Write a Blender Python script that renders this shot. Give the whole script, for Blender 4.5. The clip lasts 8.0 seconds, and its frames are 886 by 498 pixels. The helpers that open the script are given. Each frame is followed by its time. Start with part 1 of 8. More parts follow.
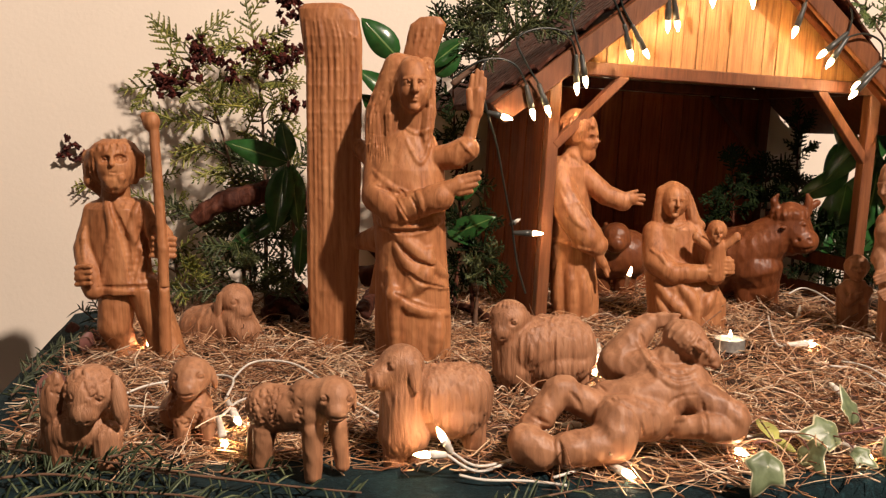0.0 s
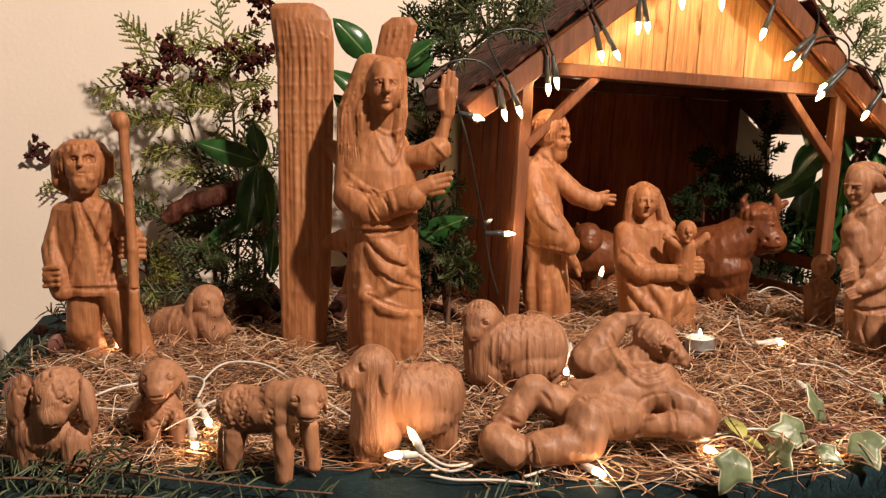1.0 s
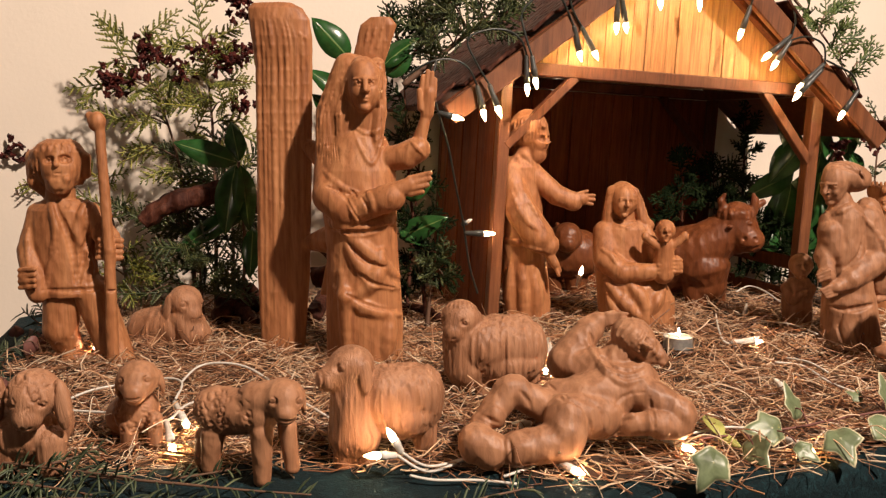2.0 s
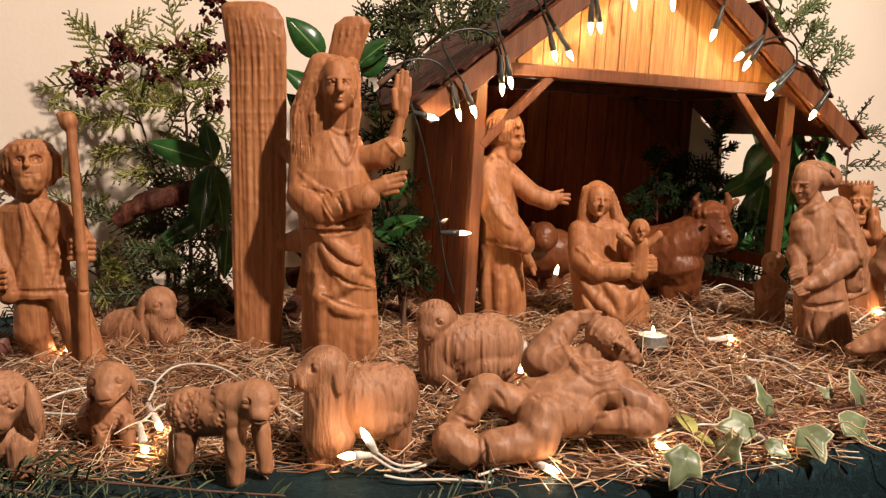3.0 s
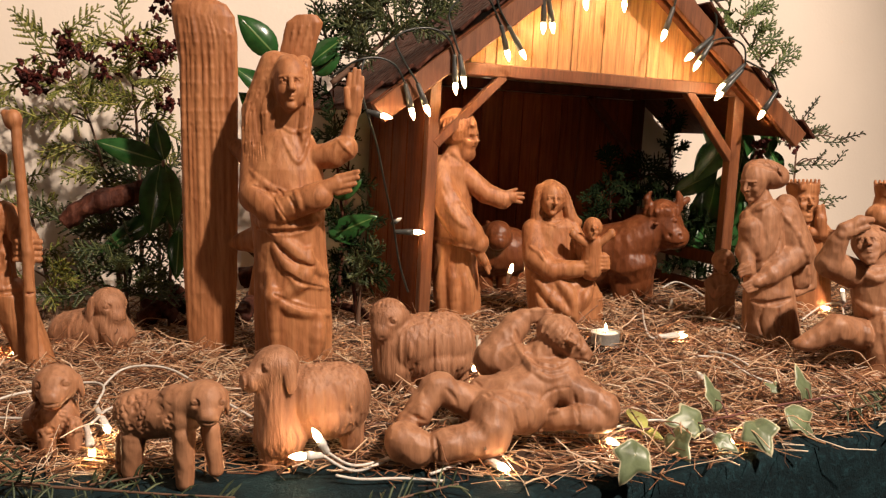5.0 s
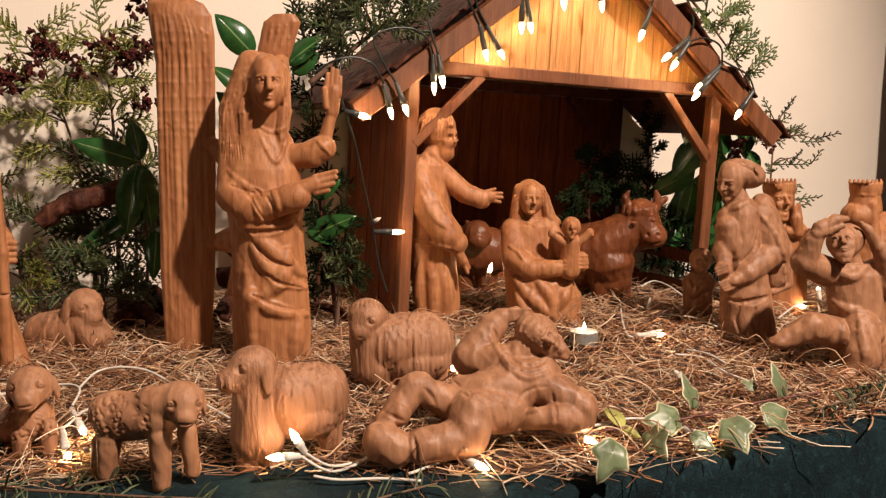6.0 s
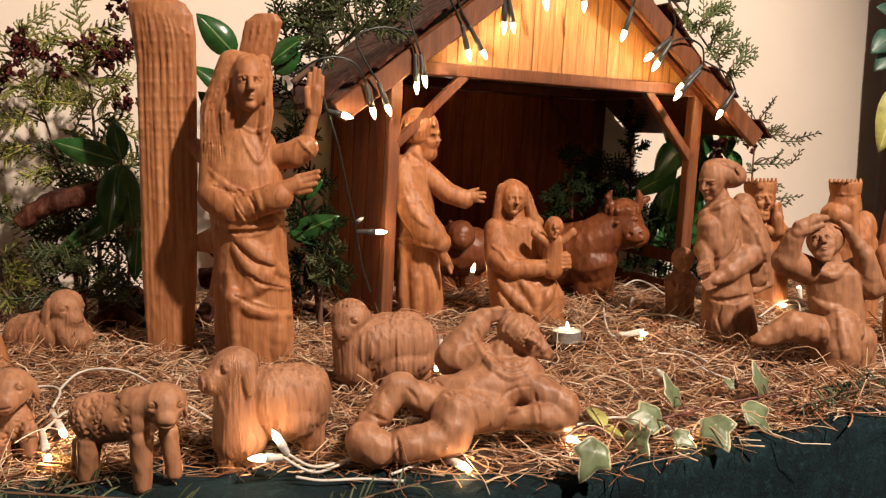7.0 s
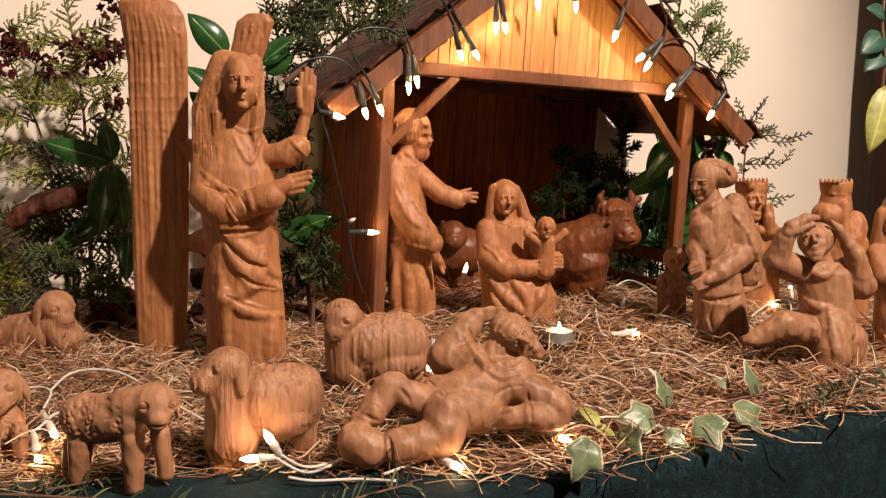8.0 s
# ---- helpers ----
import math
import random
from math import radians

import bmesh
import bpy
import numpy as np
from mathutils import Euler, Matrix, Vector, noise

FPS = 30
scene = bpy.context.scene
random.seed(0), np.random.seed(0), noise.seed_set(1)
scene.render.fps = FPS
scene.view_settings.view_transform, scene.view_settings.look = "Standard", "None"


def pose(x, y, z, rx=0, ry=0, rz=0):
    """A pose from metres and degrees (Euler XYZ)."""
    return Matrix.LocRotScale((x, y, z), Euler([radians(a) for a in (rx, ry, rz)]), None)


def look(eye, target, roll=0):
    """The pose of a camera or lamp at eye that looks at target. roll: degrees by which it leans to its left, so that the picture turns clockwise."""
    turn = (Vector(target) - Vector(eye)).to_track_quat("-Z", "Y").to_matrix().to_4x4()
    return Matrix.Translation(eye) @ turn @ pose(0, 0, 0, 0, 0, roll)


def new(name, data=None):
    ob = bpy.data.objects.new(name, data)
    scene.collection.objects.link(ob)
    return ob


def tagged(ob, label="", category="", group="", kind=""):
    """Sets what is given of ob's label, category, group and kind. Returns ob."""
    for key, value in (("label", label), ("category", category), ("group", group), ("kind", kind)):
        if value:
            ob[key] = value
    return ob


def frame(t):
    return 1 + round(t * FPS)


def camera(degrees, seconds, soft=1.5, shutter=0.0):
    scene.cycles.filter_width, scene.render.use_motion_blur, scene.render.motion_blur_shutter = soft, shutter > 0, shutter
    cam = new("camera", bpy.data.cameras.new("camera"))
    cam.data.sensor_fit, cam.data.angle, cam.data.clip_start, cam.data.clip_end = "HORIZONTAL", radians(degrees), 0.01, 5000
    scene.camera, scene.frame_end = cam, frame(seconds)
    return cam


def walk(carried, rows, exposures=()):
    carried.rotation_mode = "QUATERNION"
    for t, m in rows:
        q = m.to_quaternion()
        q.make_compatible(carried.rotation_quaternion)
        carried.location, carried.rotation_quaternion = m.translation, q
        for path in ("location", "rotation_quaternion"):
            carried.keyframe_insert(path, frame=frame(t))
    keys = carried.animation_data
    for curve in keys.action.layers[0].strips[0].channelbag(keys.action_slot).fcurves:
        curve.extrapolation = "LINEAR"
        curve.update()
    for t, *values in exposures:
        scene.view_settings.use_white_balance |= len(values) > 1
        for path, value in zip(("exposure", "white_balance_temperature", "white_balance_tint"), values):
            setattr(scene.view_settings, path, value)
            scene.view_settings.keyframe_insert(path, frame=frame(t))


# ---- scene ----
cam = camera(51.8, 8.0, soft=1.3)
PATH = [
    (0, (-0.01, 0.018, 0.312), (-0.209, 1.988, 0.031), -0.1),
    (0.5, (-0.008, 0.018, 0.313), (-0.184, 1.99, 0.031), -0.0),
    (1, (-0.007, 0.017, 0.312), (-0.15, 1.992, 0.032), 0.0),
    (1.5, (-0.006, 0.018, 0.312), (-0.128, 1.995, 0.032), 0.0),
    (3, (0.0, 0.018, 0.312), (-0.056, 1.998, 0.031), 0.0),
    (3.5, (0.002, 0.018, 0.312), (-0.027, 1.998, 0.03), 0.0),
    (4, (0.003, 0.019, 0.311), (-0.001, 1.999, 0.031), 0.1),
    (4.5, (0.005, 0.018, 0.311), (0.019, 1.999, 0.03), 0.1),
    (6, (0.01, 0.018, 0.311), (0.085, 1.997, 0.029), 0.1),
    (6.5, (0.01, 0.019, 0.311), (0.104, 1.996, 0.029), 0.1),
    (7, (0.012, 0.018, 0.311), (0.121, 1.995, 0.029), 0.1),
    (7.5, (0.012, 0.018, 0.311), (0.132, 1.994, 0.029), 0.1),
    (8, (0.012, 0.018, 0.31), (0.138, 1.994, 0.03), 0.1),
]
walk(cam, [(t, look(eye, target, roll)) for t, eye, target, roll in PATH])

# ---- world and light ----
world = bpy.data.worlds.new("room_dark")
scene.world = world
world.use_nodes = True
world.node_tree.nodes["Background"].inputs["Color"].default_value = (1.0, 0.80, 0.62, 1)
world.node_tree.nodes["Background"].inputs["Strength"].default_value = 0.006


def lamp(name, kind, m, energy, color, size):
    data = bpy.data.lights.new(name, kind)
    data.energy, data.color = energy, color
    if kind == "AREA":
        data.shape, data.size = "DISK", size
    else:
        data.shadow_soft_size = size
    ob = new(name, data)
    ob.matrix_world = m
    return ob


# the room's ceiling spotlight, up to the right of the table
key = lamp("room_spotlight", "SPOT", look((1.38, -0.43, 2.25), (-0.14, 1.3, 0.25)), 670, (1.0, 0.81, 0.665), 0.055)
key.data.spot_size, key.data.spot_blend = radians(66), 0.6
# a second, weaker ceiling lamp behind the viewer
lamp("room_ceiling_lamp", "AREA", look((-1.1, -1.6, 1.2), (0.0, 1.3, 0.1)), 5.5, (1.0, 0.78, 0.62), 0.3)
scene.view_settings.exposure = 0.0

# ---- materials ----


def material(name):
    m = bpy.data.materials.new(name)
    m.use_nodes = True
    nt = m.node_tree
    return m, nt, nt.nodes["Principled BSDF"]


def node(nt, kind, **values):
    n = nt.nodes.new(kind)
    for key, value in values.items():
        n.inputs[key.replace("_", " ")].default_value = value
    return n


def coords(nt, scale, what="Object"):
    tc = nt.nodes.new("ShaderNodeTexCoord")
    mp = nt.nodes.new("ShaderNodeMapping")
    mp.inputs["Scale"].default_value = scale
    nt.links.new(tc.outputs[what], mp.inputs["Vector"])
    return mp.outputs["Vector"]


def ramp(nt, fac, stops):
    r = nt.nodes.new("ShaderNodeValToRGB")
    while len(r.color_ramp.elements) < len(stops):
        r.color_ramp.elements.new(0.5)
    for e, (p, c) in zip(r.color_ramp.elements, stops):
        e.position, e.color = p, (*c, 1)
    nt.links.new(fac, r.inputs["Fac"])
    return r.outputs["Color"]


def mixed(nt, fac, a, b, mode="MIX"):
    m = nt.nodes.new("ShaderNodeMix")
    m.data_type, m.blend_type = "RGBA", mode
    for value, key in ((fac, 0), (a, 6), (b, 7)):
        if isinstance(value, (int, float)):
            m.inputs[key].default_value = value
        elif isinstance(value, tuple):
            m.inputs[key].default_value = (*value, 1)
        else:
            nt.links.new(value, m.inputs[key])
    return m.outputs[2]


def noise_of(nt, vec, scale, detail=4.0, rough=0.55, distort=0.0):
    n = node(nt, "ShaderNodeTexNoise", Scale=scale, Detail=detail, Roughness=rough, Distortion=distort)
    nt.links.new(vec, n.inputs["Vector"])
    return n.outputs["Fac"]


def relief(nt, bsdf, heights):
    """heights: (socket, strength, distance in metres), stacked."""
    last = None
    for sock, strength, dist in heights:
        b = node(nt, "ShaderNodeBump", Strength=strength, Distance=dist)
        nt.links.new(sock, b.inputs["Height"])
        if last:
            nt.links.new(last, b.inputs["Normal"])
        last = b.outputs["Normal"]
    nt.links.new(last, bsdf.inputs["Normal"])


def wood(name, dark, mid, light, stretch=(38, 38, 3.5), rough=0.42, chisel=0.0, fine=1.0, random_tone=0.0, streak=0.5, comb=0.0):
    """Wood with its grain along z; chisel adds the flat cuts of a carving knife."""
    m, nt, b = material(name)
    v = coords(nt, stretch)
    g1 = noise_of(nt, v, 1.6, 5, 0.6, 0.6)
    g2 = noise_of(nt, v, 5.0, 4, 0.65, 0.3)
    col = ramp(nt, g1, ((0.28, dark), (0.5, mid), (0.74, light)))
    vo = coords(nt, (1, 1, 1))
    blot = noise_of(nt, vo, 14, 4, 0.6)
    col = mixed(nt, ramp(nt, blot, ((0.35, (0, 0, 0)), (0.75, (0.55, 0.55, 0.55)))), col, mid)
    col = mixed(nt, streak, col, ramp(nt, g2, ((0.32, (0.42, 0.34, 0.28)), (0.5, (0.9, 0.88, 0.86)), (0.62, (1.06, 1.06, 1.06)))), "MULTIPLY")
    if random_tone:
        info = nt.nodes.new("ShaderNodeObjectInfo")
        tone = ramp(nt, info.outputs["Random"], ((0.0, (1 - random_tone,) * 3), (1.0, (1.0, 1.0, 1.0))))
        col = mixed(nt, 1.0, col, tone, "MULTIPLY")
    nt.links.new(col, b.inputs["Base Color"])
    r = ramp(nt, blot, ((0.3, (rough - 0.1,) * 3), (0.7, (rough + 0.14,) * 3)))
    nt.links.new(r, b.inputs["Roughness"])
    hs = [(g2, 0.25 * fine, 0.0012)]
    if chisel:
        vc = coords(nt, (1, 1, 0.62))
        wob = node(nt, "ShaderNodeTexVoronoi", Scale=95.0, Randomness=1.0)
        wob.feature = "SMOOTH_F1"
        wob.inputs["Smoothness"].default_value = 0.25
        nt.links.new(vc, wob.inputs["Vector"])
        hs.append((wob.outputs["Distance"], 0.75 * chisel, 0.005))
        hs.append((noise_of(nt, vo, 42, 3, 0.5), 0.5 * chisel, 0.005))
    if comb:
        vw = coords(nt, (210, 210, 26))
        hs.append((noise_of(nt, vw, 1.0, 3, 0.6, 0.8), 0.9 * comb, 0.003))
    relief(nt, b, hs)
    return m


LINDEN = wood("carved_linden_wood", (0.23, 0.080, 0.030), (0.36, 0.148, 0.060), (0.46, 0.218, 0.096), chisel=0.3, streak=0.55, rough=0.52)
WALNUT = wood("carved_brown_wood", (0.19, 0.083, 0.041), (0.30, 0.142, 0.073), (0.40, 0.205, 0.110), chisel=0.5, streak=0.42, rough=0.55)
WOOLWOOD = wood("combed_brown_wood", (0.19, 0.084, 0.042), (0.31, 0.147, 0.077), (0.42, 0.220, 0.124), chisel=0.15, streak=0.45, rough=0.55, comb=0.6)
# Ox and donkey wood, its colour darkened for the shade inside the stable.
OXWOOD = wood("carved_shaded_red_wood", (0.085, 0.024, 0.008), (0.145, 0.044, 0.015), (0.19, 0.065, 0.024), chisel=0.5)
# Stained timber, with the shade inside the stable put into its colour.
STAINED_SHADED = wood("stained_shaded_wood", (0.055, 0.015, 0.006), (0.12, 0.036, 0.013), (0.19, 0.062, 0.023), (60, 60, 5), 0.48, random_tone=0.4)
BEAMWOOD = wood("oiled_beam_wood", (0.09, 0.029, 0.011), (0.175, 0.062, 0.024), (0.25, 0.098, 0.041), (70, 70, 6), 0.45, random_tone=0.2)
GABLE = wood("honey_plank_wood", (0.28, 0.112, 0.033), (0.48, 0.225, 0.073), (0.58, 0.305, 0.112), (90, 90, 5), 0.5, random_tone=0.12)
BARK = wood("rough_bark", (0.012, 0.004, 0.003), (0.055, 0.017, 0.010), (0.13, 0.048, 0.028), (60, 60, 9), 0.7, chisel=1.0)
# Stained plank made brighter and redder, with light on the walls put in.
REDPLANK = wood("lit_red_plank", (0.12, 0.028, 0.008), (0.25, 0.062, 0.017), (0.36, 0.105, 0.032), (60, 60, 4), 0.5, random_tone=0.35)
PILLAR = wood("dark_pillar_wood", (0.016, 0.007, 0.004), (0.038, 0.016, 0.008), (0.065, 0.028, 0.014), (20, 20, 2), 0.6)


for wood_ in (LINDEN, WALNUT, WOOLWOOD, OXWOOD):
    wood_.node_tree.nodes["Principled BSDF"].inputs["Specular IOR Level"].default_value = 0.35
for wood_ in (BARK, STAINED_SHADED, REDPLANK, PILLAR):
    wood_.node_tree.nodes["Principled BSDF"].inputs["Specular IOR Level"].default_value = 0.15


def plaster():
    m, nt, b = material("cream_wall_paint")
    v = coords(nt, (1, 1, 1))
    big = noise_of(nt, v, 2.2, 5, 0.6)
    small = noise_of(nt, v, 130, 3, 0.6)
    col = ramp(nt, big, ((0.3, (0.68, 0.60, 0.51)), (0.7, (0.75, 0.665, 0.57))))
    nt.links.new(col, b.inputs["Base Color"])
    b.inputs["Roughness"].default_value = 0.72
    relief(nt, b, [(big, 0.15, 0.006), (small, 0.3, 0.0012)])
    return m


def velvet():
    m, nt, b = material("dark_green_velvet")
    v = coords(nt, (1, 1, 1))
    a = noise_of(nt, v, 26, 6, 0.65, 0.5)
    c = noise_of(nt, v, 420, 3, 0.6)
    col = ramp(nt, a, ((0.3, (0.002, 0.006, 0.008)), (0.55, (0.004, 0.013, 0.016)), (0.8, (0.008, 0.026, 0.031))))
    col = mixed(nt, 0.6, col, ramp(nt, c, ((0.3, (0.35, 0.35, 0.35)), (0.75, (1.4, 1.4, 1.4)))), "MULTIPLY")
    e = noise_of(nt, v, 120, 6, 0.75, 0.5)
    col = mixed(nt, ramp(nt, e, ((0.52, (0, 0, 0)), (0.66, (0.8, 0.8, 0.8)))), col, (0.012, 0.038, 0.045))
    nt.links.new(col, b.inputs["Base Color"])
    b.inputs["Roughness"].default_value = 0.9
    b.inputs["Specular IOR Level"].default_value = 0.15
    b.inputs["Sheen Weight"].default_value = 0.03
    b.inputs["Sheen Roughness"].default_value = 0.4
    b.inputs["Sheen Tint"].default_value = (0.25, 0.5, 0.55, 1)
    relief(nt, b, [(a, 0.6, 0.006), (e, 0.7, 0.002), (c, 0.8, 0.0012)])
    return m


def island(name, stops, rough=0.5, grain=0.0, spec=0.5):
    """One colour a blade, needle or leaf, from a ramp."""
    m, nt, b = material(name)
    geo = nt.nodes.new("ShaderNodeNewGeometry")
    col = ramp(nt, geo.outputs["Random Per Island"], stops)
    v = coords(nt, (1, 1, 1))
    n = noise_of(nt, v, 160, 3, 0.6)
    col = mixed(nt, 0.6, col, ramp(nt, n, ((0.3, (0.6, 0.6, 0.6)), (0.7, (1.15, 1.15, 1.15)))), "MULTIPLY")
    nt.links.new(col, b.inputs["Base Color"])
    b.inputs["Roughness"].default_value = rough
    b.inputs["Specular IOR Level"].default_value = spec
    if grain:
        relief(nt, b, [(n, grain, 0.001)])
    return m


STRAW = island("dry_straw", ((0.0, (0.11, 0.040, 0.020)), (0.22, (0.28, 0.120, 0.056)), (0.5, (0.47, 0.245, 0.127)), (0.8, (0.68, 0.455, 0.28)), (1.0, (0.82, 0.68, 0.52))), 0.32, 0.2)
# Straw bed coloured very dark, standing in for shade between the stalks.
STRAWBED = island("straw_gap_shade", ((0.0, (0.036, 0.016, 0.008)), (1.0, (0.055, 0.026, 0.012))), 0.8, 0.6)
THUJA = island("conifer_green", ((0.0, (0.045, 0.062, 0.010)), (0.5, (0.15, 0.165, 0.026)), (1.0, (0.32, 0.30, 0.06))), 0.55)
# Conifer green taken near black to carry the shade round the stable.
YEW_SHADED = island("shaded_conifer_green", ((0.0, (0.003, 0.008, 0.002)), (0.6, (0.008, 0.018, 0.004)), (1.0, (0.020, 0.034, 0.008))), 0.75, 0.0, 0.12)
FIR = island("fir_needle_green", ((0.0, (0.020, 0.035, 0.012)), (0.6, (0.055, 0.075, 0.022)), (1.0, (0.12, 0.13, 0.04))), 0.5)
FRESH = island("fresh_fir_green", ((0.0, (0.030, 0.060, 0.012)), (0.6, (0.085, 0.13, 0.028)), (1.0, (0.18, 0.21, 0.06))), 0.5)
ROSEMARY = island("rosemary_green", ((0.0, (0.018, 0.030, 0.013)), (0.6, (0.050, 0.072, 0.032)), (1.0, (0.14, 0.16, 0.08))), 0.5)
CONE = island("dark_red_cone", ((0.0, (0.020, 0.004, 0.004)), (0.6, (0.060, 0.010, 0.008)), (1.0, (0.12, 0.026, 0.018))), 0.7, 0, 0.2)
TWIG = island("brown_twig", ((0.0, (0.07, 0.035, 0.020)), (1.0, (0.16, 0.085, 0.05))), 0.7, 0.4)
REDLEAF = island("dried_red_leaf", ((0.0, (0.10, 0.035, 0.028)), (1.0, (0.20, 0.08, 0.065))), 0.6)


def leaf_paint(name, body, vein, rim=None, rough=0.24):
    """A leaf: u across (0 to 1), v along; a pale midrib, and a pale rim where it is variegated."""
    m, nt, b = material(name)
    tc = nt.nodes.new("ShaderNodeTexCoord")
    sep = nt.nodes.new("ShaderNodeSeparateXYZ")
    nt.links.new(tc.outputs["UV"], sep.inputs["Vector"])
    mid = node(nt, "ShaderNodeMath")
    mid.operation = "SUBTRACT"
    nt.links.new(sep.outputs["X"], mid.inputs[0])
    mid.inputs[1].default_value = 0.5
    ab = node(nt, "ShaderNodeMath")
    ab.operation = "ABSOLUTE"
    nt.links.new(mid.outputs[0], ab.inputs[0])
    v = coords(nt, (1, 1, 1))
    n = noise_of(nt, v, 60, 4, 0.6)
    base = ramp(nt, n, ((0.3, tuple(c * 0.65 for c in body)), (0.7, tuple(c * 1.25 for c in body))))
    rib = ramp(nt, ab.outputs[0], ((0.015, (1, 1, 1)), (0.045, (0, 0, 0))))
    col = mixed(nt, rib, base, vein)
    if rim:
        wob = node(nt, "ShaderNodeMath")
        wob.operation = "MULTIPLY_ADD"
        nt.links.new(n, wob.inputs[0])
        wob.inputs[1].default_value = 0.14
        nt.links.new(ab.outputs[0], wob.inputs[2])
        edge = ramp(nt, wob.outputs[0], ((0.51, (0, 0, 0)), (0.54, (1, 1, 1))))
        col = mixed(nt, edge, col, rim)
    nt.links.new(col, b.inputs["Base Color"])
    b.inputs["Roughness"].default_value = rough
    b.inputs["Subsurface Weight"].default_value = 0.0
    relief(nt, b, [(n, 0.25, 0.001), (rib, 0.3, 0.001)])
    return m


LAUREL = leaf_paint("glossy_green_leaf", (0.020, 0.075, 0.018), (0.12, 0.20, 0.06))
IVYLEAF = leaf_paint("variegated_ivy_leaf", (0.13, 0.165, 0.085), (0.30, 0.31, 0.18), (0.52, 0.48, 0.32), 0.4)
PALELEAF = leaf_paint("pale_yellow_leaf", (0.36, 0.36, 0.10), (0.5, 0.5, 0.2), None, 0.45)
TEALLEAF = leaf_paint("bluish_leaf", (0.030, 0.085, 0.06), (0.10, 0.17, 0.12), None, 0.45)


def plain(name, color, rough=0.5, metal=0.0, emit=0.0, glow=(1, 0.75, 0.42), glass=False):
    m, nt, b = material(name)
    v = coords(nt, (1, 1, 1))
    n = noise_of(nt, v, 240, 3, 0.6)
    col = ramp(nt, n, ((0.3, tuple(c * 0.8 for c in color)), (0.7, tuple(min(1, c * 1.12) for c in color))))
    nt.links.new(col, b.inputs["Base Color"])
    b.inputs["Roughness"].default_value = rough
    b.inputs["Metallic"].default_value = metal
    if glass:
        b.inputs["Transmission Weight"].default_value = 1.0
        b.inputs["IOR"].default_value = 1.45
    if emit:
        b.inputs["Emission Color"].default_value = (*glow, 1)
        b.inputs["Emission Strength"].default_value = emit
    return m


WALLPAINT, VELVET = plaster(), velvet()
WHITEPLASTIC = plain("white_plastic", (0.62, 0.58, 0.52), 0.38)
BLACKPLASTIC = plain("dark_green_plastic", (0.016, 0.020, 0.017), 0.35)
GREYPLASTIC = plain("dark_grey_plastic", (0.045, 0.048, 0.045), 0.32)
BULBLIT = plain("lit_bulb", (0.9, 0.8, 0.65), 0.3, 0, 125.0, (1.0, 0.64, 0.31))
BULBWARM = plain("lit_white_bulb", (0.9, 0.8, 0.65), 0.3, 0, 95.0, (1.0, 0.62, 0.31))
BULBDIM = plain("clear_unlit_bulb", (0.75, 0.70, 0.62), 0.2)
# wax emits faintly, in place of the flame's light within it
WAX = plain("glowing_candle_wax", (0.80, 0.74, 0.62), 0.4, 0, 0.5, (1.0, 0.78, 0.5))
FLAME = plain("candle_flame", (1.0, 0.85, 0.5), 0.5, 0, 22.0, (1.0, 0.70, 0.34))
ALUMINIUM = plain("aluminium_cup", (0.80, 0.77, 0.72), 0.42, 0.75)
GLASS = plain("clear_glass", (0.97, 0.97, 0.96), 0.04, 0, 0, (1, 1, 1), True)
FLOORMAT = plain("brown_floor", (0.16, 0.10, 0.06), 0.5)

# ---- shaping helpers ----


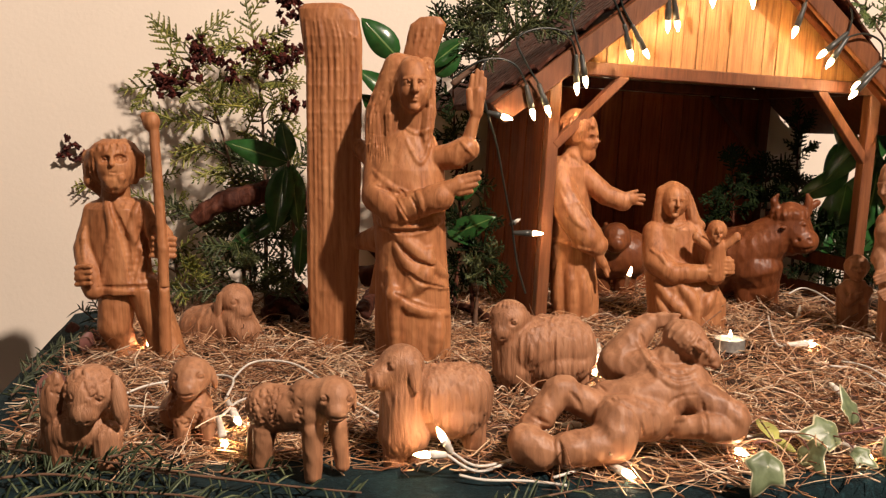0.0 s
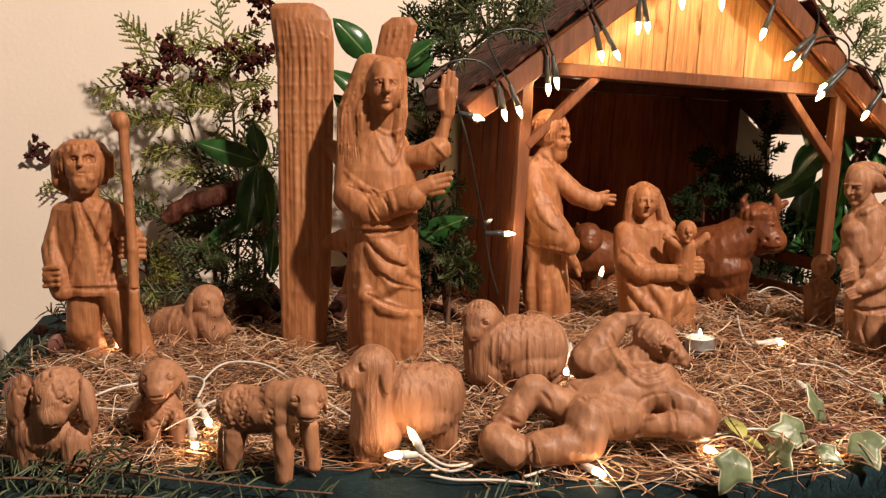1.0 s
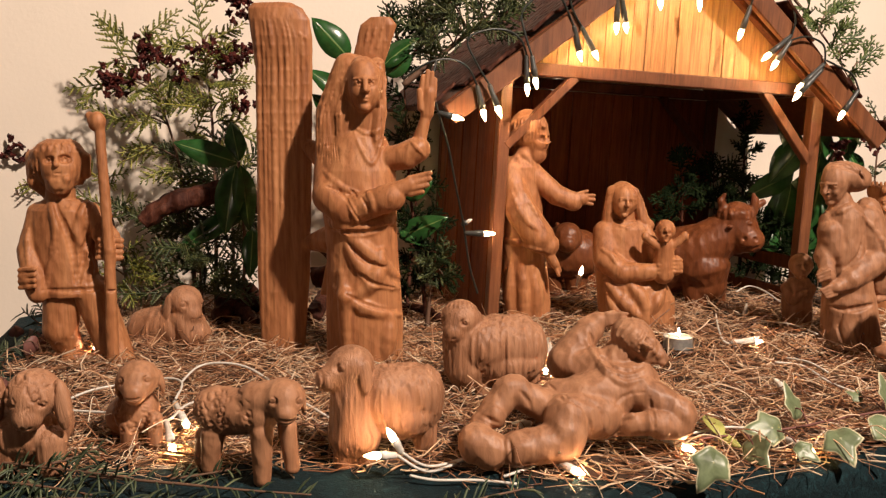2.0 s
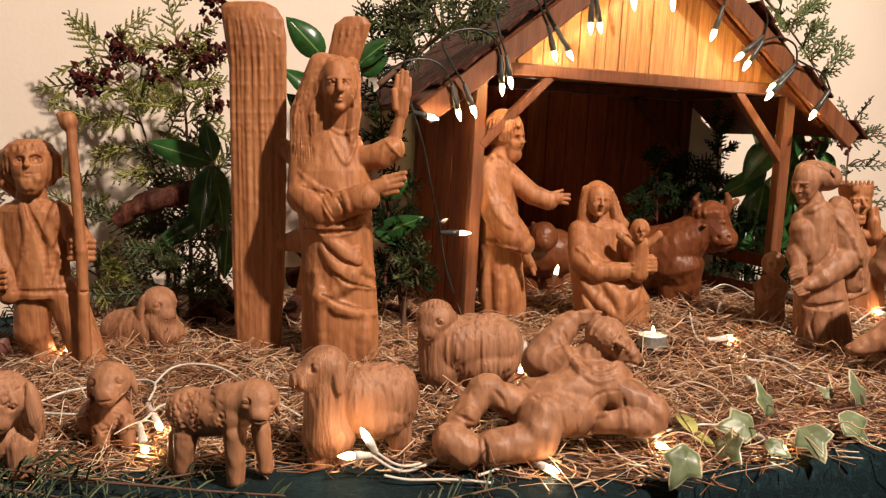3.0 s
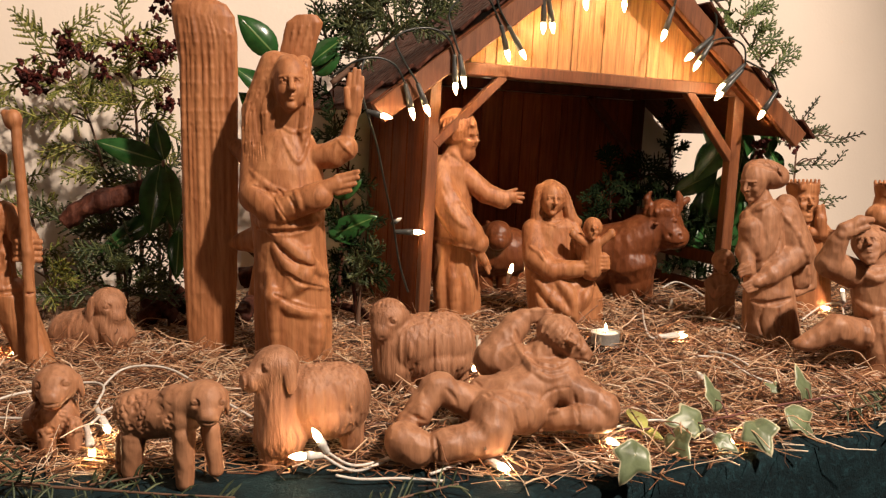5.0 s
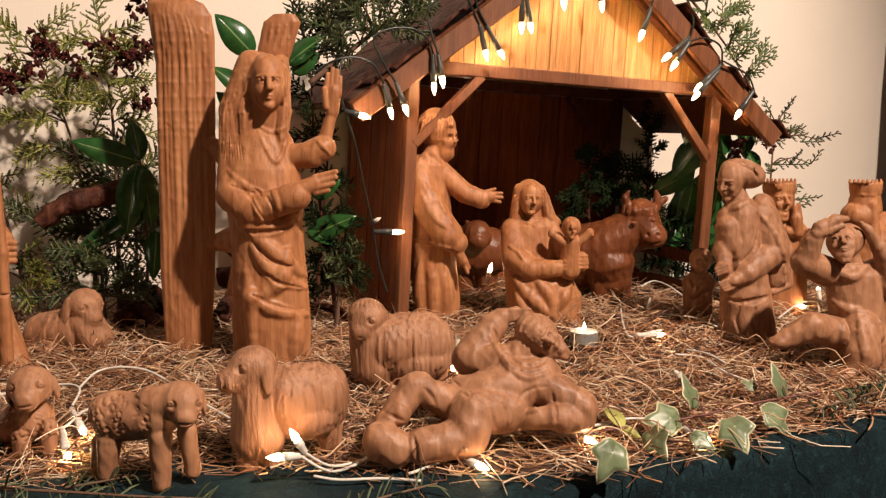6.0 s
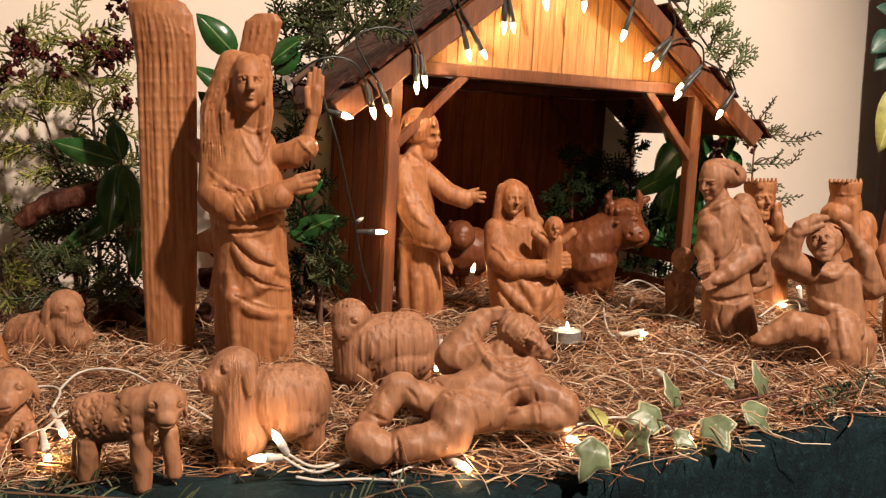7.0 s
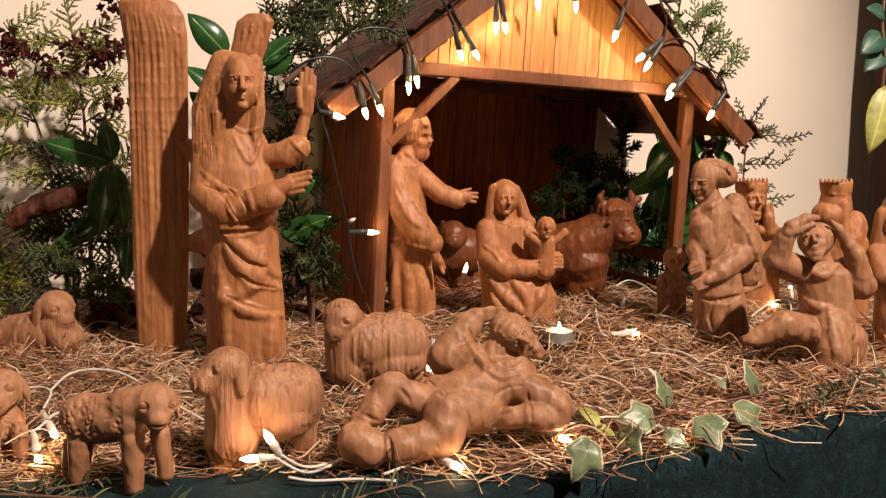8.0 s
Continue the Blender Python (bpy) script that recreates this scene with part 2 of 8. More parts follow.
class Geo:
    """Collects the faces of one part."""

    def __init__(self):
        self.v, self.f, self.uv = [], [], {}

    def box(self, c, size, r=0.0, m=None):
        """A box round c with chamfered edges, turned by m."""
        h = [s / 2 for s in size]
        r = min(r, min(h) * 0.6)
        n = len(self.v)
        ids = {}
        for sx in (-1, 1):
            for sy in (-1, 1):
                for sz in (-1, 1):
                    for ax in range(3):
                        p = [sx * (h[0] - (r if ax != 0 else 0)), sy * (h[1] - (r if ax != 1 else 0)), sz * (h[2] - (r if ax != 2 else 0))]
                        p = Vector(p)
                        p = (m @ p if m else p) + Vector(c)
                        ids[sx, sy, sz, ax] = len(self.v)
                        self.v.append(tuple(p))
        mirrored = []
        for s in (-1, 1):
            mirrored.append([ids[s, -1, -1, 0], ids[s, s, -s, 0], ids[s, 1, 1, 0], ids[s, -s, s, 0]])
            mirrored.append([ids[-1, s, -1, 1], ids[-s, s, s, 1], ids[1, s, 1, 1], ids[s, s, -s, 1]])
            mirrored.append([ids[-1, -1, s, 2], ids[s, -s, s, 2], ids[1, 1, s, 2], ids[-s, s, s, 2]])
        self.f += mirrored
        if r > 0:
            for a in (-1, 1):
                for b in (-1, 1):
                    self.f.append([ids[a, b, -1, 0], ids[a, b, 1, 0], ids[a, b, 1, 1], ids[a, b, -1, 1]][:: a * b])
                    self.f.append([ids[a, -1, b, 2], ids[a, 1, b, 2], ids[a, 1, b, 0], ids[a, -1, b, 0]][:: a * b])
                    self.f.append([ids[-1, a, b, 1], ids[1, a, b, 1], ids[1, a, b, 2], ids[-1, a, b, 2]][:: a * b])
                    for c3 in (-1, 1):
                        self.f.append([ids[a, b, c3, 0], ids[a, b, c3, 1], ids[a, b, c3, 2]][:: a * b * c3])
        return self

    def tube(self, pts, radii, sides=6, cap=True, flat=1.0):
        """A tapered tube along pts; radii: one, or one for each point."""
        pts = [Vector(p) for p in pts]
        if isinstance(radii, (int, float)):
            radii = [radii] * len(pts)
        n0 = len(self.v)
        up = Vector((0.13, 0.21, 0.97))
        for i, p in enumerate(pts):
            d = pts[min(i + 1, len(pts) - 1)] - pts[max(i - 1, 0)]
            a = d.cross(up)
            if a.length < 1e-7:
                a = d.cross(Vector((1, 0, 0)))
            a.normalize()
            b = a.cross(d).normalized()
            for k in range(sides):
                w = 2 * math.pi * k / sides
                self.v.append(tuple(p + (a * math.cos(w) + b * math.sin(w) * flat) * radii[i]))
        for i in range(len(pts) - 1):
            for k in range(sides):
                k2 = (k + 1) % sides
                q = n0 + i * sides
                self.f.append([q + k, q + k2, q + sides + k2, q + sides + k])
        if cap:
            self.f.append(list(range(n0, n0 + sides))[::-1])
            e = n0 + (len(pts) - 1) * sides
            self.f.append(list(range(e, e + sides)))
        return self

    def leaf(self, m, length, width, bend=0.15, fold=0.2, rows=6, shape=None):
        """A leaf blade along m's y with a folded midrib, thin but closed."""
        for i in range(rows + 1):
            s = i / rows
            w = (shape(s) if shape else math.sin(math.pi * s ** 0.8) ** 0.85) * width / 2
            for side, u in ((-1, 0.0), (0, 0.5), (1, 1.0)):
                p = Vector((side * w, s * length, -bend * length * s * s + abs(side) * fold * w))
                self.uv[len(self.v)] = (u, s)
                self.v.append(tuple(m @ p))
        n0 = len(self.v) - 3 * (rows + 1)
        for i in range(rows):
            for k in range(2):
                q = n0 + i * 3 + k
                self.f.append([q, q + 1, q + 4, q + 3])
        return self

    def mesh(self, name, mat, smooth=True):
        me = bpy.data.meshes.new(name)
        me.from_pydata(self.v, [], self.f)
        me.materials.append(mat)
        if self.uv:
            layer = me.uv_layers.new(name="UVMap")
            for loop in me.loops:
                layer.data[loop.index].uv = self.uv.get(loop.vertex_index, (0.5, 0.5))
        me.polygons.foreach_set("use_smooth", [smooth] * len(me.polygons))
        me.update()
        return me


def part(name, geo, mat, parent=None, label="", smooth=False, m=None):
    ob = new(name, geo if isinstance(geo, bpy.types.Mesh) else geo.mesh(name, mat, smooth))
    if parent:
        ob.parent = parent
    if m is not None:
        ob.matrix_basis = m
    return tagged(ob, label)


def thing(name, m, label, category, group="", kind=""):
    ob = new(name)
    ob.empty_display_size = 0.02
    ob.matrix_basis = m
    return tagged(ob, label, category, group, kind)


def curve_points(pts, steps=6):
    """A smooth line through pts."""
    pts = [Vector(p) for p in pts]
    out = []
    for i in range(len(pts) - 1):
        a, b, c, d = pts[max(i - 1, 0)], pts[i], pts[i + 1], pts[min(i + 2, len(pts) - 1)]
        for k in range(steps):
            t = k / steps
            out.append(0.5 * ((2 * b) + (c - a) * t + (2 * a - 5 * b + 4 * c - d) * t * t + (3 * b - a - 3 * c + d) * t ** 3))
    out.append(pts[-1])
    return out


# ---- the room ----
WALL = pose(-0.7, 1.5, 0, 0, 0, 19)


def room():
    g = Geo().box((0, 0.06, 0.75), (8.1, 0.12, 3.2))
    w = part("wall_back", g, WALLPAINT, m=WALL)
    tagged(w, "cream painted plaster wall behind the table", "wall", kind="structure")
    for name, c, size in (("wall_left", (-4.0, -3.5, 0.75), (0.12, 7.0, 3.2)), ("wall_right", (4.0, -3.5, 0.75), (0.12, 7.0, 3.2)), ("wall_front", (0, -7.06, 0.75), (8.1, 0.12, 3.2))):
        tagged(part(name, Geo().box(c, size), WALLPAINT, m=WALL), "cream painted plaster wall of the room", "wall", kind="structure")
    tagged(part("floor", Geo().box((0, -3.4, -0.81), (8.3, 7.6, 0.08)), FLOORMAT, m=WALL), "plain brown floor under the table", "floor", kind="structure")
    tagged(part("ceiling", Geo().box((0, -3.4, 2.39), (8.3, 7.6, 0.08)), WALLPAINT, m=WALL), "cream painted ceiling of the room", "ceiling", kind="structure")


room()


def front_edge(x):
    return 0.827 + (x - 0.313) * 0.45


def straw_front(x):
    return max(0.775 + 0.012 * math.sin(9 * x) + 0.045 * math.exp(-((x + 0.15) / 0.13) ** 2), front_edge(x) + 0.022)


def straw_height(x, y):
    """Height of the straw bed over the cloth."""
    if y < straw_front(x):
        return 0.0
    edge = min(1.0, (y - straw_front(x)) / 0.10)
    h = 0.001 + 0.002 * edge
    h += 0.012 * math.exp(-((x - 0.36) ** 2 / 0.012 + (y - 1.36) ** 2 / 0.02)) + 0.006 * math.exp(-((x - 0.15) ** 2 / 0.03 + (y - 1.48) ** 2 / 0.02))
    h += 0.003 * edge * noise.noise(Vector((x * 9, y * 9, 0.3)))
    return max(0.001, h)


def table():
    top = thing("table", pose(0, 0, 0), "table covered with a dark green velvet cloth", "table")
    # the board under the cloth, and its legs
    u = Vector((math.cos(0.423), math.sin(0.423), 0))
    a = Vector((-0.47, 0.475, 0))
    corners = [a, a + u * 2.05, Vector((1.25, 2.0, 0)), Vector((-0.76, 1.42, 0))]
    mid = sum(corners, Vector()) / 4
    g = Geo()
    n = len(g.v)
    for z in (-0.035, -0.006):
        for c in corners:
            p = mid + (c - mid) * 0.985
            g.v.append((p.x, p.y, z))
    g.f += [[0, 3, 2, 1], [4, 5, 6, 7]] + [[k, (k + 1) % 4, 4 + (k + 1) % 4, 4 + k] for k in range(4)]
    part("board", g, STAINED_SHADED, top)
    for c in corners:
        p = mid + (c - mid) * 0.92
        part("leg", Geo().box((p.x, p.y, -0.40), (0.05, 0.05, 0.73), 0.004), STAINED_SHADED, top)
    # cloth: a grid over the top and a hanging, slightly waved skirt
    cloth = Geo()
    nu, nv = 120, 60
    drop = 14

    def at(s, t):
        return corners[0] * (1 - s) * (1 - t) + corners[1] * s * (1 - t) + corners[2] * s * t + corners[3] * (1 - s) * t

    grid = {}
    for i in range(nu + 1):
        for j in range(nv + 1):
            p = at(i / nu, j / nv)
            z = 0.0015 * noise.noise(Vector((p.x * 14, p.y * 14, 1.7)))
            z -= 0.004 * (math.exp(-j * 1.2) + math.exp(-i * 1.2))
            grid[i, j] = len(cloth.v)
            cloth.v.append((p.x, p.y, z))
    for i in range(nu):
        for j in range(nv):
            cloth.f.append([grid[i, j], grid[i + 1, j], grid[i + 1, j + 1], grid[i, j + 1]])

    def skirt(ids, out):
        last = ids
        for k in range(1, drop + 1):
            row = []
            for n_, i in enumerate(ids):
                x, y, z = cloth.v[i]
                fall = (k / drop) ** 1.4 * 0.55
                wave = 0.016 * min(1, k / 6) * math.sin(n_ * 0.55 + 1.1 * noise.noise(Vector((n_ * 0.12, 0, 0)))) * (0.5 + 0.5 * noise.noise(Vector((n_ * 0.09, 3, 0))))
                bulge = 0.006 * min(1, k / 2)
                row.append(len(cloth.v))
                cloth.v.append((x + out.x * (bulge + wave), y + out.y * (bulge + wave), z - 0.004 - fall))
            for n_ in range(len(ids) - 1):
                cloth.f.append([last[n_], row[n_], row[n_ + 1], last[n_ + 1]])
            last = row

    skirt([grid[i, 0] for i in range(nu + 1)], Vector((u.y, -u.x, 0)))
    skirt([grid[0, j] for j in range(nv, -1, -1)], Vector((-0.97, -0.24, 0)))
    cl = part("tablecloth", cloth, VELVET, None, "", True)
    tagged(cl, "dark green velvet tablecloth hanging over the table edge", "tablecloth")


table()

# ---- the stable ----
SW, SD, BZ = 0.535, 0.30, 0.38
ROOF = radians(38.5)


def stable():
    st = thing("stable", pose(-0.003, 1.37, 0, 0, 3.3, 19), "open wooden crib stable with a lit plank gable", "stable")
    for x, y, w in ((0.0, 0.0, 0.018), (SW, 0.0, 0.020), (0.0, SD, 0.018), (SW, SD, 0.018)):
        # back posts darker than the front ones, their shade put into the colour
        part("post", Geo().box((x, y, BZ / 2), (w, w, BZ), 0.0015), BEAMWOOD if y == 0 else STAINED_SHADED, st)
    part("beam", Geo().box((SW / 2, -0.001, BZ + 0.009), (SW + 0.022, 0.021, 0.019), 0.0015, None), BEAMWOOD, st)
    part("beam", Geo().box((SW / 2, SD, BZ + 0.009), (SW + 0.02, 0.018, 0.018), 0.0015), STAINED_SHADED, st)
    for x in (0.0, SW):
        part("beam", Geo().box((x, SD / 2, BZ + 0.009), (0.016, SD - 0.022, 0.016), 0.0015), STAINED_SHADED, st)

    def brace(a, b, mat, w=0.016):
        a, b = Vector(a), Vector(b)
        d = b - a
        q = d.to_track_quat("Z", "Y").to_matrix()
        part("brace", Geo().box((a + b) / 2, (w, w * 0.85, d.length), 0.0012, q), mat, st)

    brace((0.004, -0.002, 0.275), (0.108, -0.002, BZ + 0.002), BEAMWOOD)
    brace((SW - 0.004, -0.002, 0.275), (SW - 0.100, -0.002, BZ + 0.002), BEAMWOOD)
    brace((SW - 0.004, SD, 0.27), (SW - 0.11, SD, BZ), STAINED_SHADED)
    part("rail", Geo().box((SW, SD / 2, 0.105), (0.008, SD, 0.022), 0.001), STAINED_SHADED, st)
    part("rail", Geo().box((SW, SD / 2, 0.05), (0.008, SD, 0.022), 0.001), STAINED_SHADED, st)
    # back wall and left wall of upright planks
    n = 13
    w = SW / n
    for k in range(n):
        h = BZ - 0.002
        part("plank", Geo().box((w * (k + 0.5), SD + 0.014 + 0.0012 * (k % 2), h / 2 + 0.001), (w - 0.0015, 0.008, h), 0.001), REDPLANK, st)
    n = 7
    w = (SD - 0.02) / n
    for k in range(n):
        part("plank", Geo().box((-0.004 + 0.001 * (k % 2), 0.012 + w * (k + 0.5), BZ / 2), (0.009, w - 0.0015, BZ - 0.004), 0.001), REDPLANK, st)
    # gable of narrow planks between the beam and the slopes
    n = 27
    rng = random.Random(5)
    cuts = [-0.01 + (SW + 0.02) * (k + (rng.uniform(-0.3, 0.3) if 0 < k < n else 0)) / n for k in range(n + 1)]
    for k in range(n):
        x0, x1 = cuts[k], cuts[k + 1]
        z0 = BZ + 0.019
        top = [max(z0 + 0.002, BZ + 0.012 + (SW / 2 + 0.004 - abs(x - SW / 2)) * math.tan(ROOF)) for x in (x0, x1)]
        g = Geo()
        y0, y1 = 0.000 + rng.uniform(-0.0010, 0.0010), 0.008
        e = rng.uniform(0.0003, 0.0008)
        for y in (y0, y1):
            for x, z in ((x0 + e, z0), (x1 - e, z0), (x1 - e, top[1]), (x0 + e, top[0])):
                g.v.append((x, y, z))
        g.f += [[0, 1, 2, 3], [7, 6, 5, 4]] + [[(i + 1) % 4, i, 4 + i, 4 + (i + 1) % 4] for i in range(4)]
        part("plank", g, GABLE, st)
    # roof: two thick slopes, a barge board along each front edge, bark strips on top
    ridge = BZ + 0.016 + (SW / 2) * math.tan(ROOF)
    for s in (-1, 1):
        length = (SW / 2 + 0.098) / math.cos(ROOF)
        turn = Matrix.Rotation(-s * -ROOF if s > 0 else -ROOF, 3, "Y")
        d = Vector((s * math.cos(ROOF), 0, -math.sin(ROOF)))
        up = Vector((s * math.sin(ROOF), 0, math.cos(ROOF)))
        top = Vector((SW / 2, 0, ridge))
        part("roof_slope", Geo().box(top + d * (length / 2) + up * 0.008 + Vector((0, SD / 2 + 0.0, 0)), (length, SD + 0.075, 0.010), 0.001, turn), STAINED_SHADED, st)
        part("barge_board", Geo().box(top + d * (length / 2) + up * -0.004 + Vector((0, -0.046, 0)), (length + 0.004, 0.012, 0.030), 0.0015, turn), BEAMWOOD, st)
        part("rafter", Geo().box(top + d * (length / 2 - 0.02) + up * -0.008 + Vector((0, -0.018, 0)), (length - 0.05, 0.016, 0.018), 0.0015, turn), STAINED_SHADED, st)
        for k in range(11):
            along = 0.02 + k * (length - 0.03) / 10
            wob = rng.uniform(-0.012, 0.012)
            part("bark_strip", Geo().box(top + d * along + up * (0.0165 + 0.001 * (k % 3)) + Vector((wob, SD / 2, 0)), (0.042, SD + 0.10 + rng.uniform(-0.02, 0.02), 0.005), 0.0012, turn @ Matrix.Rotation(s * 0.10, 3, "Y") @ Matrix.Rotation(rng.uniform(-0.06, 0.06), 3, "Z")), BARK, st)
    return st


STABLE = stable()

# ---- carving ----


class Carved:
    """One carved figure: limbs, lumps and robes melted into a single block of wood, then cut and grooved."""

    def __init__(self, name, place):
        self.name, self.place = name, place
        self.ops, self.boxes, self.bare = [], [], []
        self.gouge, self.gouge_width = 0.0008, 0.010
        self.wool_depth, self.wool_scale = 0.0, (230, 230, 24)

    # -- distances, each on a piece of the block --

    def add(self, fn, lo, hi, melt, cut=False, solid=True):
        self.ops.append(("field", fn, np.array(lo), np.array(hi), melt, cut))
        if solid and not cut:
            self.boxes.append((np.array(lo), np.array(hi)))

    def limb(self, a, ra, b, rb, melt=0.0017, cut=False):
        a, b = np.array(a, float), np.array(b, float)
        d = b - a
        dd = max(1e-12, float(d @ d))

        def fn(x, y, z):
            t = np.clip(((x - a[0]) * d[0] + (y - a[1]) * d[1] + (z - a[2]) * d[2]) / dd, 0, 1)
            return np.sqrt((x - a[0] - d[0] * t) ** 2 + (y - a[1] - d[1] * t) ** 2 + (z - a[2] - d[2] * t) ** 2) - (ra + (rb - ra) * t)
        r = max(ra, rb)
        self.add(fn, np.minimum(a, b) - r, np.maximum(a, b) + r, melt, cut)

    def lump(self, c, r, tilt=0, melt=0.0017, cut=False, turn=None):
        c, r = np.array(c, float), np.array(r, float)
        m = np.array(turn if turn is not None else Matrix.Rotation(radians(tilt), 3, "Y"))

        def fn(x, y, z):
            x, y, z = x - c[0], y - c[1], z - c[2]
            p, q, s = (m[0, i] * x + m[1, i] * y + m[2, i] * z for i in range(3))
            k0 = np.sqrt((p / r[0]) ** 2 + (q / r[1]) ** 2 + (s / r[2]) ** 2)
            k1 = np.sqrt((p / r[0] ** 2) ** 2 + (q / r[1] ** 2) ** 2 + (s / r[2] ** 2) ** 2)
            return k0 * (k0 - 1) / np.maximum(k1, 1e-6)
        e = np.abs(m) @ r
        self.add(fn, c - e, c + e, melt, cut)

    def robe(self, *rows, melt=0.0017):
        rows = sorted(rows, key=lambda q: q[0][2])
        zs = [q[0][2] for q in rows]
        cols = [[q[0][0] for q in rows], [q[0][1] for q in rows], [q[1] for q in rows], [q[2] for q in rows]]

        def fn(x, y, z):
            cx, cy, a, b = (np.interp(z, zs, col) for col in cols)
            p, q = x - cx, y - cy
            k0 = np.sqrt((p / a) ** 2 + (q / b) ** 2)
            k1 = np.sqrt((p / a ** 2) ** 2 + (q / b ** 2) ** 2)
            return np.maximum(k0 * (k0 - 1) / np.maximum(k1, 1e-6), np.maximum(z - zs[-1], zs[0] - z))
        lo = [min(v - w for v, w in zip(cols[0], cols[2])), min(v - w for v, w in zip(cols[1], cols[3])), zs[0]]
        hi = [max(v + w for v, w in zip(cols[0], cols[2])), max(v + w for v, w in zip(cols[1], cols[3])), zs[-1]]
        self.add(fn, lo, hi, melt)

    def ridge(self, pts, r, cut=False):
        """A raised fold (or a cut groove) that lies on the front of what is there so far."""
        self.ops.append(("line", [np.array(p) for p in curve_points(pts, 5)], r, cut))

    def groove(self, pts, r):
        self.ridge(pts, r, True)

    def wool(self, depth=0.0011, scale=(230, 230, 24)):
        self.wool_depth, self.wool_scale = depth, scale

    def curls(self, c, r, count, seed, size=0.004):
        """Small ring curls cut round a lump."""
        self.ops.append(("curls", np.array(c), np.array(r), count, seed, size))

    # -- heads, in units of half the face's height; turned by yaw, pitch and roll --

    def turned(self, c, size, yaw, pitch, roll):
        m = Matrix.Rotation(radians(yaw), 3, "Z") @ Matrix.Rotation(radians(-pitch), 3, "X") @ Matrix.Rotation(radians(roll), 3, "Y")
        return m, lambda x, y, z: tuple(Vector(c) + m @ Vector((x, y, z)) * size)

    def head(self, c, size, yaw=0, pitch=0, roll=0, width=1.0, beard=0.0):
        self.bare.append((c, size * 0.9))
        m, at = self.turned(c, size, yaw, pitch, roll)
        s, w = size, width

        def blob(p, r, melt, cut=False):
            self.lump(at(p[0] * w, p[1], p[2]), (r[0] * s * w, r[1] * s, r[2] * s), 0, melt * s, cut, m)

        def bar(p, rp, q, rq, melt, cut=False):
            self.limb(at(p[0] * w, p[1], p[2]), rp * s, at(q[0] * w, q[1], q[2]), rq * s, melt * s, cut)

        blob((0, 0.10, 0.14), (0.70, 0.78, 0.88), 0.1)
        blob((0, -0.14, -0.24), (0.56, 0.60, 0.76), 0.15)
        for k in (-1, 1):
            blob((k * 0.29, -0.86, 0.06), (0.25, 0.30, 0.18), 0.07, True)
            blob((k * 0.36, -0.54, -0.24), (0.15, 0.12, 0.16), 0.15)
        bar((0, -0.66, 0.26), 0.085, (0, -0.96, -0.17), 0.115, 0.06)
        for k in (-1, 1):
            blob((k * 0.11, -0.80, -0.19), (0.08, 0.09, 0.07), 0.03)
            bar((k * 0.10, -0.71, 0.24), 0.055, (k * 0.48, -0.55, 0.20), 0.05, 0.06)
            blob((k * 0.29, -0.53, 0.06), (0.20, 0.15, 0.125), 0.015)
            bar((k * 0.12, -0.67, 0.10), 0.030, (k * 0.27, -0.70, 0.145), 0.032, 0.02)
            bar((k * 0.27, -0.70, 0.145), 0.032, (k * 0.43, -0.60, 0.08), 0.030, 0.02)
            blob((k * 0.295, -0.70, 0.055), (0.075, 0.075, 0.085), 0.01, True)
            bar((k * 0.15, -0.70, -0.02), 0.022, (k * 0.40, -0.62, -0.01), 0.022, 0.02)
        blob((0, -0.69, -0.435), (0.16, 0.10, 0.05), 0.05)
        blob((0, -0.68, -0.545), (0.13, 0.11, 0.055), 0.05)
        bar((-0.11, -0.785, -0.49), 0.032, (0.11, -0.785, -0.49), 0.032, 0.02, True)
        blob((0, -0.55, -0.80), (0.24, 0.22, 0.17), 0.12)
        if beard:
            bar((-0.42, -0.32, -0.45), 0.16, (-0.10, -0.55, -0.85 - beard * 0.4), 0.16, 0.1)
            bar((0.42, -0.32, -0.45), 0.16, (0.10, -0.55, -0.85 - beard * 0.4), 0.16, 0.1)

    def sheep_head(self, c, size, yaw=0, pitch=0, roll=0, ear=1.0, drop=1.0, muzzle=1.0):
        self.bare.append((c, size))
        m, at = self.turned(c, size, yaw, pitch, roll)
        s = size

        def blob(p, r, melt, cut=False):
            self.lump(at(*p), tuple(v * s for v in r), 0, melt * s, cut, m)

        blob((0, 0.05, 0.05), (0.80, 0.80, 0.72), 0.1)
        self.limb(at(0, -0.28, -0.12), 0.60 * s, at(0, -0.62 * muzzle, -0.34), 0.44 * s, 0.2 * s)
        for k in (-1, 1):
            blob((k * 0.55, -0.66, 0.14), (0.22, 0.20, 0.19), 0.03, True)
            blob((k * 0.48, -0.455, 0.14), (0.16, 0.15, 0.13), 0.02)
            blob((k * 0.53, -0.60, 0.14), (0.06, 0.07, 0.055), 0.015, True)
            if ear:
                em = m @ Matrix.Rotation(radians(k * -7), 3, "Y")
                self.lump(at(k * 0.80, 0.26, -0.22 * drop), (0.12 * s, 0.27 * s * ear, 0.60 * s * drop), 0, 0.05 * s, False, em)
        self.limb(at(-0.30, -0.36 - 0.62 * muzzle, -0.48), 0.045 * s, at(0.30, -0.36 - 0.62 * muzzle, -0.48), 0.045 * s, 0.03 * s, True)

    # -- the block --

    def melted(self, fn, lo, hi, melt, cut):
        h, o, f = self.h, self.o, self.f
        pad = melt + 2.5 * h
        i0 = np.clip(np.floor((lo - pad - o) / h).astype(int), 0, f.shape)
        i1 = np.clip(np.ceil((hi + pad - o) / h).astype(int) + 1, 0, f.shape)
        if (i1 <= i0).any():
            return
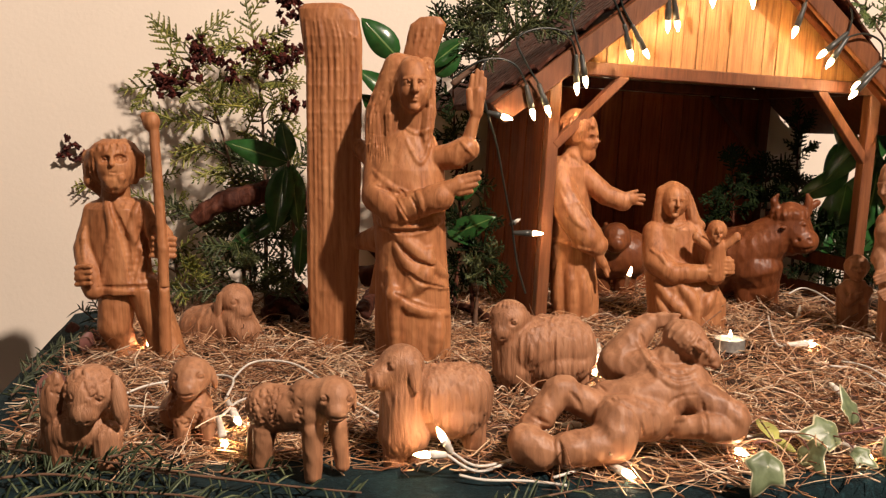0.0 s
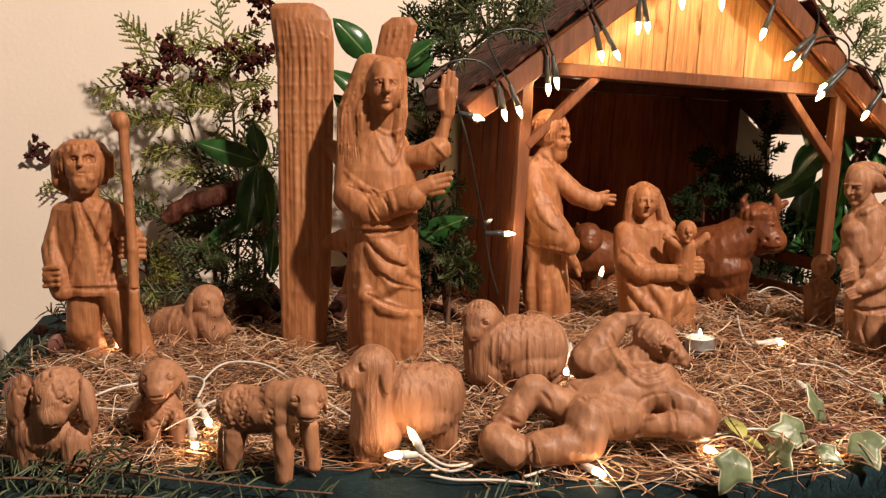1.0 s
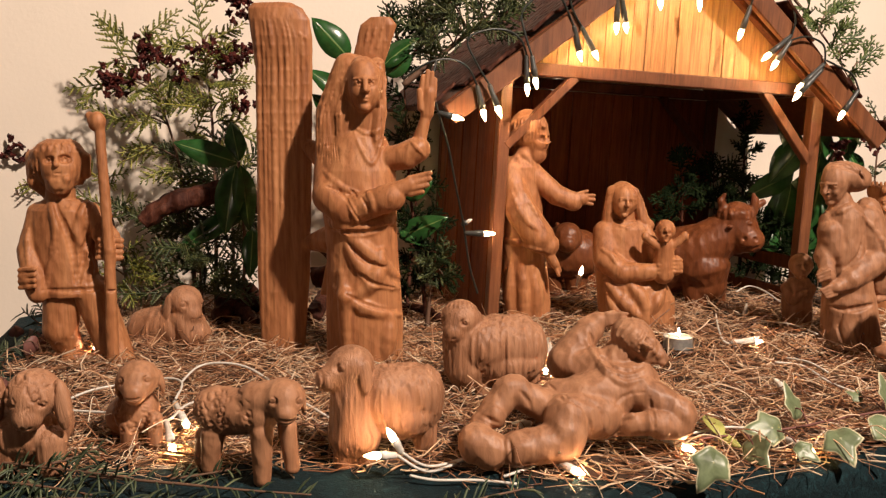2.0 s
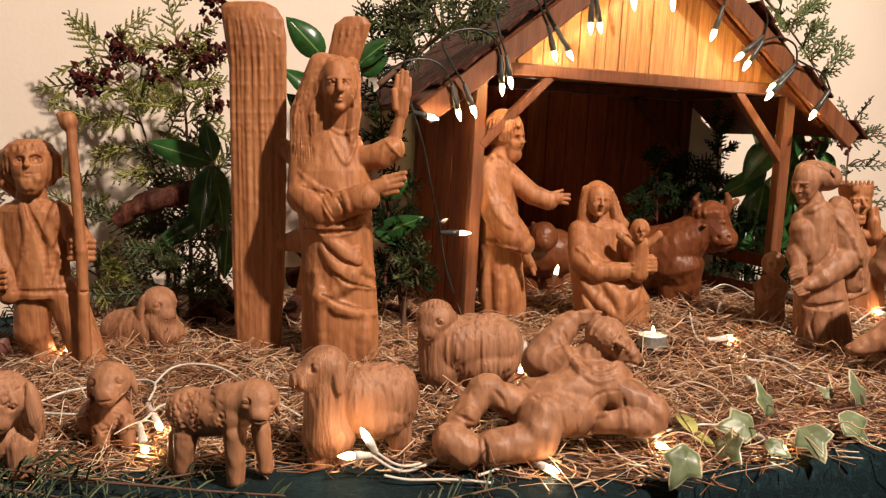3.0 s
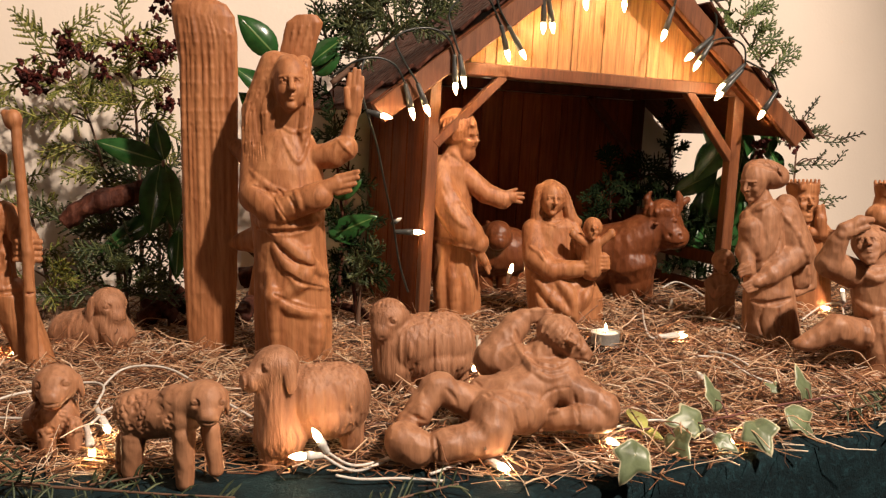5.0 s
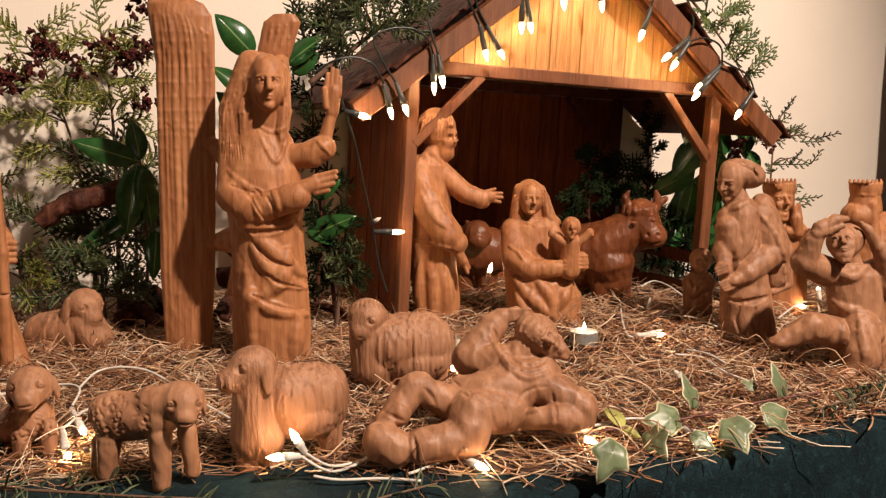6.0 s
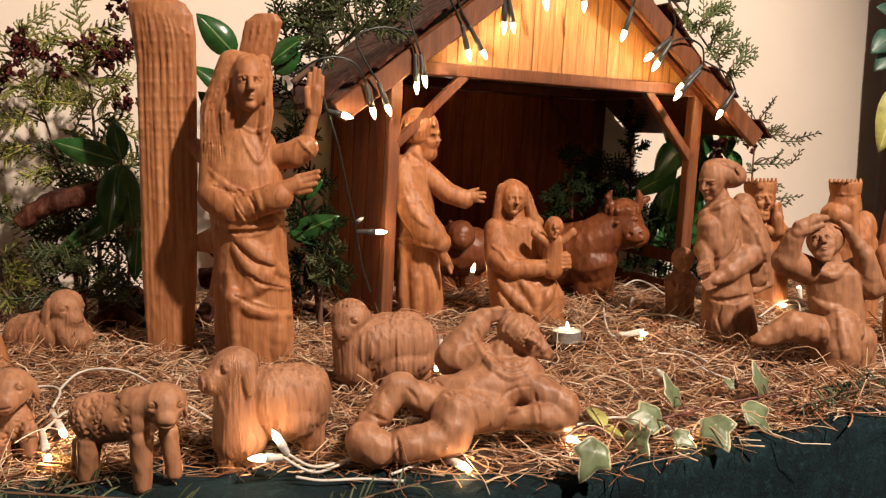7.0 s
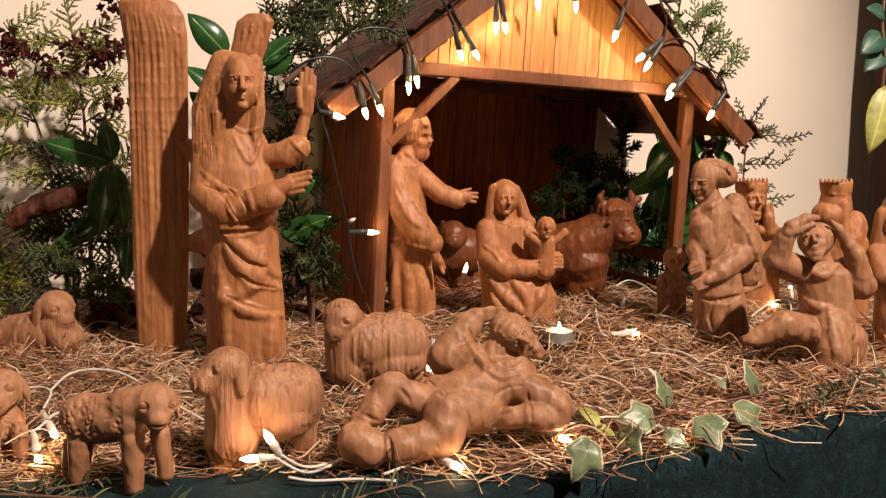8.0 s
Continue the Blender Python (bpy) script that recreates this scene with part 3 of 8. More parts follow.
        ax = [(o[k] + np.arange(i0[k], i1[k]) * h).reshape([-1 if j == k else 1 for j in range(3)]) for k in range(3)]
        d = fn(*ax)
        part_ = f[i0[0]:i1[0], i0[1]:i1[1], i0[2]:i1[2]]
        k = max(melt, 1e-6)
        if cut:
            d = -d
            e = np.maximum(k - np.abs(part_ - d), 0) / k
            part_[...] = np.maximum(part_, d) + e * e * k * 0.25
        else:
            e = np.maximum(k - np.abs(part_ - d), 0) / k
            part_[...] = np.minimum(part_, d) - e * e * k * 0.25

    def front(self, p, reach=0.03):
        """The height of the front surface over p, near p's own depth."""
        i, k = (int(round(v)) for v in ((p[0] - self.o[0]) / self.h, (p[2] - self.o[2]) / self.h))
        if not (0 <= i < self.f.shape[0] and 0 <= k < self.f.shape[2]):
            return None
        j0 = max(0, int((p[1] - reach - self.o[1]) / self.h))
        j1 = min(self.f.shape[1], int((p[1] + reach - self.o[1]) / self.h) + 1)
        col = self.f[i, j0:j1, k] < 0
        if not col.any() or col[0]:
            return None
        return np.array((p[0], self.o[1] + (j0 + int(col.argmax()) - 0.5) * self.h, p[2]))

    def capsule(self, a, b, ra, rb, cut):
        keep = self.ops
        self.ops = []
        self.limb(a, ra, b, rb, min(ra, rb) * 0.8, cut)
        self.melted(*self.ops[0][1:])
        self.ops = keep

    def run(self, op):
        if op[0] == "field":
            self.melted(*op[1:])
        elif op[0] == "line":
            _, pts, r, cut = op
            line = [q for q in (self.front(p) for p in pts) if q is not None]
            n = len(line) - 1
            for i in range(n):
                if abs(line[i][1] - line[i + 1][1]) < 0.012:
                    ra, rb = (r * (0.45 + 0.55 * math.sin(math.pi * t / max(n, 1))) for t in (i, i + 1))
                    sink = np.array((0, 0.0 if cut else 0.45 * r, 0))
                    self.capsule(line[i] + sink, line[i + 1] + sink, ra, rb, cut)
        elif op[0] == "curls":
            _, c, r, count, seed, size = op
            rng = random.Random(seed)
            for k in range(count):
                z = 1 - 1.7 * (k + 0.5) / count
                ph = k * 2.39996 + rng.uniform(-0.3, 0.3)
                s = math.sqrt(max(0, 1 - z * z))
                if math.sin(ph) > 0.3:
                    continue
                n = np.array((s * math.cos(ph), s * math.sin(ph), z))
                q = rng.uniform(0.7, 1.2) * size
                mid = c + n * r
                n = Vector(n / r).normalized()
                a = n.orthogonal().normalized()
                b = n.cross(a)
                ring = []
                for i in range(7):
                    w = i * math.pi / 3.6 + ph
                    e = mid + np.array(a * math.cos(w) + b * math.sin(w)) * q
                    g = self.front(e, 0.012)
                    ring.append(g)
                for u, v in zip(ring, ring[1:]):
                    if u is not None and v is not None and np.linalg.norm(u - v) < size * 2:
                        self.capsule(u, v, q * 0.26, q * 0.26, True)

    def grained(self):
        """Uneven knife work all over, and combed locks where the figure is woolly."""
        f, h, o = self.f, self.h, self.o
        near = np.nonzero(np.abs(f) < 0.003)
        p = [(o[k] + near[k] * h + self.place[k]).astype(np.float32) for k in range(3)]
        calm = np.ones(len(p[0]), np.float32)
        for mid, r in self.bare:
            q = sum((p[k] - mid[k] - self.place[k]) ** 2 for k in range(3)) ** 0.5
            calm = np.minimum(calm, np.clip((q - r) / 0.006, 0, 1))
        table_ = np.random.RandomState(3).rand(64, 64, 64).astype(np.float32)

        def value(sx, sy, sz):
            q = [p[0] * sx, p[1] * sy, p[2] * sz]
            i = [np.floor(v).astype(int) for v in q]
            t = [v - w for v, w in zip(q, i)]
            t = [v * v * (3 - 2 * v) for v in t]
            out = 0
            for dx in (0, 1):
                for dy in (0, 1):
                    for dz in (0, 1):
                        w = (t[0] if dx else 1 - t[0]) * (t[1] if dy else 1 - t[1]) * (t[2] if dz else 1 - t[2])
                        out = out + w * table_[(i[0] + dx) & 63, (i[1] + dy) & 63, (i[2] + dz) & 63]
            return out - 0.5
        d = 0.0006 * value(150, 150, 100)
        if self.wool_depth:
            d = d + (self.wool_depth * 2 * (np.abs(value(*self.wool_scale)) - 0.25) + self.wool_depth * value(*(v * 2.1 for v in self.wool_scale))) * calm
        else:
            # shallow hollows of a gouge, meeting in crisp ridges
            w = self.gouge_width
            q = [p[0] / w, p[1] / w, p[2] / (w * 1.5)]
            i = [np.floor(v).astype(np.int32) for v in q]
            best = np.full(len(p[0]), 9.0, np.float32)
            for dx in (-1, 0, 1):
                for dy in (-1, 0, 1):
                    for dz in (-1, 0, 1):
                        a, b, e = (i[0] + dx) & 63, (i[1] + dy) & 63, (i[2] + dz) & 63
                        best = np.minimum(best, (i[0] + dx + table_[a, b, e] - q[0]) ** 2 + (i[1] + dy + table_[b, e, a] - q[1]) ** 2 + (i[2] + dz + table_[e, a, b] - q[2]) ** 2)
            d = d + self.gouge * (0.55 - best) * (0.25 + 0.75 * calm)
        f[near] += d

    def surface(self):
        """Quads between the cells that the surface crosses, one point a cell."""
        f, h, o = self.f, self.h, self.o
        neg = f < 0
        n = np.zeros([s - 1 for s in f.shape], np.int8)
        corner = [(a, b, c) for a in (0, 1) for b in (0, 1) for c in (0, 1)]
        sl = [slice(0, -1), slice(1, None)]
        for a, b, c in corner:
            n += neg[sl[a], sl[b], sl[c]]
        cell = np.nonzero((n > 0) & (n < 8))
        ids = np.full(n.shape, -1, np.int32)
        ids[cell] = np.arange(len(cell[0]))
        val = {q: f[cell[0] + q[0], cell[1] + q[1], cell[2] + q[2]] for q in corner}
        total, count = np.zeros((len(cell[0]), 3)), np.zeros(len(cell[0]))
        for q in corner:
            for k in range(3):
                if q[k] == 0:
                    e = tuple(1 if j == k else q[j] for j in range(3))
                    va, vb = val[q], val[e]
                    hit = (va < 0) != (vb < 0)
                    t = np.where(hit, va / np.where(hit, va - vb, 1), 0)
                    pt = np.array(q, float)[None, :] * hit[:, None]
                    pt[:, k] += t
                    total += pt
                    count += hit
        v = (np.stack(cell, 1) + total / count[:, None]) * h + o
        faces = []
        for k in range(3):
            lo = tuple(slice(0, -1) if j == k else slice(1, -1) for j in range(3))
            hi = tuple(slice(1, None) if j == k else slice(1, -1) for j in range(3))
            a, b = neg[lo], neg[hi]
            for sign in (True, False):
                e = np.nonzero((a != b) & (a == sign))
                e = [e[j] + (0 if j == k else 1) for j in range(3)]
                u, w = (k + 1) % 3, (k + 2) % 3
                quad = []
                for du, dw in ((-1, -1), (0, -1), (0, 0), (-1, 0)):
                    q = list(e)
                    q[u], q[w] = q[u] + du, q[w] + dw
                    quad.append(ids[tuple(q)])
                faces.append(np.stack(quad if sign else quad[::-1], 1))
        return v, np.concatenate(faces)

    def done(self, mat, voxel, label, category, group):
        lo = np.min([b[0] for b in self.boxes], 0) - 0.006
        hi = np.max([b[1] for b in self.boxes], 0) + 0.006
        self.h, self.o = voxel, lo
        self.f = np.full(np.ceil((hi - lo) / voxel).astype(int) + 2, 0.02, np.float32)
        for op in self.ops:
            self.run(op)
        self.grained()
        v, faces = self.surface()
        me = bpy.data.meshes.new(self.name)
        me.vertices.add(len(v))
        me.vertices.foreach_set("co", v.astype(np.float32).ravel())
        me.loops.add(faces.size)
        me.loops.foreach_set("vertex_index", faces.astype(np.int32).ravel())
        me.polygons.add(len(faces))
        me.polygons.foreach_set("loop_start", np.arange(0, faces.size, 4, dtype=np.int32))
        me.materials.append(mat)
        me.update(calc_edges=True)
        me.validate()
        me.polygons.foreach_set("use_smooth", [True] * len(me.polygons))
        ob = new(self.name, me)
        ob.location = self.place
        return tagged(ob, label, category, group)




# ---- the carved figures ----

# shepherd with a staff
c = Carved("shepherd_statue", (-0.51, 1.155, 0.0))
c.robe(((-0.0411, 0.0000, 0.2881), 0.0141, 0.0141), ((-0.0414, 0.0000, 0.2823), 0.0254, 0.0239), ((-0.0434, 0.0014, 0.2721), 0.0338, 0.0296), ((-0.0464, 0.0042, 0.2559), 0.0380, 0.0296), ((-0.0478, 0.0070, 0.2410), 0.0373, 0.0254), ((-0.0476, 0.0085, 0.2291), 0.0296, 0.0197))
c.lump((-0.0362, -0.0127, 0.2538), (0.0232, 0.0197, 0.0282))
c.lump((-0.0355, -0.0169, 0.2310), (0.0176, 0.0141, 0.0120))
c.limb((-0.0401, -0.0268, 0.2374), 0.0056, (-0.0348, -0.0239, 0.2228), 0.0042)
c.limb((-0.0214, -0.0268, 0.2389), 0.0056, (-0.0288, -0.0239, 0.2229), 0.0042)
c.limb((-0.0422, 0.0000, 0.2268), 0.0176, (-0.0451, 0.0035, 0.2029), 0.0197)
c.robe(((-0.0427, 0.0042, 0.2117), 0.0239, 0.0197), ((-0.0446, 0.0035, 0.1985), 0.0408, 0.0282), ((-0.0453, 0.0028, 0.1784), 0.0437, 0.0296), ((-0.0445, 0.0014, 0.1525), 0.0423, 0.0303), ((-0.0426, 0.0000, 0.1189), 0.0423, 0.0303), ((-0.0408, 0.0000, 0.0940), 0.0465, 0.0324), ((-0.0411, 0.0000, 0.0879), 0.0451, 0.0310))
c.limb((-0.0695, 0.0000, 0.1912), 0.0176, (-0.0811, -0.0085, 0.1459), 0.0176)
c.limb((-0.0811, -0.0085, 0.1459), 0.0176, (-0.0700, -0.0268, 0.1118), 0.0155)
c.limb((-0.0719, -0.0254, 0.1174), 0.0155, (-0.0656, -0.0282, 0.0958), 0.0141)
c.lump((-0.0732, -0.0380, 0.1151), (0.0106, 0.0099, 0.0141))
c.limb((-0.0794, -0.0423, 0.1260), 0.0035, (-0.0591, -0.0465, 0.1284), 0.0035)
c.limb((-0.0799, -0.0423, 0.1187), 0.0035, (-0.0595, -0.0465, 0.1212), 0.0035)
c.limb((-0.0803, -0.0423, 0.1114), 0.0035, (-0.0600, -0.0465, 0.1139), 0.0035)
c.limb((-0.0808, -0.0423, 0.1040), 0.0035, (-0.0604, -0.0465, 0.1066), 0.0035)
c.limb((-0.0080, 0.0000, 0.1917), 0.0176, (0.0190, -0.0042, 0.1614), 0.0148)
c.lump((0.0244, -0.0183, 0.1501), (0.0162, 0.0113, 0.0155))
c.limb((0.0155, -0.0296, 0.1632), 0.0039, (0.0436, -0.0254, 0.1622), 0.0039)
c.limb((0.0152, -0.0296, 0.1559), 0.0039, (0.0432, -0.0254, 0.1549), 0.0039)
c.limb((0.0148, -0.0296, 0.1486), 0.0039, (0.0429, -0.0254, 0.1477), 0.0039)
c.limb((0.0145, -0.0296, 0.1414), 0.0039, (0.0426, -0.0254, 0.1404), 0.0039)
c.ridge([(-0.0053, -0.0169, 0.2174), (-0.0111, -0.0268, 0.1930), (-0.0161, -0.0282, 0.1713), (-0.0079, -0.0296, 0.1425)], 0.0056)
c.ridge([(-0.0509, -0.0169, 0.2120), (-0.0411, -0.0268, 0.1927), (-0.0386, -0.0282, 0.1711), (-0.0471, -0.0296, 0.1420)], 0.0056)
c.ridge([(-0.0368, -0.0282, 0.1493), (-0.0487, -0.0296, 0.1273), (-0.0526, -0.0296, 0.0992)], 0.0042)
c.ridge([(-0.0082, -0.0282, 0.1496), (-0.0049, -0.0296, 0.1280), (-0.0041, -0.0296, 0.1001)], 0.0042)
c.ridge([(0.0085, -0.0254, 0.1785), (0.0094, -0.0282, 0.1425), (0.0045, -0.0282, 0.1022)], 0.0042)
c.ridge([(-0.0766, -0.0211, 0.1772), (-0.0788, -0.0254, 0.1557), (-0.0730, -0.0310, 0.1272)], 0.0035)
c.ridge([(-0.0379, -0.0239, 0.0821), (-0.0410, -0.0296, 0.0608), (-0.0383, -0.0282, 0.0381)], 0.0042)
c.ridge([(0.0161, -0.0197, 0.0748), (0.0253, -0.0239, 0.0385), (0.0291, -0.0254, 0.0089)], 0.0042)
c.limb((-0.0457, 0.0000, 0.0909), 0.0254, (-0.0496, -0.0085, 0.0447), 0.0218)
c.limb((-0.0496, -0.0085, 0.0447), 0.0218, (-0.0453, 0.0099, 0.0072), 0.0169)
c.limb((-0.0084, 0.0000, 0.0915), 0.0239, (0.0126, -0.0014, 0.0329), 0.0225)
c.limb((0.0126, -0.0014, 0.0329), 0.0225, (0.0245, -0.0042, -0.0044), 0.0225)
c.lump((-0.0365, 0.0042, 0.0057), (0.0183, 0.0211, 0.0099))
c.lump((0.0245, -0.0085, -0.0071), (0.0254, 0.0225, 0.0085))
c.limb((0.0247, -0.0282, 0.3034), 0.0063, (0.0310, -0.0324, 0.1507), 0.0070)
c.limb((0.0310, -0.0324, 0.1507), 0.0070, (0.0272, -0.0296, -0.0036), 0.0085)
c.lump((0.0220, -0.0282, 0.3097), (0.0113, 0.0092, 0.0127))
c.limb((0.0129, -0.0282, 0.3174), 0.0049, (0.0175, -0.0282, 0.3069), 0.0056)
c.ridge([(-0.0459, -0.0169, 0.2863), (-0.0548, -0.0204, 0.2782), (-0.0665, -0.0183, 0.2698)], 0.0015)
c.ridge([(-0.0413, -0.0175, 0.2864), (-0.0474, -0.0213, 0.2783), (-0.0568, -0.0183, 0.2699)], 0.0015)
c.ridge([(-0.0368, -0.0180, 0.2865), (-0.0401, -0.0221, 0.2783), (-0.0471, -0.0183, 0.2699)], 0.0015)
c.ridge([(-0.0324, -0.0183, 0.2866), (-0.0329, -0.0225, 0.2784), (-0.0375, -0.0183, 0.2699)], 0.0015)
c.ridge([(-0.0281, -0.0183, 0.2867), (-0.0260, -0.0225, 0.2785), (-0.0278, -0.0183, 0.2699)], 0.0015)
c.ridge([(-0.0240, -0.0180, 0.2868), (-0.0193, -0.0221, 0.2785), (-0.0182, -0.0183, 0.2699)], 0.0015)
c.ridge([(-0.0199, -0.0175, 0.2869), (-0.0127, -0.0213, 0.2786), (-0.0086, -0.0183, 0.2700)], 0.0015)
c.ridge([(-0.0159, -0.0169, 0.2870), (-0.0062, -0.0204, 0.2786), (0.0010, -0.0183, 0.2700)], 0.0015)
c.ridge([(-0.0753, -0.0141, 0.2603), (-0.0745, -0.0155, 0.2484), (-0.0766, -0.0113, 0.2362)], 0.0018)
c.ridge([(-0.0691, -0.0155, 0.2629), (-0.0669, -0.0176, 0.2491), (-0.0691, -0.0113, 0.2348)], 0.0018)
c.ridge([(-0.0643, -0.0141, 0.2654), (-0.0615, -0.0155, 0.2496), (-0.0615, -0.0113, 0.2334)], 0.0018)
c.ridge([(-0.0071, -0.0141, 0.2655), (-0.0087, -0.0155, 0.2505), (-0.0130, -0.0113, 0.2351)], 0.0018)
c.ridge([(-0.0018, -0.0155, 0.2620), (-0.0028, -0.0176, 0.2495), (-0.0076, -0.0113, 0.2365)], 0.0018)
c.ridge([(0.0023, -0.0141, 0.2584), (0.0013, -0.0155, 0.2484), (-0.0023, -0.0113, 0.2380)], 0.0018)
c.head((-0.0382, -0.0040, 0.2541), 0.0314, 14, 16, -4, 1.15, 0.25)
c.limb((-0.0418, 0.0040, 0.2727), 0.0132, (-0.0707, 0.0040, 0.2624), 0.0132)
c.limb((-0.0418, 0.0040, 0.2727), 0.0132, (-0.0155, 0.0040, 0.2641), 0.0102)
c.limb((-0.0742, 0.0020, 0.2639), 0.0118, (-0.0718, 0.0000, 0.2347), 0.0125)
c.limb((-0.0718, 0.0000, 0.2347), 0.0125, (-0.0617, 0.0060, 0.2196), 0.0089)
c.limb((-0.0110, 0.0040, 0.2641), 0.0080, (-0.0097, 0.0040, 0.2436), 0.0066)
c.ridge([(-0.0503, -0.0200, 0.2792), (-0.0500, -0.0300, 0.2766), (-0.0529, -0.0340, 0.2697)], 0.0019)
c.ridge([(-0.0427, -0.0200, 0.2806), (-0.0411, -0.0300, 0.2767), (-0.0425, -0.0340, 0.2697)], 0.0019)
c.ridge([(-0.0352, -0.0200, 0.2821), (-0.0322, -0.0300, 0.2767), (-0.0321, -0.0340, 0.2698)], 0.0019)
c.ridge([(-0.0276, -0.0200, 0.2835), (-0.0233, -0.0300, 0.2767), (-0.0218, -0.0340, 0.2698)], 0.0019)
c.ridge([(-0.0202, -0.0200, 0.2821), (-0.0144, -0.0300, 0.2767), (-0.0114, -0.0340, 0.2698)], 0.0019)
c.ridge([(-0.0129, -0.0200, 0.2807), (-0.0055, -0.0300, 0.2768), (-0.0011, -0.0340, 0.2699)], 0.0019)
c.groove([(-0.0696, -0.0160, 0.2661), (-0.0701, -0.0200, 0.2490), (-0.0671, -0.0160, 0.2300)], 0.0014)
c.groove([(-0.0636, -0.0160, 0.2661), (-0.0640, -0.0200, 0.2490), (-0.0610, -0.0160, 0.2300)], 0.0014)
c.groove([(-0.0575, -0.0160, 0.2661), (-0.0580, -0.0200, 0.2491), (-0.0550, -0.0160, 0.2300)], 0.0014)
c.groove([(-0.0407, -0.0200, 0.2073), (-0.0280, -0.0340, 0.1784), (-0.0196, -0.0400, 0.1432), (-0.0169, -0.0400, 0.1069)], 0.0043)
c.groove([(-0.0028, -0.0200, 0.2119), (-0.0026, -0.0340, 0.1787), (-0.0091, -0.0400, 0.1433), (-0.0139, -0.0400, 0.1069)], 0.0036)
c.groove([(-0.0553, -0.0300, 0.1000), (-0.0114, -0.0400, 0.0982), (0.0368, -0.0300, 0.1002)], 0.0029)
c.groove([(0.0136, -0.0200, 0.1773), (0.0120, -0.0340, 0.1428), (0.0073, -0.0340, 0.1063)], 0.0029)
c.done(LINDEN, 0.0013, "carved tan wooden shepherd holding a tall staff", "statue", "carved figures of the crib")

# angel
c = Carved("angel_statue", (-0.164, 1.17, 0.0))
c.lump((-0.0084, 0.0057, 0.3557), (0.0264, 0.0271, 0.0371))
c.lump((0.0057, -0.0143, 0.3549), (0.0200, 0.0214, 0.0328))
c.limb((-0.0193, 0.0029, 0.3766), 0.0186, (-0.0430, 0.0029, 0.3205), 0.0178)
c.limb((-0.0430, 0.0029, 0.3205), 0.0178, (-0.0485, -0.0029, 0.2602), 0.0136)
c.limb((0.0175, 0.0000, 0.3797), 0.0100, (0.0202, -0.0071, 0.3203), 0.0100)
c.limb((0.0202, -0.0071, 0.3203), 0.0100, (0.0166, -0.0143, 0.2700), 0.0064)
c.limb((-0.0238, 0.0100, 0.3206), 0.0285, (-0.0243, 0.0100, 0.2633), 0.0257)
c.ridge([(-0.0279, -0.0057, 0.3845), (-0.0536, -0.0136, 0.3295), (-0.0578, -0.0157, 0.2572)], 0.0024)
c.ridge([(-0.0244, -0.0063, 0.3854), (-0.0495, -0.0145, 0.3301), (-0.0533, -0.0157, 0.2574)], 0.0024)
c.ridge([(-0.0208, -0.0068, 0.3862), (-0.0454, -0.0152, 0.3306), (-0.0487, -0.0157, 0.2576)], 0.0024)
c.ridge([(-0.0173, -0.0071, 0.3870), (-0.0413, -0.0156, 0.3311), (-0.0442, -0.0157, 0.2578)], 0.0024)
c.ridge([(-0.0139, -0.0071, 0.3879), (-0.0373, -0.0156, 0.3316), (-0.0397, -0.0157, 0.2580)], 0.0024)
c.ridge([(-0.0105, -0.0068, 0.3888), (-0.0334, -0.0152, 0.3322), (-0.0352, -0.0157, 0.2582)], 0.0024)
c.ridge([(-0.0071, -0.0063, 0.3896), (-0.0296, -0.0145, 0.3327), (-0.0307, -0.0157, 0.2585)], 0.0024)
c.ridge([(-0.0037, -0.0057, 0.3905), (-0.0258, -0.0136, 0.3333), (-0.0262, -0.0157, 0.2587)], 0.0024)
c.ridge([(0.0206, -0.0143, 0.3836), (0.0213, -0.0193, 0.3258), (0.0157, -0.0186, 0.2673)], 0.0021)
c.ridge([(0.0228, -0.0155, 0.3812), (0.0247, -0.0211, 0.3258), (0.0199, -0.0186, 0.2699)], 0.0021)
c.ridge([(0.0249, -0.0155, 0.3790), (0.0278, -0.0211, 0.3259), (0.0242, -0.0186, 0.2725)], 0.0021)
c.ridge([(0.0269, -0.0143, 0.3767), (0.0308, -0.0193, 0.3261), (0.0284, -0.0186, 0.2751)], 0.0021)
c.limb((0.0033, -0.0029, 0.3288), 0.0157, (0.0011, 0.0014, 0.3007), 0.0186)
c.robe(((-0.0074, 0.0057, 0.3020), 0.0214, 0.0200), ((-0.0087, 0.0043, 0.2907), 0.0357, 0.0257), ((-0.0108, 0.0029, 0.2707), 0.0457, 0.0307), ((-0.0106, 0.0000, 0.2494), 0.0499, 0.0350), ((-0.0086, 0.0000, 0.2278), 0.0499, 0.0371), ((-0.0060, 0.0000, 0.1844), 0.0464, 0.0357), ((-0.0040, 0.0000, 0.1479), 0.0457, 0.0350), ((-0.0028, 0.0000, 0.1036), 0.0478, 0.0364), ((-0.0017, 0.0000, 0.0514), 0.0499, 0.0378), ((-0.0020, 0.0000, 0.0031), 0.0492, 0.0371))
c.ridge([(-0.0114, -0.0257, 0.3051), (0.0070, -0.0328, 0.2941), (0.0239, -0.0271, 0.3009)], 0.0029)
c.ridge([(-0.0107, -0.0214, 0.2981), (-0.0010, -0.0314, 0.2775), (0.0119, -0.0342, 0.2583), (0.0215, -0.0314, 0.2775), (0.0262, -0.0228, 0.2953)], 0.0029)
c.limb((-0.0459, -0.0014, 0.2522), 0.0178, (-0.0400, -0.0171, 0.2182), 0.0235)
c.limb((-0.0398, -0.0186, 0.2183), 0.0235, (-0.0174, -0.0300, 0.1989), 0.0207)
c.limb((-0.0174, -0.0300, 0.1989), 0.0200, (0.0309, -0.0428, 0.2159), 0.0164)
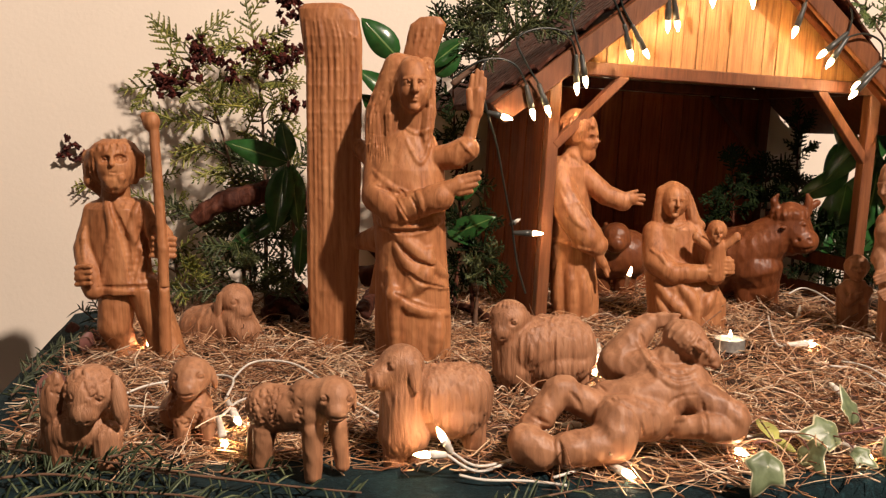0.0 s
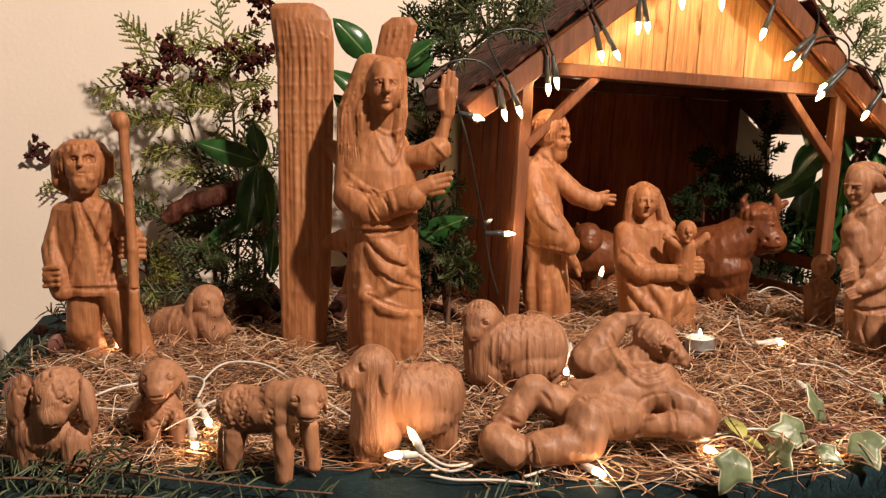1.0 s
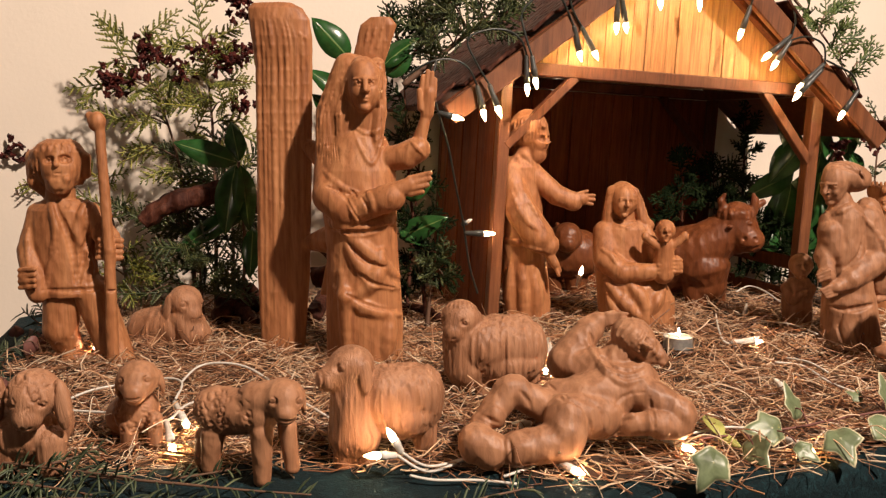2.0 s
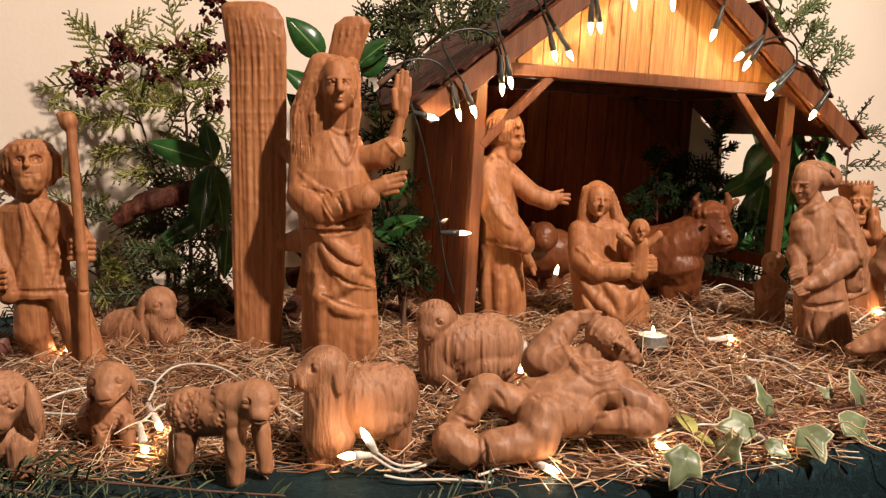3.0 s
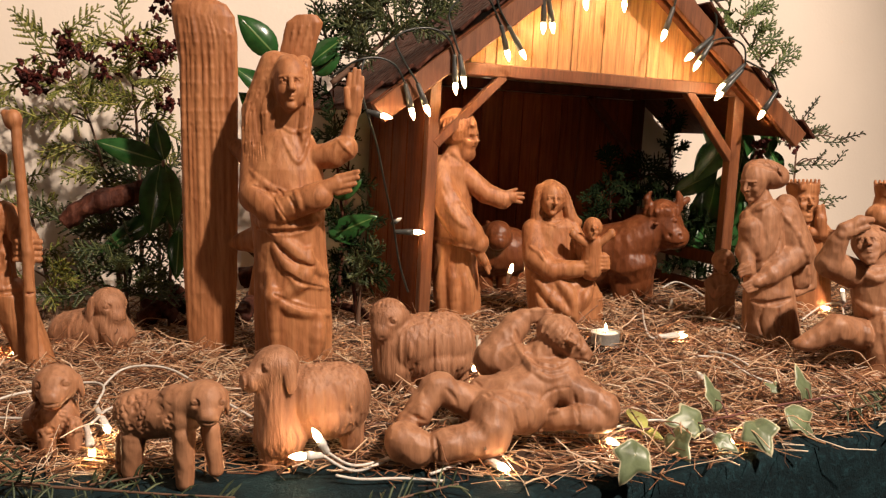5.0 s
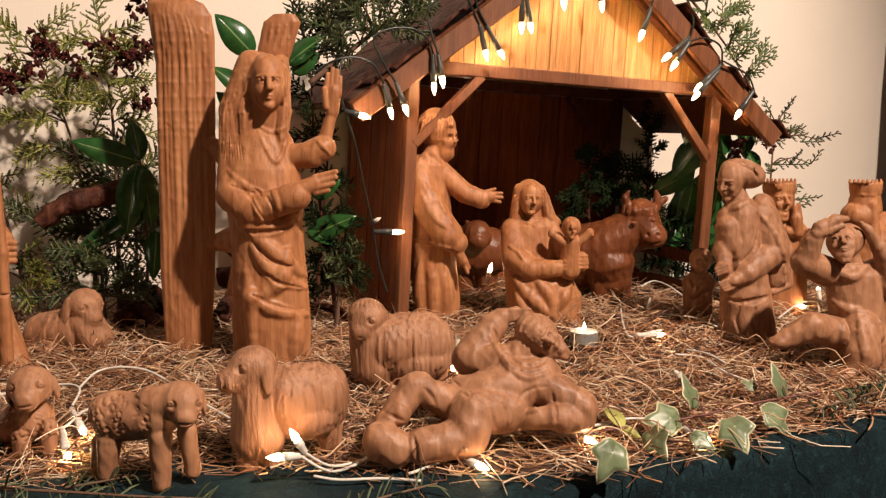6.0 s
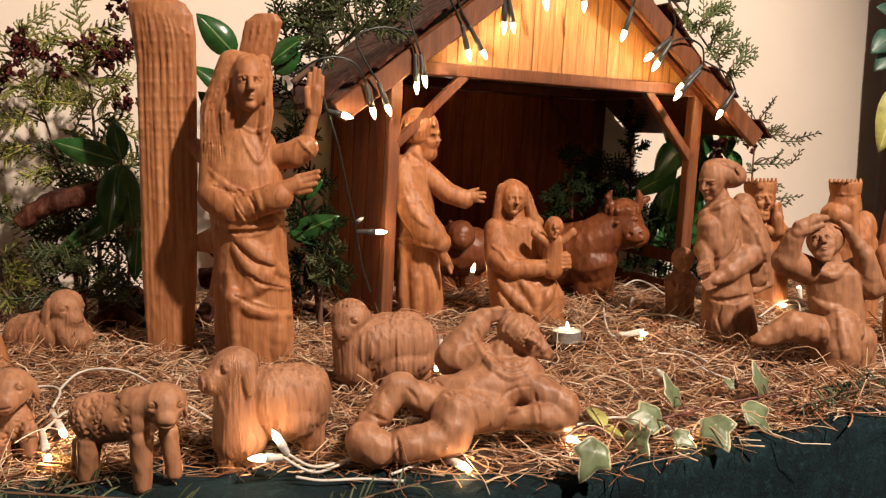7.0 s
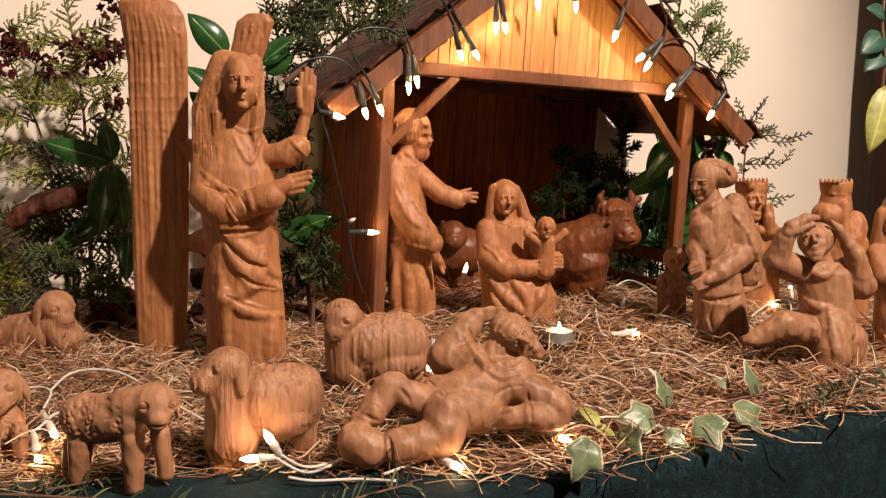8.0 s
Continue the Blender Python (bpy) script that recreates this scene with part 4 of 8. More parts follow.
c.limb((0.0309, -0.0428, 0.2159), 0.0178, (0.0394, -0.0442, 0.2189), 0.0171)
c.limb((0.0408, -0.0442, 0.2244), 0.0121, (0.0617, -0.0457, 0.2343), 0.0093)
c.limb((0.0618, -0.0471, 0.2412), 0.0046, (0.0872, -0.0471, 0.2482), 0.0032)
c.limb((0.0633, -0.0485, 0.2359), 0.0046, (0.0866, -0.0485, 0.2414), 0.0032)
c.limb((0.0633, -0.0485, 0.2297), 0.0046, (0.0833, -0.0485, 0.2339), 0.0032)
c.limb((0.0619, -0.0471, 0.2234), 0.0043, (0.0770, -0.0471, 0.2255), 0.0032)
c.limb((0.0734, -0.0100, 0.3423), 0.0043, (0.0754, -0.0100, 0.3657), 0.0029)
c.limb((0.0790, -0.0100, 0.3423), 0.0043, (0.0817, -0.0100, 0.3718), 0.0029)
c.limb((0.0846, -0.0100, 0.3423), 0.0043, (0.0873, -0.0100, 0.3697), 0.0029)
c.limb((0.0888, -0.0100, 0.3395), 0.0036, (0.0908, -0.0100, 0.3615), 0.0029)
c.limb((0.0729, -0.0128, 0.3257), 0.0043, (0.0710, -0.0157, 0.3476), 0.0032)
c.ridge([(-0.0262, -0.0293, 0.1803), (0.0137, -0.0364, 0.1426), (0.0464, -0.0307, 0.1099)], 0.0086)
c.ridge([(-0.0190, -0.0307, 0.1592), (0.0067, -0.0378, 0.1213), (0.0486, -0.0321, 0.0958)], 0.0086)
c.ridge([(-0.0340, -0.0307, 0.1014), (0.0030, -0.0392, 0.0784), (0.0507, -0.0321, 0.0633)], 0.0086)
c.ridge([(0.0239, -0.0321, 0.1528), (0.0139, -0.0392, 0.1109), (-0.0265, -0.0335, 0.0875)], 0.0086)
c.ridge([(-0.0407, -0.0278, 0.1871), (-0.0038, -0.0364, 0.1778), (0.0381, -0.0321, 0.1883)], 0.0086)
c.ridge([(-0.0263, -0.0321, 0.1306), (-0.0192, -0.0350, 0.0661), (-0.0199, -0.0335, 0.0144)], 0.0086)
c.ridge([(0.0343, -0.0321, 0.0666), (0.0308, -0.0335, 0.0377), (0.0269, -0.0321, 0.0123)], 0.0086)
c.ridge([(-0.0482, -0.0214, 0.2504), (-0.0249, -0.0342, 0.2302), (-0.0034, -0.0371, 0.2236)], 0.0043)
c.ridge([(-0.0160, -0.0471, 0.2173), (-0.0075, -0.0485, 0.2023), (-0.0026, -0.0442, 0.1858)], 0.0036)
c.ridge([(0.0096, -0.0557, 0.2251), (0.0168, -0.0585, 0.2144), (0.0183, -0.0542, 0.2010)], 0.0036)
c.robe(((-0.1261, 0.0528, 0.4629), 0.0250, 0.0064), ((-0.1214, 0.0514, 0.4555), 0.0357, 0.0100), ((-0.1161, 0.0499, 0.4409), 0.0400, 0.0114), ((-0.1128, 0.0499, 0.4163), 0.0400, 0.0114), ((-0.1117, 0.0521, 0.3800), 0.0378, 0.0093), ((-0.1143, 0.0521, 0.2462), 0.0371, 0.0086), ((-0.1179, 0.0499, 0.1084), 0.0357, 0.0086), ((-0.1202, 0.0485, 0.0143), 0.0307, 0.0086), ((-0.1223, 0.0485, -0.0128), 0.0271, 0.0086))
c.ridge([(-0.1470, 0.0414, 0.4454), (-0.1434, 0.0385, 0.4084), (-0.1448, 0.0421, 0.3211), (-0.1457, 0.0421, 0.2466), (-0.1473, 0.0407, -0.0113)], 0.0032)
c.ridge([(-0.1403, 0.0414, 0.4486), (-0.1359, 0.0385, 0.4084), (-0.1372, 0.0421, 0.3211), (-0.1381, 0.0421, 0.2467), (-0.1406, 0.0407, -0.0112)], 0.0023)
c.ridge([(-0.1357, 0.0414, 0.4498), (-0.1306, 0.0385, 0.4083), (-0.1319, 0.0421, 0.3210), (-0.1327, 0.0421, 0.2467), (-0.1324, 0.0407, 0.1559)], 0.0025)
c.ridge([(-0.1297, 0.0414, 0.4501), (-0.1239, 0.0385, 0.4082), (-0.1250, 0.0421, 0.3210), (-0.1258, 0.0421, 0.2467), (-0.1299, 0.0407, -0.0109)], 0.0036)
c.ridge([(-0.1219, 0.0414, 0.4484), (-0.1149, 0.0385, 0.4082), (-0.1159, 0.0421, 0.3210), (-0.1166, 0.0421, 0.2467), (-0.1218, 0.0407, -0.0107)], 0.0024)
c.ridge([(-0.1127, 0.0414, 0.4442), (-0.1060, 0.0385, 0.4081), (-0.1069, 0.0421, 0.3210), (-0.1075, 0.0421, 0.2468), (-0.1138, 0.0407, -0.0105)], 0.0031)
c.ridge([(-0.1061, 0.0414, 0.4400), (-0.1000, 0.0385, 0.4080), (-0.1008, 0.0421, 0.3210), (-0.1010, 0.0421, 0.2692), (-0.1043, 0.0407, 0.2244)], 0.0023)
c.ridge([(-0.0995, 0.0414, 0.4347), (-0.0940, 0.0385, 0.4080), (-0.0948, 0.0421, 0.3209), (-0.0953, 0.0421, 0.2468), (-0.1031, 0.0407, -0.0102)], 0.0026)
c.ridge([(-0.0896, 0.0414, 0.4247), (-0.0851, 0.0385, 0.4079), (-0.0857, 0.0421, 0.3209), (-0.0861, 0.0421, 0.2468), (-0.0930, 0.0407, 0.1180)], 0.0029)
c.ridge([(-0.0831, 0.0414, 0.4166), (-0.0792, 0.0385, 0.4078), (-0.0797, 0.0421, 0.3209), (-0.0801, 0.0421, 0.2469), (-0.0897, 0.0407, 0.0012)], 0.0024)
c.robe(((0.0192, 0.0300, 0.4413), 0.0128, 0.0057), ((0.0163, 0.0300, 0.4316), 0.0235, 0.0071), ((0.0065, 0.0314, 0.3993), 0.0221, 0.0071), ((-0.0034, 0.0328, 0.3639), 0.0193, 0.0071), ((-0.0112, 0.0328, 0.2989), 0.0243, 0.0086), ((-0.0145, 0.0285, 0.1737), 0.0314, 0.0100), ((-0.0359, 0.0257, 0.0833), 0.0285, 0.0100))
c.ridge([(0.0056, 0.0228, 0.4310), (-0.0035, 0.0243, 0.3954), (-0.0097, 0.0257, 0.3636)], 0.0021)
c.ridge([(0.0143, 0.0228, 0.4309), (0.0045, 0.0243, 0.3953), (-0.0031, 0.0257, 0.3636)], 0.0021)
c.ridge([(0.0229, 0.0228, 0.4308), (0.0125, 0.0243, 0.3952), (0.0034, 0.0257, 0.3635)], 0.0021)
c.ridge([(0.0315, 0.0228, 0.4307), (0.0204, 0.0243, 0.3952), (0.0100, 0.0257, 0.3635)], 0.0021)
c.limb((-0.0903, 0.0542, 0.2838), 0.0071, (-0.0347, 0.0285, 0.2478), 0.0243)
c.limb((-0.0925, 0.0542, 0.1469), 0.0071, (-0.0356, 0.0285, 0.1585), 0.0243)
c.head((0.0016, -0.0130, 0.3549), 0.0343, 14, -2, 0, 0.84)
c.gouge = 0.0002
c.groove([(-0.0421, -0.0500, 0.2311), (-0.0210, -0.0600, 0.2217), (-0.0005, -0.0600, 0.1910)], 0.0021)
c.groove([(0.0025, -0.0700, 0.2193), (0.0120, -0.0700, 0.2045), (0.0134, -0.0600, 0.1897)], 0.0020)
c.groove([(-0.0140, -0.0600, 0.2286), (-0.0025, -0.0640, 0.2174)], 0.0017)
c.groove([(-0.0405, -0.0300, 0.1766), (0.0042, -0.0440, 0.1738), (0.0435, -0.0300, 0.1839)], 0.0035)
c.groove([(-0.0170, -0.0440, 0.1609), (0.0049, -0.0500, 0.1395), (0.0435, -0.0440, 0.1264)], 0.0028)
c.groove([(-0.0085, -0.0460, 0.1259), (0.0179, -0.0540, 0.1100), (0.0505, -0.0440, 0.0981)], 0.0028)
c.groove([(-0.0175, -0.0440, 0.0968), (0.0122, -0.0540, 0.0815), (0.0463, -0.0440, 0.0723)], 0.0028)
c.groove([(-0.0157, -0.0240, 0.3764), (-0.0348, -0.0300, 0.3202), (-0.0269, -0.0300, 0.2592)], 0.0012)
c.groove([(-0.0185, -0.0240, 0.3730), (-0.0366, -0.0300, 0.3202), (-0.0308, -0.0300, 0.2592)], 0.0012)
c.groove([(-0.0213, -0.0240, 0.3696), (-0.0384, -0.0300, 0.3202), (-0.0347, -0.0300, 0.2592)], 0.0012)
c.groove([(-0.0242, -0.0240, 0.3662), (-0.0401, -0.0300, 0.3202), (-0.0386, -0.0300, 0.2592)], 0.0013)
c.groove([(-0.0270, -0.0240, 0.3628), (-0.0419, -0.0300, 0.3202), (-0.0425, -0.0300, 0.2591)], 0.0013)
c.groove([(-0.0298, -0.0240, 0.3594), (-0.0436, -0.0300, 0.3202), (-0.0464, -0.0300, 0.2591)], 0.0013)
c.groove([(-0.0327, -0.0240, 0.3560), (-0.0454, -0.0300, 0.3202), (-0.0503, -0.0300, 0.2591)], 0.0013)
c.groove([(-0.0355, -0.0240, 0.3526), (-0.0472, -0.0300, 0.3202), (-0.0542, -0.0300, 0.2591)], 0.0013)
c.groove([(-0.0384, -0.0240, 0.3492), (-0.0489, -0.0300, 0.3202), (-0.0582, -0.0300, 0.2591)], 0.0013)
c.groove([(0.0213, -0.0300, 0.3711), (0.0244, -0.0340, 0.3201), (0.0229, -0.0340, 0.2721)], 0.0011)
c.groove([(0.0234, -0.0300, 0.3684), (0.0272, -0.0340, 0.3201), (0.0264, -0.0340, 0.2721)], 0.0011)
c.groove([(0.0255, -0.0300, 0.3657), (0.0300, -0.0340, 0.3201), (0.0299, -0.0340, 0.2721)], 0.0011)
c.limb((0.0220, -0.0020, 0.2624), 0.0150, (0.0541, -0.0080, 0.2670), 0.0170)
c.limb((0.0541, -0.0080, 0.2684), 0.0170, (0.0684, -0.0100, 0.2756), 0.0162)
c.ridge([(0.0560, -0.0300, 0.2900), (0.0704, -0.0360, 0.2764), (0.0839, -0.0300, 0.2597)], 0.0024)
c.limb((0.0656, -0.0100, 0.2700), 0.0099, (0.0794, -0.0080, 0.3168), 0.0067)
c.limb((0.0801, -0.0080, 0.3202), 0.0084, (0.0827, -0.0080, 0.3445), 0.0091)
c.done(LINDEN, 0.0013, "tall carved wooden angel with raised palm and grooved wings", "statue", "carved figures of the crib")

# joseph
c = Carved("bearded_man_statue", (0.051, 1.405, 0.0))
c.lump((0.0011, 0.0017, 0.2982), (0.0301, 0.0275, 0.0301))
c.lump((0.0161, -0.0034, 0.2840), (0.0172, 0.0172, 0.0241))
c.limb((0.0300, -0.0052, 0.2899), 0.0021, (0.0336, -0.0052, 0.2807), 0.0029)
c.lump((0.0132, -0.0034, 0.2614), (0.0155, 0.0129, 0.0155))
c.ridge([(-0.0182, -0.0172, 0.3124), (-0.0240, -0.0241, 0.3034), (-0.0261, -0.0241, 0.2803)], 0.0040)
c.ridge([(-0.0124, -0.0172, 0.3145), (-0.0174, -0.0241, 0.3034), (-0.0195, -0.0241, 0.2803)], 0.0040)
c.ridge([(-0.0067, -0.0172, 0.3165), (-0.0108, -0.0241, 0.3034), (-0.0129, -0.0241, 0.2803)], 0.0040)
c.ridge([(-0.0010, -0.0172, 0.3185), (-0.0043, -0.0241, 0.3033), (-0.0063, -0.0241, 0.2803)], 0.0040)
c.ridge([(0.0048, -0.0172, 0.3206), (0.0023, -0.0241, 0.3033), (0.0002, -0.0241, 0.2861)], 0.0040)
c.ridge([(0.0106, -0.0172, 0.3185), (0.0089, -0.0241, 0.3033), (0.0066, -0.0241, 0.2918)], 0.0040)
c.ridge([(0.0163, -0.0172, 0.3165), (0.0154, -0.0241, 0.3033), (0.0131, -0.0241, 0.2976)], 0.0040)
c.ridge([(0.0221, -0.0172, 0.3144), (0.0220, -0.0241, 0.3033), (0.0195, -0.0241, 0.3033)], 0.0040)
c.limb((-0.0017, 0.0017, 0.2696), 0.0155, (-0.0063, 0.0017, 0.2442), 0.0206)
c.robe(((-0.0116, 0.0017, 0.2578), 0.0241, 0.0189), ((-0.0139, 0.0000, 0.2418), 0.0344, 0.0241), ((-0.0133, 0.0000, 0.2035), 0.0352, 0.0266), ((-0.0081, 0.0000, 0.1521), 0.0344, 0.0275), ((-0.0040, 0.0000, 0.1088), 0.0344, 0.0275), ((-0.0006, 0.0000, 0.0652), 0.0361, 0.0283), ((0.0018, 0.0000, 0.0300), 0.0369, 0.0283), ((0.0024, 0.0000, -0.0054), 0.0361, 0.0283))
c.limb((-0.0251, -0.0103, 0.2380), 0.0180, (-0.0137, -0.0241, 0.1844), 0.0232)
c.limb((-0.0137, -0.0241, 0.1844), 0.0232, (0.0176, -0.0309, 0.1390), 0.0232)
c.limb((0.0159, -0.0309, 0.1407), 0.0223, (0.0311, -0.0309, 0.1274), 0.0172)
c.lump((0.0228, -0.0309, 0.1239), (0.0223, 0.0155, 0.0103), 25)
c.limb((0.0277, -0.0326, 0.1225), 0.0086, (0.0414, -0.0344, 0.0992), 0.0069)
c.limb((0.0379, -0.0344, 0.1042), 0.0043, (0.0474, -0.0361, 0.0826), 0.0030)
c.limb((0.0413, -0.0326, 0.1057), 0.0043, (0.0499, -0.0344, 0.0892), 0.0030)
c.limb((0.0073, 0.0000, 0.2308), 0.0180, (0.0444, -0.0069, 0.2002), 0.0155)
c.limb((0.0444, -0.0069, 0.2002), 0.0155, (0.0695, -0.0086, 0.1903), 0.0146)
c.limb((0.0710, -0.0086, 0.1946), 0.0103, (0.0825, -0.0103, 0.1948), 0.0094)
c.limb((0.0807, -0.0103, 0.1998), 0.0034, (0.1003, -0.0120, 0.2001), 0.0026)
c.limb((0.0808, -0.0103, 0.1948), 0.0034, (0.1005, -0.0120, 0.1934), 0.0026)
c.limb((0.0810, -0.0103, 0.1897), 0.0034, (0.0974, -0.0120, 0.1866), 0.0026)
c.limb((0.0753, -0.0137, 0.2018), 0.0034, (0.0901, -0.0137, 0.2069), 0.0026)
c.ridge([(-0.0271, -0.0172, 0.2468), (-0.0091, -0.0189, 0.2619), (0.0061, -0.0189, 0.2470)], 0.0043)
c.ridge([(-0.0236, -0.0378, 0.2064), (-0.0086, -0.0464, 0.1741), (0.0164, -0.0481, 0.1496)], 0.0043)
c.ridge([(-0.0173, -0.0361, 0.2229), (0.0078, -0.0430, 0.1822), (0.0291, -0.0430, 0.1449)], 0.0034)
c.ridge([(-0.0363, -0.0241, 0.1333), (-0.0072, -0.0309, 0.1286), (0.0224, -0.0258, 0.1214)], 0.0043)
c.ridge([(-0.0231, -0.0241, 0.0949), (-0.0242, -0.0275, 0.0525), (-0.0217, -0.0258, 0.0035)], 0.0077)
c.ridge([(-0.0081, -0.0275, 0.0957), (-0.0042, -0.0309, 0.0535), (-0.0049, -0.0292, 0.0046)], 0.0077)
c.ridge([(0.0107, -0.0258, 0.0786), (0.0162, -0.0292, 0.0449), (0.0154, -0.0275, 0.0047)], 0.0077)
c.head((0.0093, 0.0000, 0.2843), 0.0262, 52, -4, 0, 1.0, 0.4)
c.groove([(-0.0173, -0.0300, 0.3129), (-0.0189, -0.0360, 0.3013), (-0.0201, -0.0340, 0.2825)], 0.0017)
c.groove([(-0.0124, -0.0300, 0.3138), (-0.0140, -0.0360, 0.3013), (-0.0152, -0.0340, 0.2825)], 0.0016)
c.groove([(-0.0075, -0.0300, 0.3148), (-0.0091, -0.0360, 0.3013), (-0.0103, -0.0340, 0.2825)], 0.0016)
c.groove([(-0.0026, -0.0300, 0.3158), (-0.0042, -0.0360, 0.3013), (-0.0054, -0.0340, 0.2825)], 0.0016)
c.groove([(0.0022, -0.0300, 0.3168), (0.0007, -0.0360, 0.3013), (-0.0005, -0.0340, 0.2825)], 0.0016)
c.groove([(0.0072, -0.0300, 0.3158), (0.0055, -0.0360, 0.3013), (0.0044, -0.0340, 0.2825)], 0.0016)
c.groove([(0.0121, -0.0300, 0.3148), (0.0104, -0.0360, 0.3013), (0.0093, -0.0340, 0.2825)], 0.0016)
c.groove([(0.0170, -0.0300, 0.3138), (0.0153, -0.0360, 0.3013), (0.0142, -0.0340, 0.2825)], 0.0016)
c.groove([(0.0219, -0.0300, 0.3129), (0.0202, -0.0360, 0.3013), (0.0191, -0.0340, 0.2826)], 0.0016)
c.done(LINDEN, 0.0014, "carved wooden man in a robe reaching out one arm", "statue", "carved figures of the crib")

# mary and child
c = Carved("seated_mother_statue", (0.216, 1.385, 0.0))
c.lump((-0.0233, 0.0034, 0.1957), (0.0229, 0.0220, 0.0262))
c.lump((-0.0195, -0.0102, 0.1936), (0.0161, 0.0152, 0.0212))
c.limb((-0.0382, -0.0017, 0.2061), 0.0102, (-0.0445, -0.0017, 0.1457), 0.0127)
c.limb((-0.0073, -0.0017, 0.2063), 0.0076, (0.0072, -0.0017, 0.1631), 0.0102)
c.limb((0.0072, -0.0017, 0.1631), 0.0102, (0.0172, -0.0017, 0.1565), 0.0076)
c.ridge([(-0.0337, -0.0135, 0.2194), (-0.0485, -0.0161, 0.1894), (-0.0491, -0.0119, 0.1486)], 0.0021)
c.ridge([(-0.0311, -0.0147, 0.2201), (-0.0457, -0.0179, 0.1909), (-0.0459, -0.0119, 0.1507)], 0.0021)
c.ridge([(-0.0284, -0.0152, 0.2207), (-0.0429, -0.0186, 0.1923), (-0.0428, -0.0119, 0.1529)], 0.0021)
c.ridge([(-0.0255, -0.0147, 0.2213), (-0.0398, -0.0179, 0.1936), (-0.0396, -0.0119, 0.1550)], 0.0021)
c.ridge([(-0.0226, -0.0135, 0.2219), (-0.0365, -0.0161, 0.1948), (-0.0364, -0.0119, 0.1571)], 0.0021)
c.ridge([(-0.0190, -0.0119, 0.2210), (-0.0076, -0.0161, 0.1967), (-0.0044, -0.0135, 0.1618)], 0.0021)
c.ridge([(-0.0161, -0.0135, 0.2199), (-0.0026, -0.0186, 0.1963), (0.0033, -0.0135, 0.1618)], 0.0021)
c.ridge([(-0.0125, -0.0119, 0.2185), (0.0033, -0.0161, 0.1955), (0.0110, -0.0135, 0.1619)], 0.0021)
c.limb((-0.0183, -0.0017, 0.1729), 0.0119, (-0.0176, 0.0000, 0.1593), 0.0152)
c.robe(((-0.0184, 0.0017, 0.1641), 0.0254, 0.0186), ((-0.0199, 0.0000, 0.1525), 0.0389, 0.0254), ((-0.0221, 0.0000, 0.1221), 0.0449, 0.0305), ((-0.0198, -0.0017, 0.0927), 0.0440, 0.0322), ((-0.0085, -0.0085, 0.0686), 0.0525, 0.0373), ((-0.0015, -0.0102, 0.0477), 0.0576, 0.0389), ((0.0009, -0.0102, 0.0033), 0.0559, 0.0389))
c.limb((-0.0498, -0.0051, 0.1461), 0.0178, (-0.0475, -0.0220, 0.1065), 0.0203)
c.limb((-0.0475, -0.0220, 0.1065), 0.0195, (-0.0262, -0.0356, 0.0907), 0.0169)
c.limb((-0.0262, -0.0356, 0.0907), 0.0161, (0.0122, -0.0440, 0.0927), 0.0127)
c.limb((0.0135, -0.0457, 0.0946), 0.0102, (0.0347, -0.0491, 0.1021), 0.0076)
c.limb((0.0226, -0.0542, 0.1043), 0.0030, (0.0385, -0.0525, 0.1076), 0.0027)
c.limb((0.0228, -0.0542, 0.0986), 0.0030, (0.0387, -0.0525, 0.1019), 0.0027)
c.limb((0.0231, -0.0542, 0.0929), 0.0030, (0.0390, -0.0525, 0.0962), 0.0027)
c.limb((0.0062, -0.0017, 0.1480), 0.0152, (0.0259, -0.0169, 0.1126), 0.0127)
c.limb((0.0259, -0.0169, 0.1126), 0.0119, (0.0493, -0.0389, 0.1023), 0.0085)
c.lump((0.0498, -0.0440, 0.1031), (0.0093, 0.0076, 0.0152))
c.limb((0.0418, -0.0508, 0.1122), 0.0030, (0.0558, -0.0474, 0.1119), 0.0030)
c.limb((0.0420, -0.0508, 0.1065), 0.0030, (0.0560, -0.0474, 0.1062), 0.0030)
c.limb((0.0422, -0.0508, 0.1008), 0.0030, (0.0563, -0.0474, 0.1005), 0.0030)
c.limb((0.0425, -0.0508, 0.0951), 0.0030, (0.0565, -0.0474, 0.0948), 0.0030)
c.limb((0.0329, -0.0440, 0.1323), 0.0135, (0.0316, -0.0423, 0.0911), 0.0161)
c.lump((0.0324, -0.0457, 0.1552), (0.0144, 0.0135, 0.0152))
c.lump((0.0313, -0.0559, 0.1532), (0.0093, 0.0068, 0.0102))
c.limb((0.0245, -0.0474, 0.1294), 0.0068, (0.0044, -0.0508, 0.1442), 0.0059)
c.limb((0.0417, -0.0474, 0.1312), 0.0068, (0.0584, -0.0508, 0.1456), 0.0059)
c.lump((0.0036, -0.0508, 0.1458), (0.0068, 0.0051, 0.0076))
c.lump((0.0591, -0.0508, 0.1465), (0.0059, 0.0051, 0.0076))
c.limb((0.0298, -0.0627, 0.1604), 0.0017, (0.0297, -0.0643, 0.1535), 0.0025)
c.ridge([(-0.0497, -0.0339, 0.0767), (-0.0186, -0.0491, 0.0427), (0.0142, -0.0491, 0.0159)], 0.0076)
c.ridge([(-0.0190, -0.0440, 0.0749), (0.0005, -0.0508, 0.0558), (0.0101, -0.0491, 0.0183)], 0.0076)
c.ridge([(0.0408, -0.0423, 0.0797), (0.0248, -0.0491, 0.0518), (0.0137, -0.0491, 0.0309)], 0.0076)
c.ridge([(-0.0454, -0.0373, 0.0523), (-0.0335, -0.0440, 0.0288), (-0.0292, -0.0457, 0.0125)], 0.0076)
